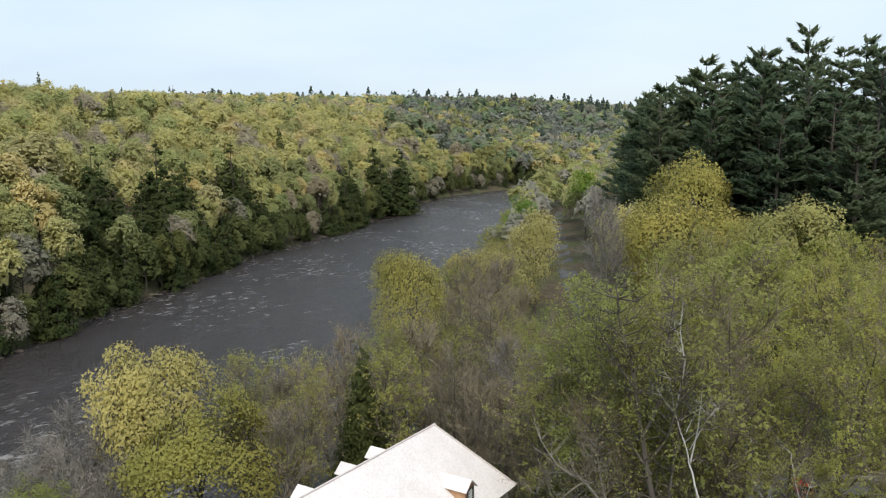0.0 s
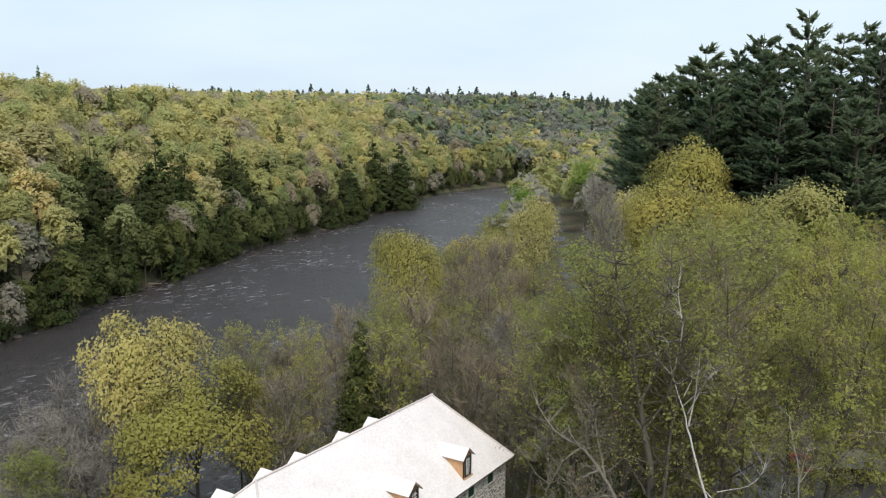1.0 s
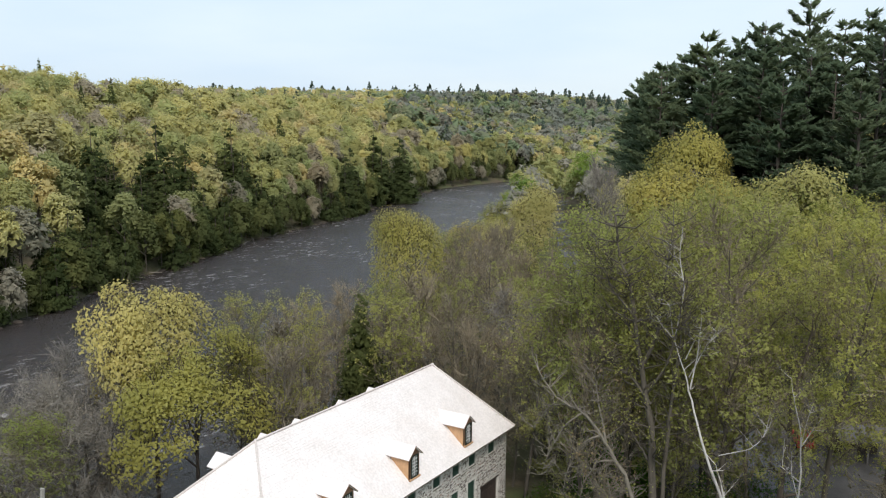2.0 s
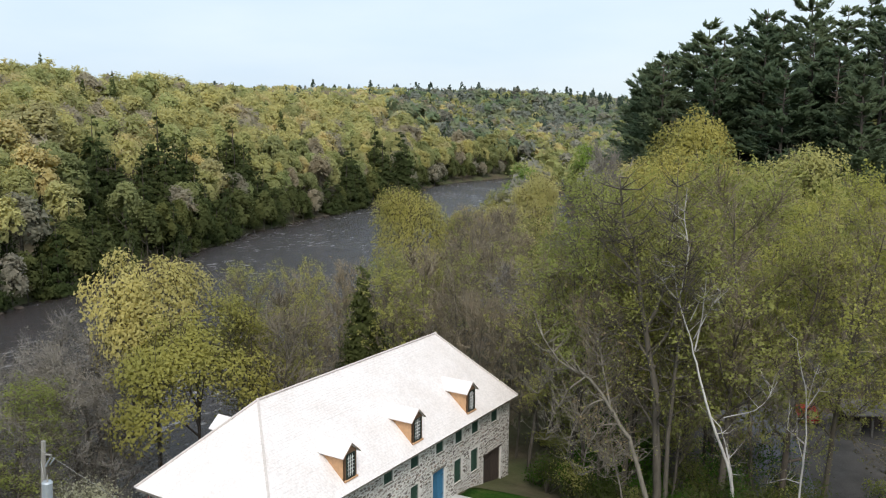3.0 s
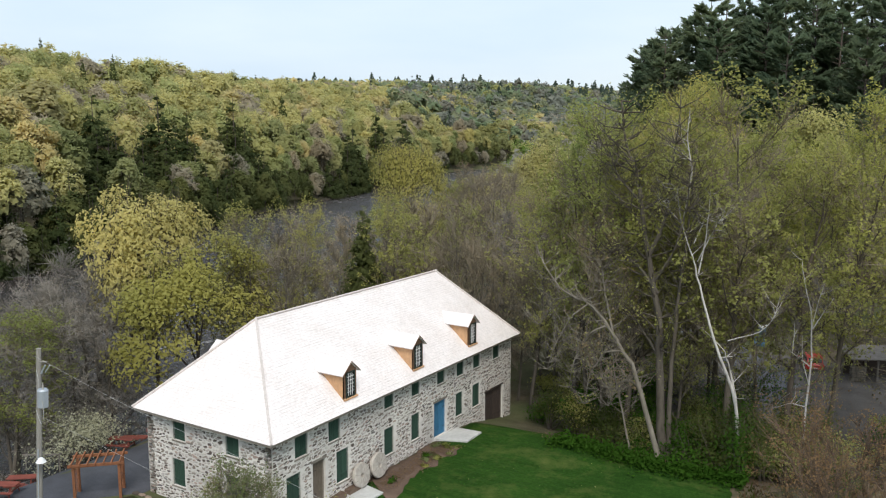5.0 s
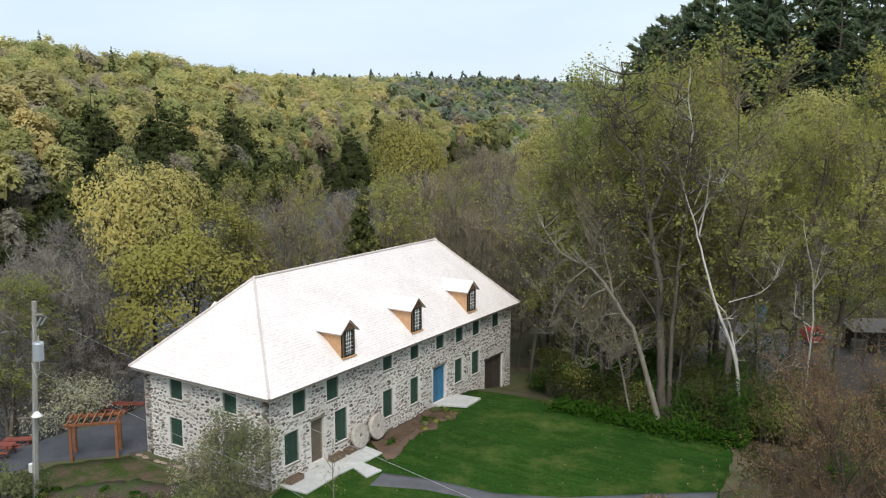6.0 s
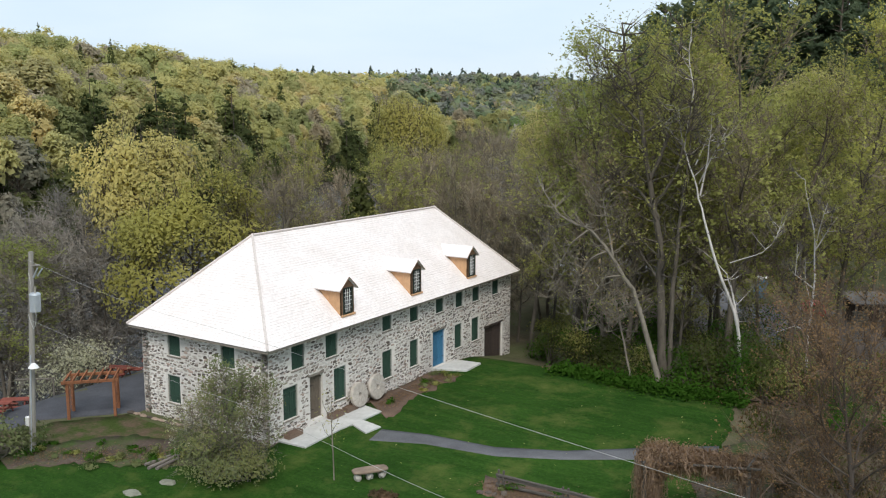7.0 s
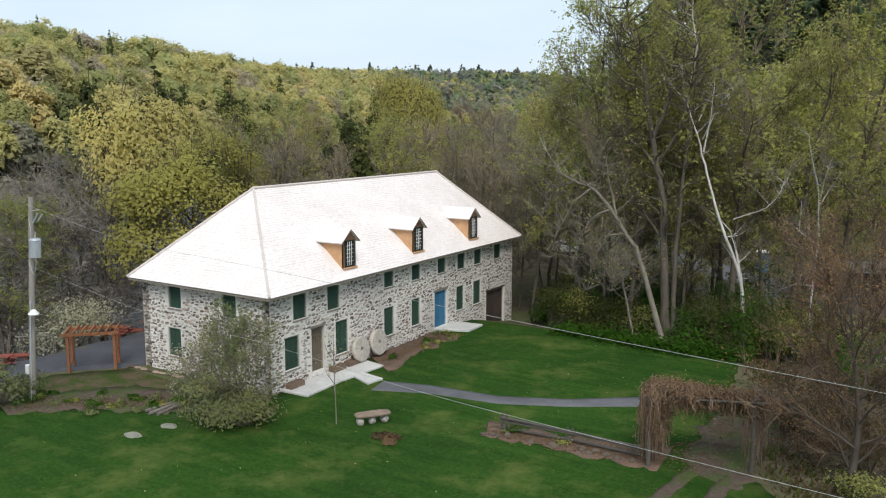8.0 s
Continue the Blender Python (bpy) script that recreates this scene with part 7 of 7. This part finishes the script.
# driftwood and rocks along the far bank
rngd = np.random.default_rng(66)
for k in range(16):
    y = 118 + 9.5 * k + rngd.uniform(-3, 3)
    x = float(far_bank(y)) + rngd.uniform(-0.6, 0.9)
    ob = thing("driftwood_log", x, y, "pale driftwood log stranded on the far bank", "log", "logs on the far bank", z=WATER + 0.15)
    a, ln = rngd.uniform(0, 3.14), rngd.uniform(2, 5)
    part("log_stem", rod(B(), (-ln / 2 * math.cos(a), -ln / 2 * math.sin(a), 0.1), (ln / 2 * math.cos(a), ln / 2 * math.sin(a), 0.35), 0.22, 0.12, 7), M["bark_pale"], ob)
    part("log_branch", rod(B(), (0, 0, 0.25), (math.cos(a + 1.0), math.sin(a + 1.0), 1.0), 0.08, 0.03, 5), M["bark_pale"], ob)
for k in range(46):
    y = 70 + 6.0 * k + rngd.uniform(-2, 2)
    x = float(far_bank(y)) + rngd.uniform(-1.0, 1.0)
    ob = thing("bank_boulder", x, y, "brown boulder at the water's edge", "rock", "boulders on the far bank", z=WATER)
    boulder("rock_face", ob, (0, 0, 0.05), (rngd.uniform(0.4, 1.1), rngd.uniform(0.4, 1.0), rngd.uniform(0.18, 0.4)), M["bank_rock"], 90 + k)

# dry leaves lying on the beds and the wood's edge
rngl = np.random.default_rng(15)
lc = []
for (x0, y0), (x1, y1), wide_, cnt in (((-17.4, 32.1), (-9.6, 32.9), 0.75, 1500), ((-28.8, 38.6), (-28.9, 46.4), 0.7, 900), ((-40.0, 22.2), (-33.6, 26.8), 1.0, 900), ((-24, 53.2), (-9, 52.4), 1.0, 1200), ((-8.6, 33), (-6, 50), 1.6, 1600)):
    t = rngl.uniform(0, 1, cnt)
    px_, py_ = x0 + (x1 - x0) * t + rngl.normal(size=cnt) * wide_ * 0.6, y0 + (y1 - y0) * t + rngl.normal(size=cnt) * wide_ * 0.6
    px_ = np.where((py_ > 30.2) & (py_ < 51), np.maximum(px_, -30.0), px_)
    lc.append(np.stack([px_, py_, ground(px_, py_) + 0.085], -1))
V, F, N = flakes(rngl, np.concatenate(lc), 0.11, None, 0.25)
tagged(put("leaf_litter", tri_mesh("leaf_litter", V, F, [M["vine"]], normals=N), None), "dry brown leaves strewn over the beds", "leaves", kind="stuff")

# grass blades over the lawn
rngg = np.random.default_rng(9)
n = 14000
gx_, gy_ = rngg.uniform(-42, -3, n), rngg.uniform(10, 52, n)
lawn_ok = (gx_ > -29.5) | (gy_ < 24.5)
lawn_ok &= ~((gx_ > -30) & (np.abs(gy_ - np.interp(gx_, [-26.2, -23.4, -19.3, -16, -12.5, -9], [34.7, 35.7, 36.1, 37.4, 39.8, 42])) < 0.85) & (gx_ > -26.5))
lawn_ok &= ~((gx_ < -26.4) & (gy_ > 30.5) & (gy_ < 50.5)) & ~((gx_ < -31) & (gy_ > 20.0 + 0.55 * (gx_ + 42))) & (gx_ < np.interp(gy_, [10, 18, 26, 33, 38, 51], [4, 1, -5, -9, -9.2, -10.5]))
lawn_ok &= ~((gx_ > -18.3) & (gy_ > 31) & (gy_ < 34))
gx_, gy_ = gx_[lawn_ok], gy_[lawn_ok]
base = np.stack([gx_, gy_, ground(gx_, gy_) + 0.025], -1)
tip = base + rngg.normal(size=base.shape) * np.array([0.05, 0.05, 0.01]) + np.array([0, 0, 0.05])
side = rngg.normal(size=base.shape) * np.array([0.02, 0.02, 0])
V = np.stack([base - side, base + side, tip], 1).reshape(-1, 3)
M["blade"] = leaf_material("grass_blade", (0.03, 0.085, 0.012), (0.045, 0.115, 0.018), (0.08, 0.15, 0.032))
tagged(put("grass", tri_mesh("grass", V, np.arange(len(V)).reshape(-1, 3), [M["blade"]]), None), "short mown green grass with paler blades", "grass", kind="stuff")

# dandelions in the lawn
n = 170
wx_, wy_ = rngg.uniform(-38, -6, n), rngg.uniform(18, 50, n)
ok = (wx_ > -28) | (wy_ < 20)
ok &= wx_ < np.interp(wy_, [18, 26, 33, 38, 51], [0, -6, -10, -10, -11])
wx_, wy_ = wx_[ok], wy_[ok]
V, F, N = flakes(rngg, np.stack([wx_, wy_, ground(wx_, wy_) + 0.09], -1), 0.048, None, 0.2)
M["dandelion"] = plain("dandelion", (0.72, 0.66, 0.28), 0.8)
tagged(put("dandelion_flowers", tri_mesh("dandelion_flowers", V, F, [M["dandelion"]], normals=N), None), "small pale yellow dandelions dotted over the lawn", "flowers", kind="stuff")

# rough grass and weeds on the far side of the drive
n = 16000
wx_, wy_ = rngg.uniform(-9.5, 7, n), rngg.uniform(26, 54, n)
ok = wx_ > np.interp(wy_, [26, 31, 36, 42, 46, 54], [0.5, -4.2, -6.2, -6.4, -9.3, -9.3]) + rngg.normal(size=n) * 0.4
wx_, wy_ = wx_[ok], wy_[ok]
base = np.stack([wx_, wy_, ground(wx_, wy_)], -1)
hgt = rngg.uniform(0.1, 0.42, len(base)) * (0.6 + 0.5 * np.sin(wx_ * 0.9 + wy_ * 0.7))
tip = base + rngg.normal(size=base.shape) * np.array([0.14, 0.14, 0.0]) + np.stack([0 * hgt, 0 * hgt, hgt], -1)
side = rngg.normal(size=base.shape) * np.array([0.04, 0.04, 0])
V = np.stack([base - side, base + side, tip], 1).reshape(-1, 3)
half_ = len(base) // 2
M["weed"] = leaf_material("weed_blade", (0.05, 0.075, 0.02), (0.08, 0.10, 0.03), (0.12, 0.14, 0.05))
tagged(put("rough_weeds", tri_mesh("rough_weeds", V, np.arange(len(V)).reshape(-1, 3), [M["weed"], M["bramble"]], (np.arange(len(base)) > half_).astype(int)), None),
       "rough green weeds and brown dead stalks beside the drive", "weeds", kind="stuff")
clump("green_bush", -1.6, 33.2, 1.0, 1.3, 1100, 0.1, "green", "small fresh green bush under the red-budded tree", seed=401, stems=6)

# ---- field stones of the mill's walls ----
def unit_stone(seed):
    """A rounded stone face one metre across, in the wall's plane (along, out, up)."""
    rng = np.random.default_rng(seed)
    n = 7
    ang = (np.arange(n) + rng.uniform(-0.3, 0.3, n)) * math.tau / n
    c, s = np.cos(ang), np.sin(ang)
    k = (np.abs(c) ** 5 + np.abs(s) ** 5) ** (-1 / 5) * rng.uniform(0.74, 1.06, n) * 0.5
    ring = np.stack([c * k, np.zeros(n), s * k], -1)
    top = ring * np.array([0.85, 1, 0.85]) + np.array([0, -1.0, 0]) * rng.uniform(0.75, 1.0, (n, 1))
    V = np.concatenate([ring + np.array([0, 0.3, 0]), top, [[0, -1.1, 0]]])
    i = np.arange(n)
    j = (i + 1) % n
    F = np.concatenate([np.stack([i, j, j + n], -1), np.stack([i, j + n, i + n], -1), np.stack([i + n, j + n, np.full(n, 2 * n)], -1)])
    return V, F


SHAPES = [unit_stone(500 + k) for k in range(12)]
SHAPE_MESHES = {}
rngw = np.random.default_rng(77)
near_stones = 0
for key, a0, a1, holes in (("front", WY0, WY1, FRONT_OPEN), ("side", WX0, WX1, SIDE_OPEN), ("rear", WY0, WY1, REAR_OPEN), ("end", WX0, WX1, [])):
    fr = MI @ FRAMES[key]
    rot = np.array(fr.to_3x3())
    shift = np.array(fr.translation)
    Vs, Fs, basev = [], [], 0
    z = -2.0
    while z < WTOP - 0.12:
        h = rngw.uniform(0.1, 0.2) * (1.0 if key in ("front", "side") else 1.7)
        u = a0 + 0.02
        while u < a1 - 0.1:
            w_ = min(rngw.uniform(0.18, 0.5) * (0.85 + h) * (1.0 if key in ("front", "side") else 1.6), a1 - u)
            cu, cz = u + w_ / 2, z + h / 2 + rngw.uniform(-0.07, 0.07)
            u += w_
            half_w, half_h = w_ * 0.5, h * 0.5
            blocked = any(hh[0] - half_w * 0.9 - 0.06 < cu < hh[1] + half_w * 0.9 + 0.06 and hh[2] - half_h - 0.1 < cz < hh[3] + half_h + 0.04 for hh in holes)
            if blocked or cz + half_h > WTOP - 0.02:
                continue
            k = int(rngw.integers(0, 12))
            fill_ = rngw.uniform(0.72, 0.98)
            sx, sz_, proud = w_ * fill_ * 1.08, h * fill_ * 1.08, rngw.uniform(0.006, 0.02)
            turn = rngw.uniform(-0.2, 0.2)
            if (key == "front" and cu < 33.4 or key == "side" and cu > -31.9) and cz > 0 and near_stones < 298:
                if k not in SHAPE_MESHES:
                    SHAPE_MESHES[k] = tri_mesh("stone", SHAPES[k][0], SHAPES[k][1], [M["stone"]])
                ob = new("stone", SHAPE_MESHES[k])
                ob.parent = WALLS[key]
                ob.matrix_local = fr @ pose(cu, 0, cz, 0, math.degrees(turn), 0) @ Matrix.Diagonal((sx, proud, sz_, 1))
                near_stones += 1
            else:
                V, F = SHAPES[k]
                P = V * np.array([sx, proud, sz_])
                c, s = math.cos(turn), math.sin(turn)
                P = np.stack([P[:, 0] * c + P[:, 2] * s + cu, P[:, 1], P[:, 2] * c - P[:, 0] * s + cz], -1)
                Vs.append(P @ rot.T + shift)
                Fs.append(F + basev)
                basev += len(V)
        z += h
    ob = put("stone_facing", tri_mesh("stone_facing", np.concatenate(Vs), np.concatenate(Fs), [M["stone"]]), None, WALLS[key], "rounded field stones in many greys and browns")
    ob["kind"] = "stuff"
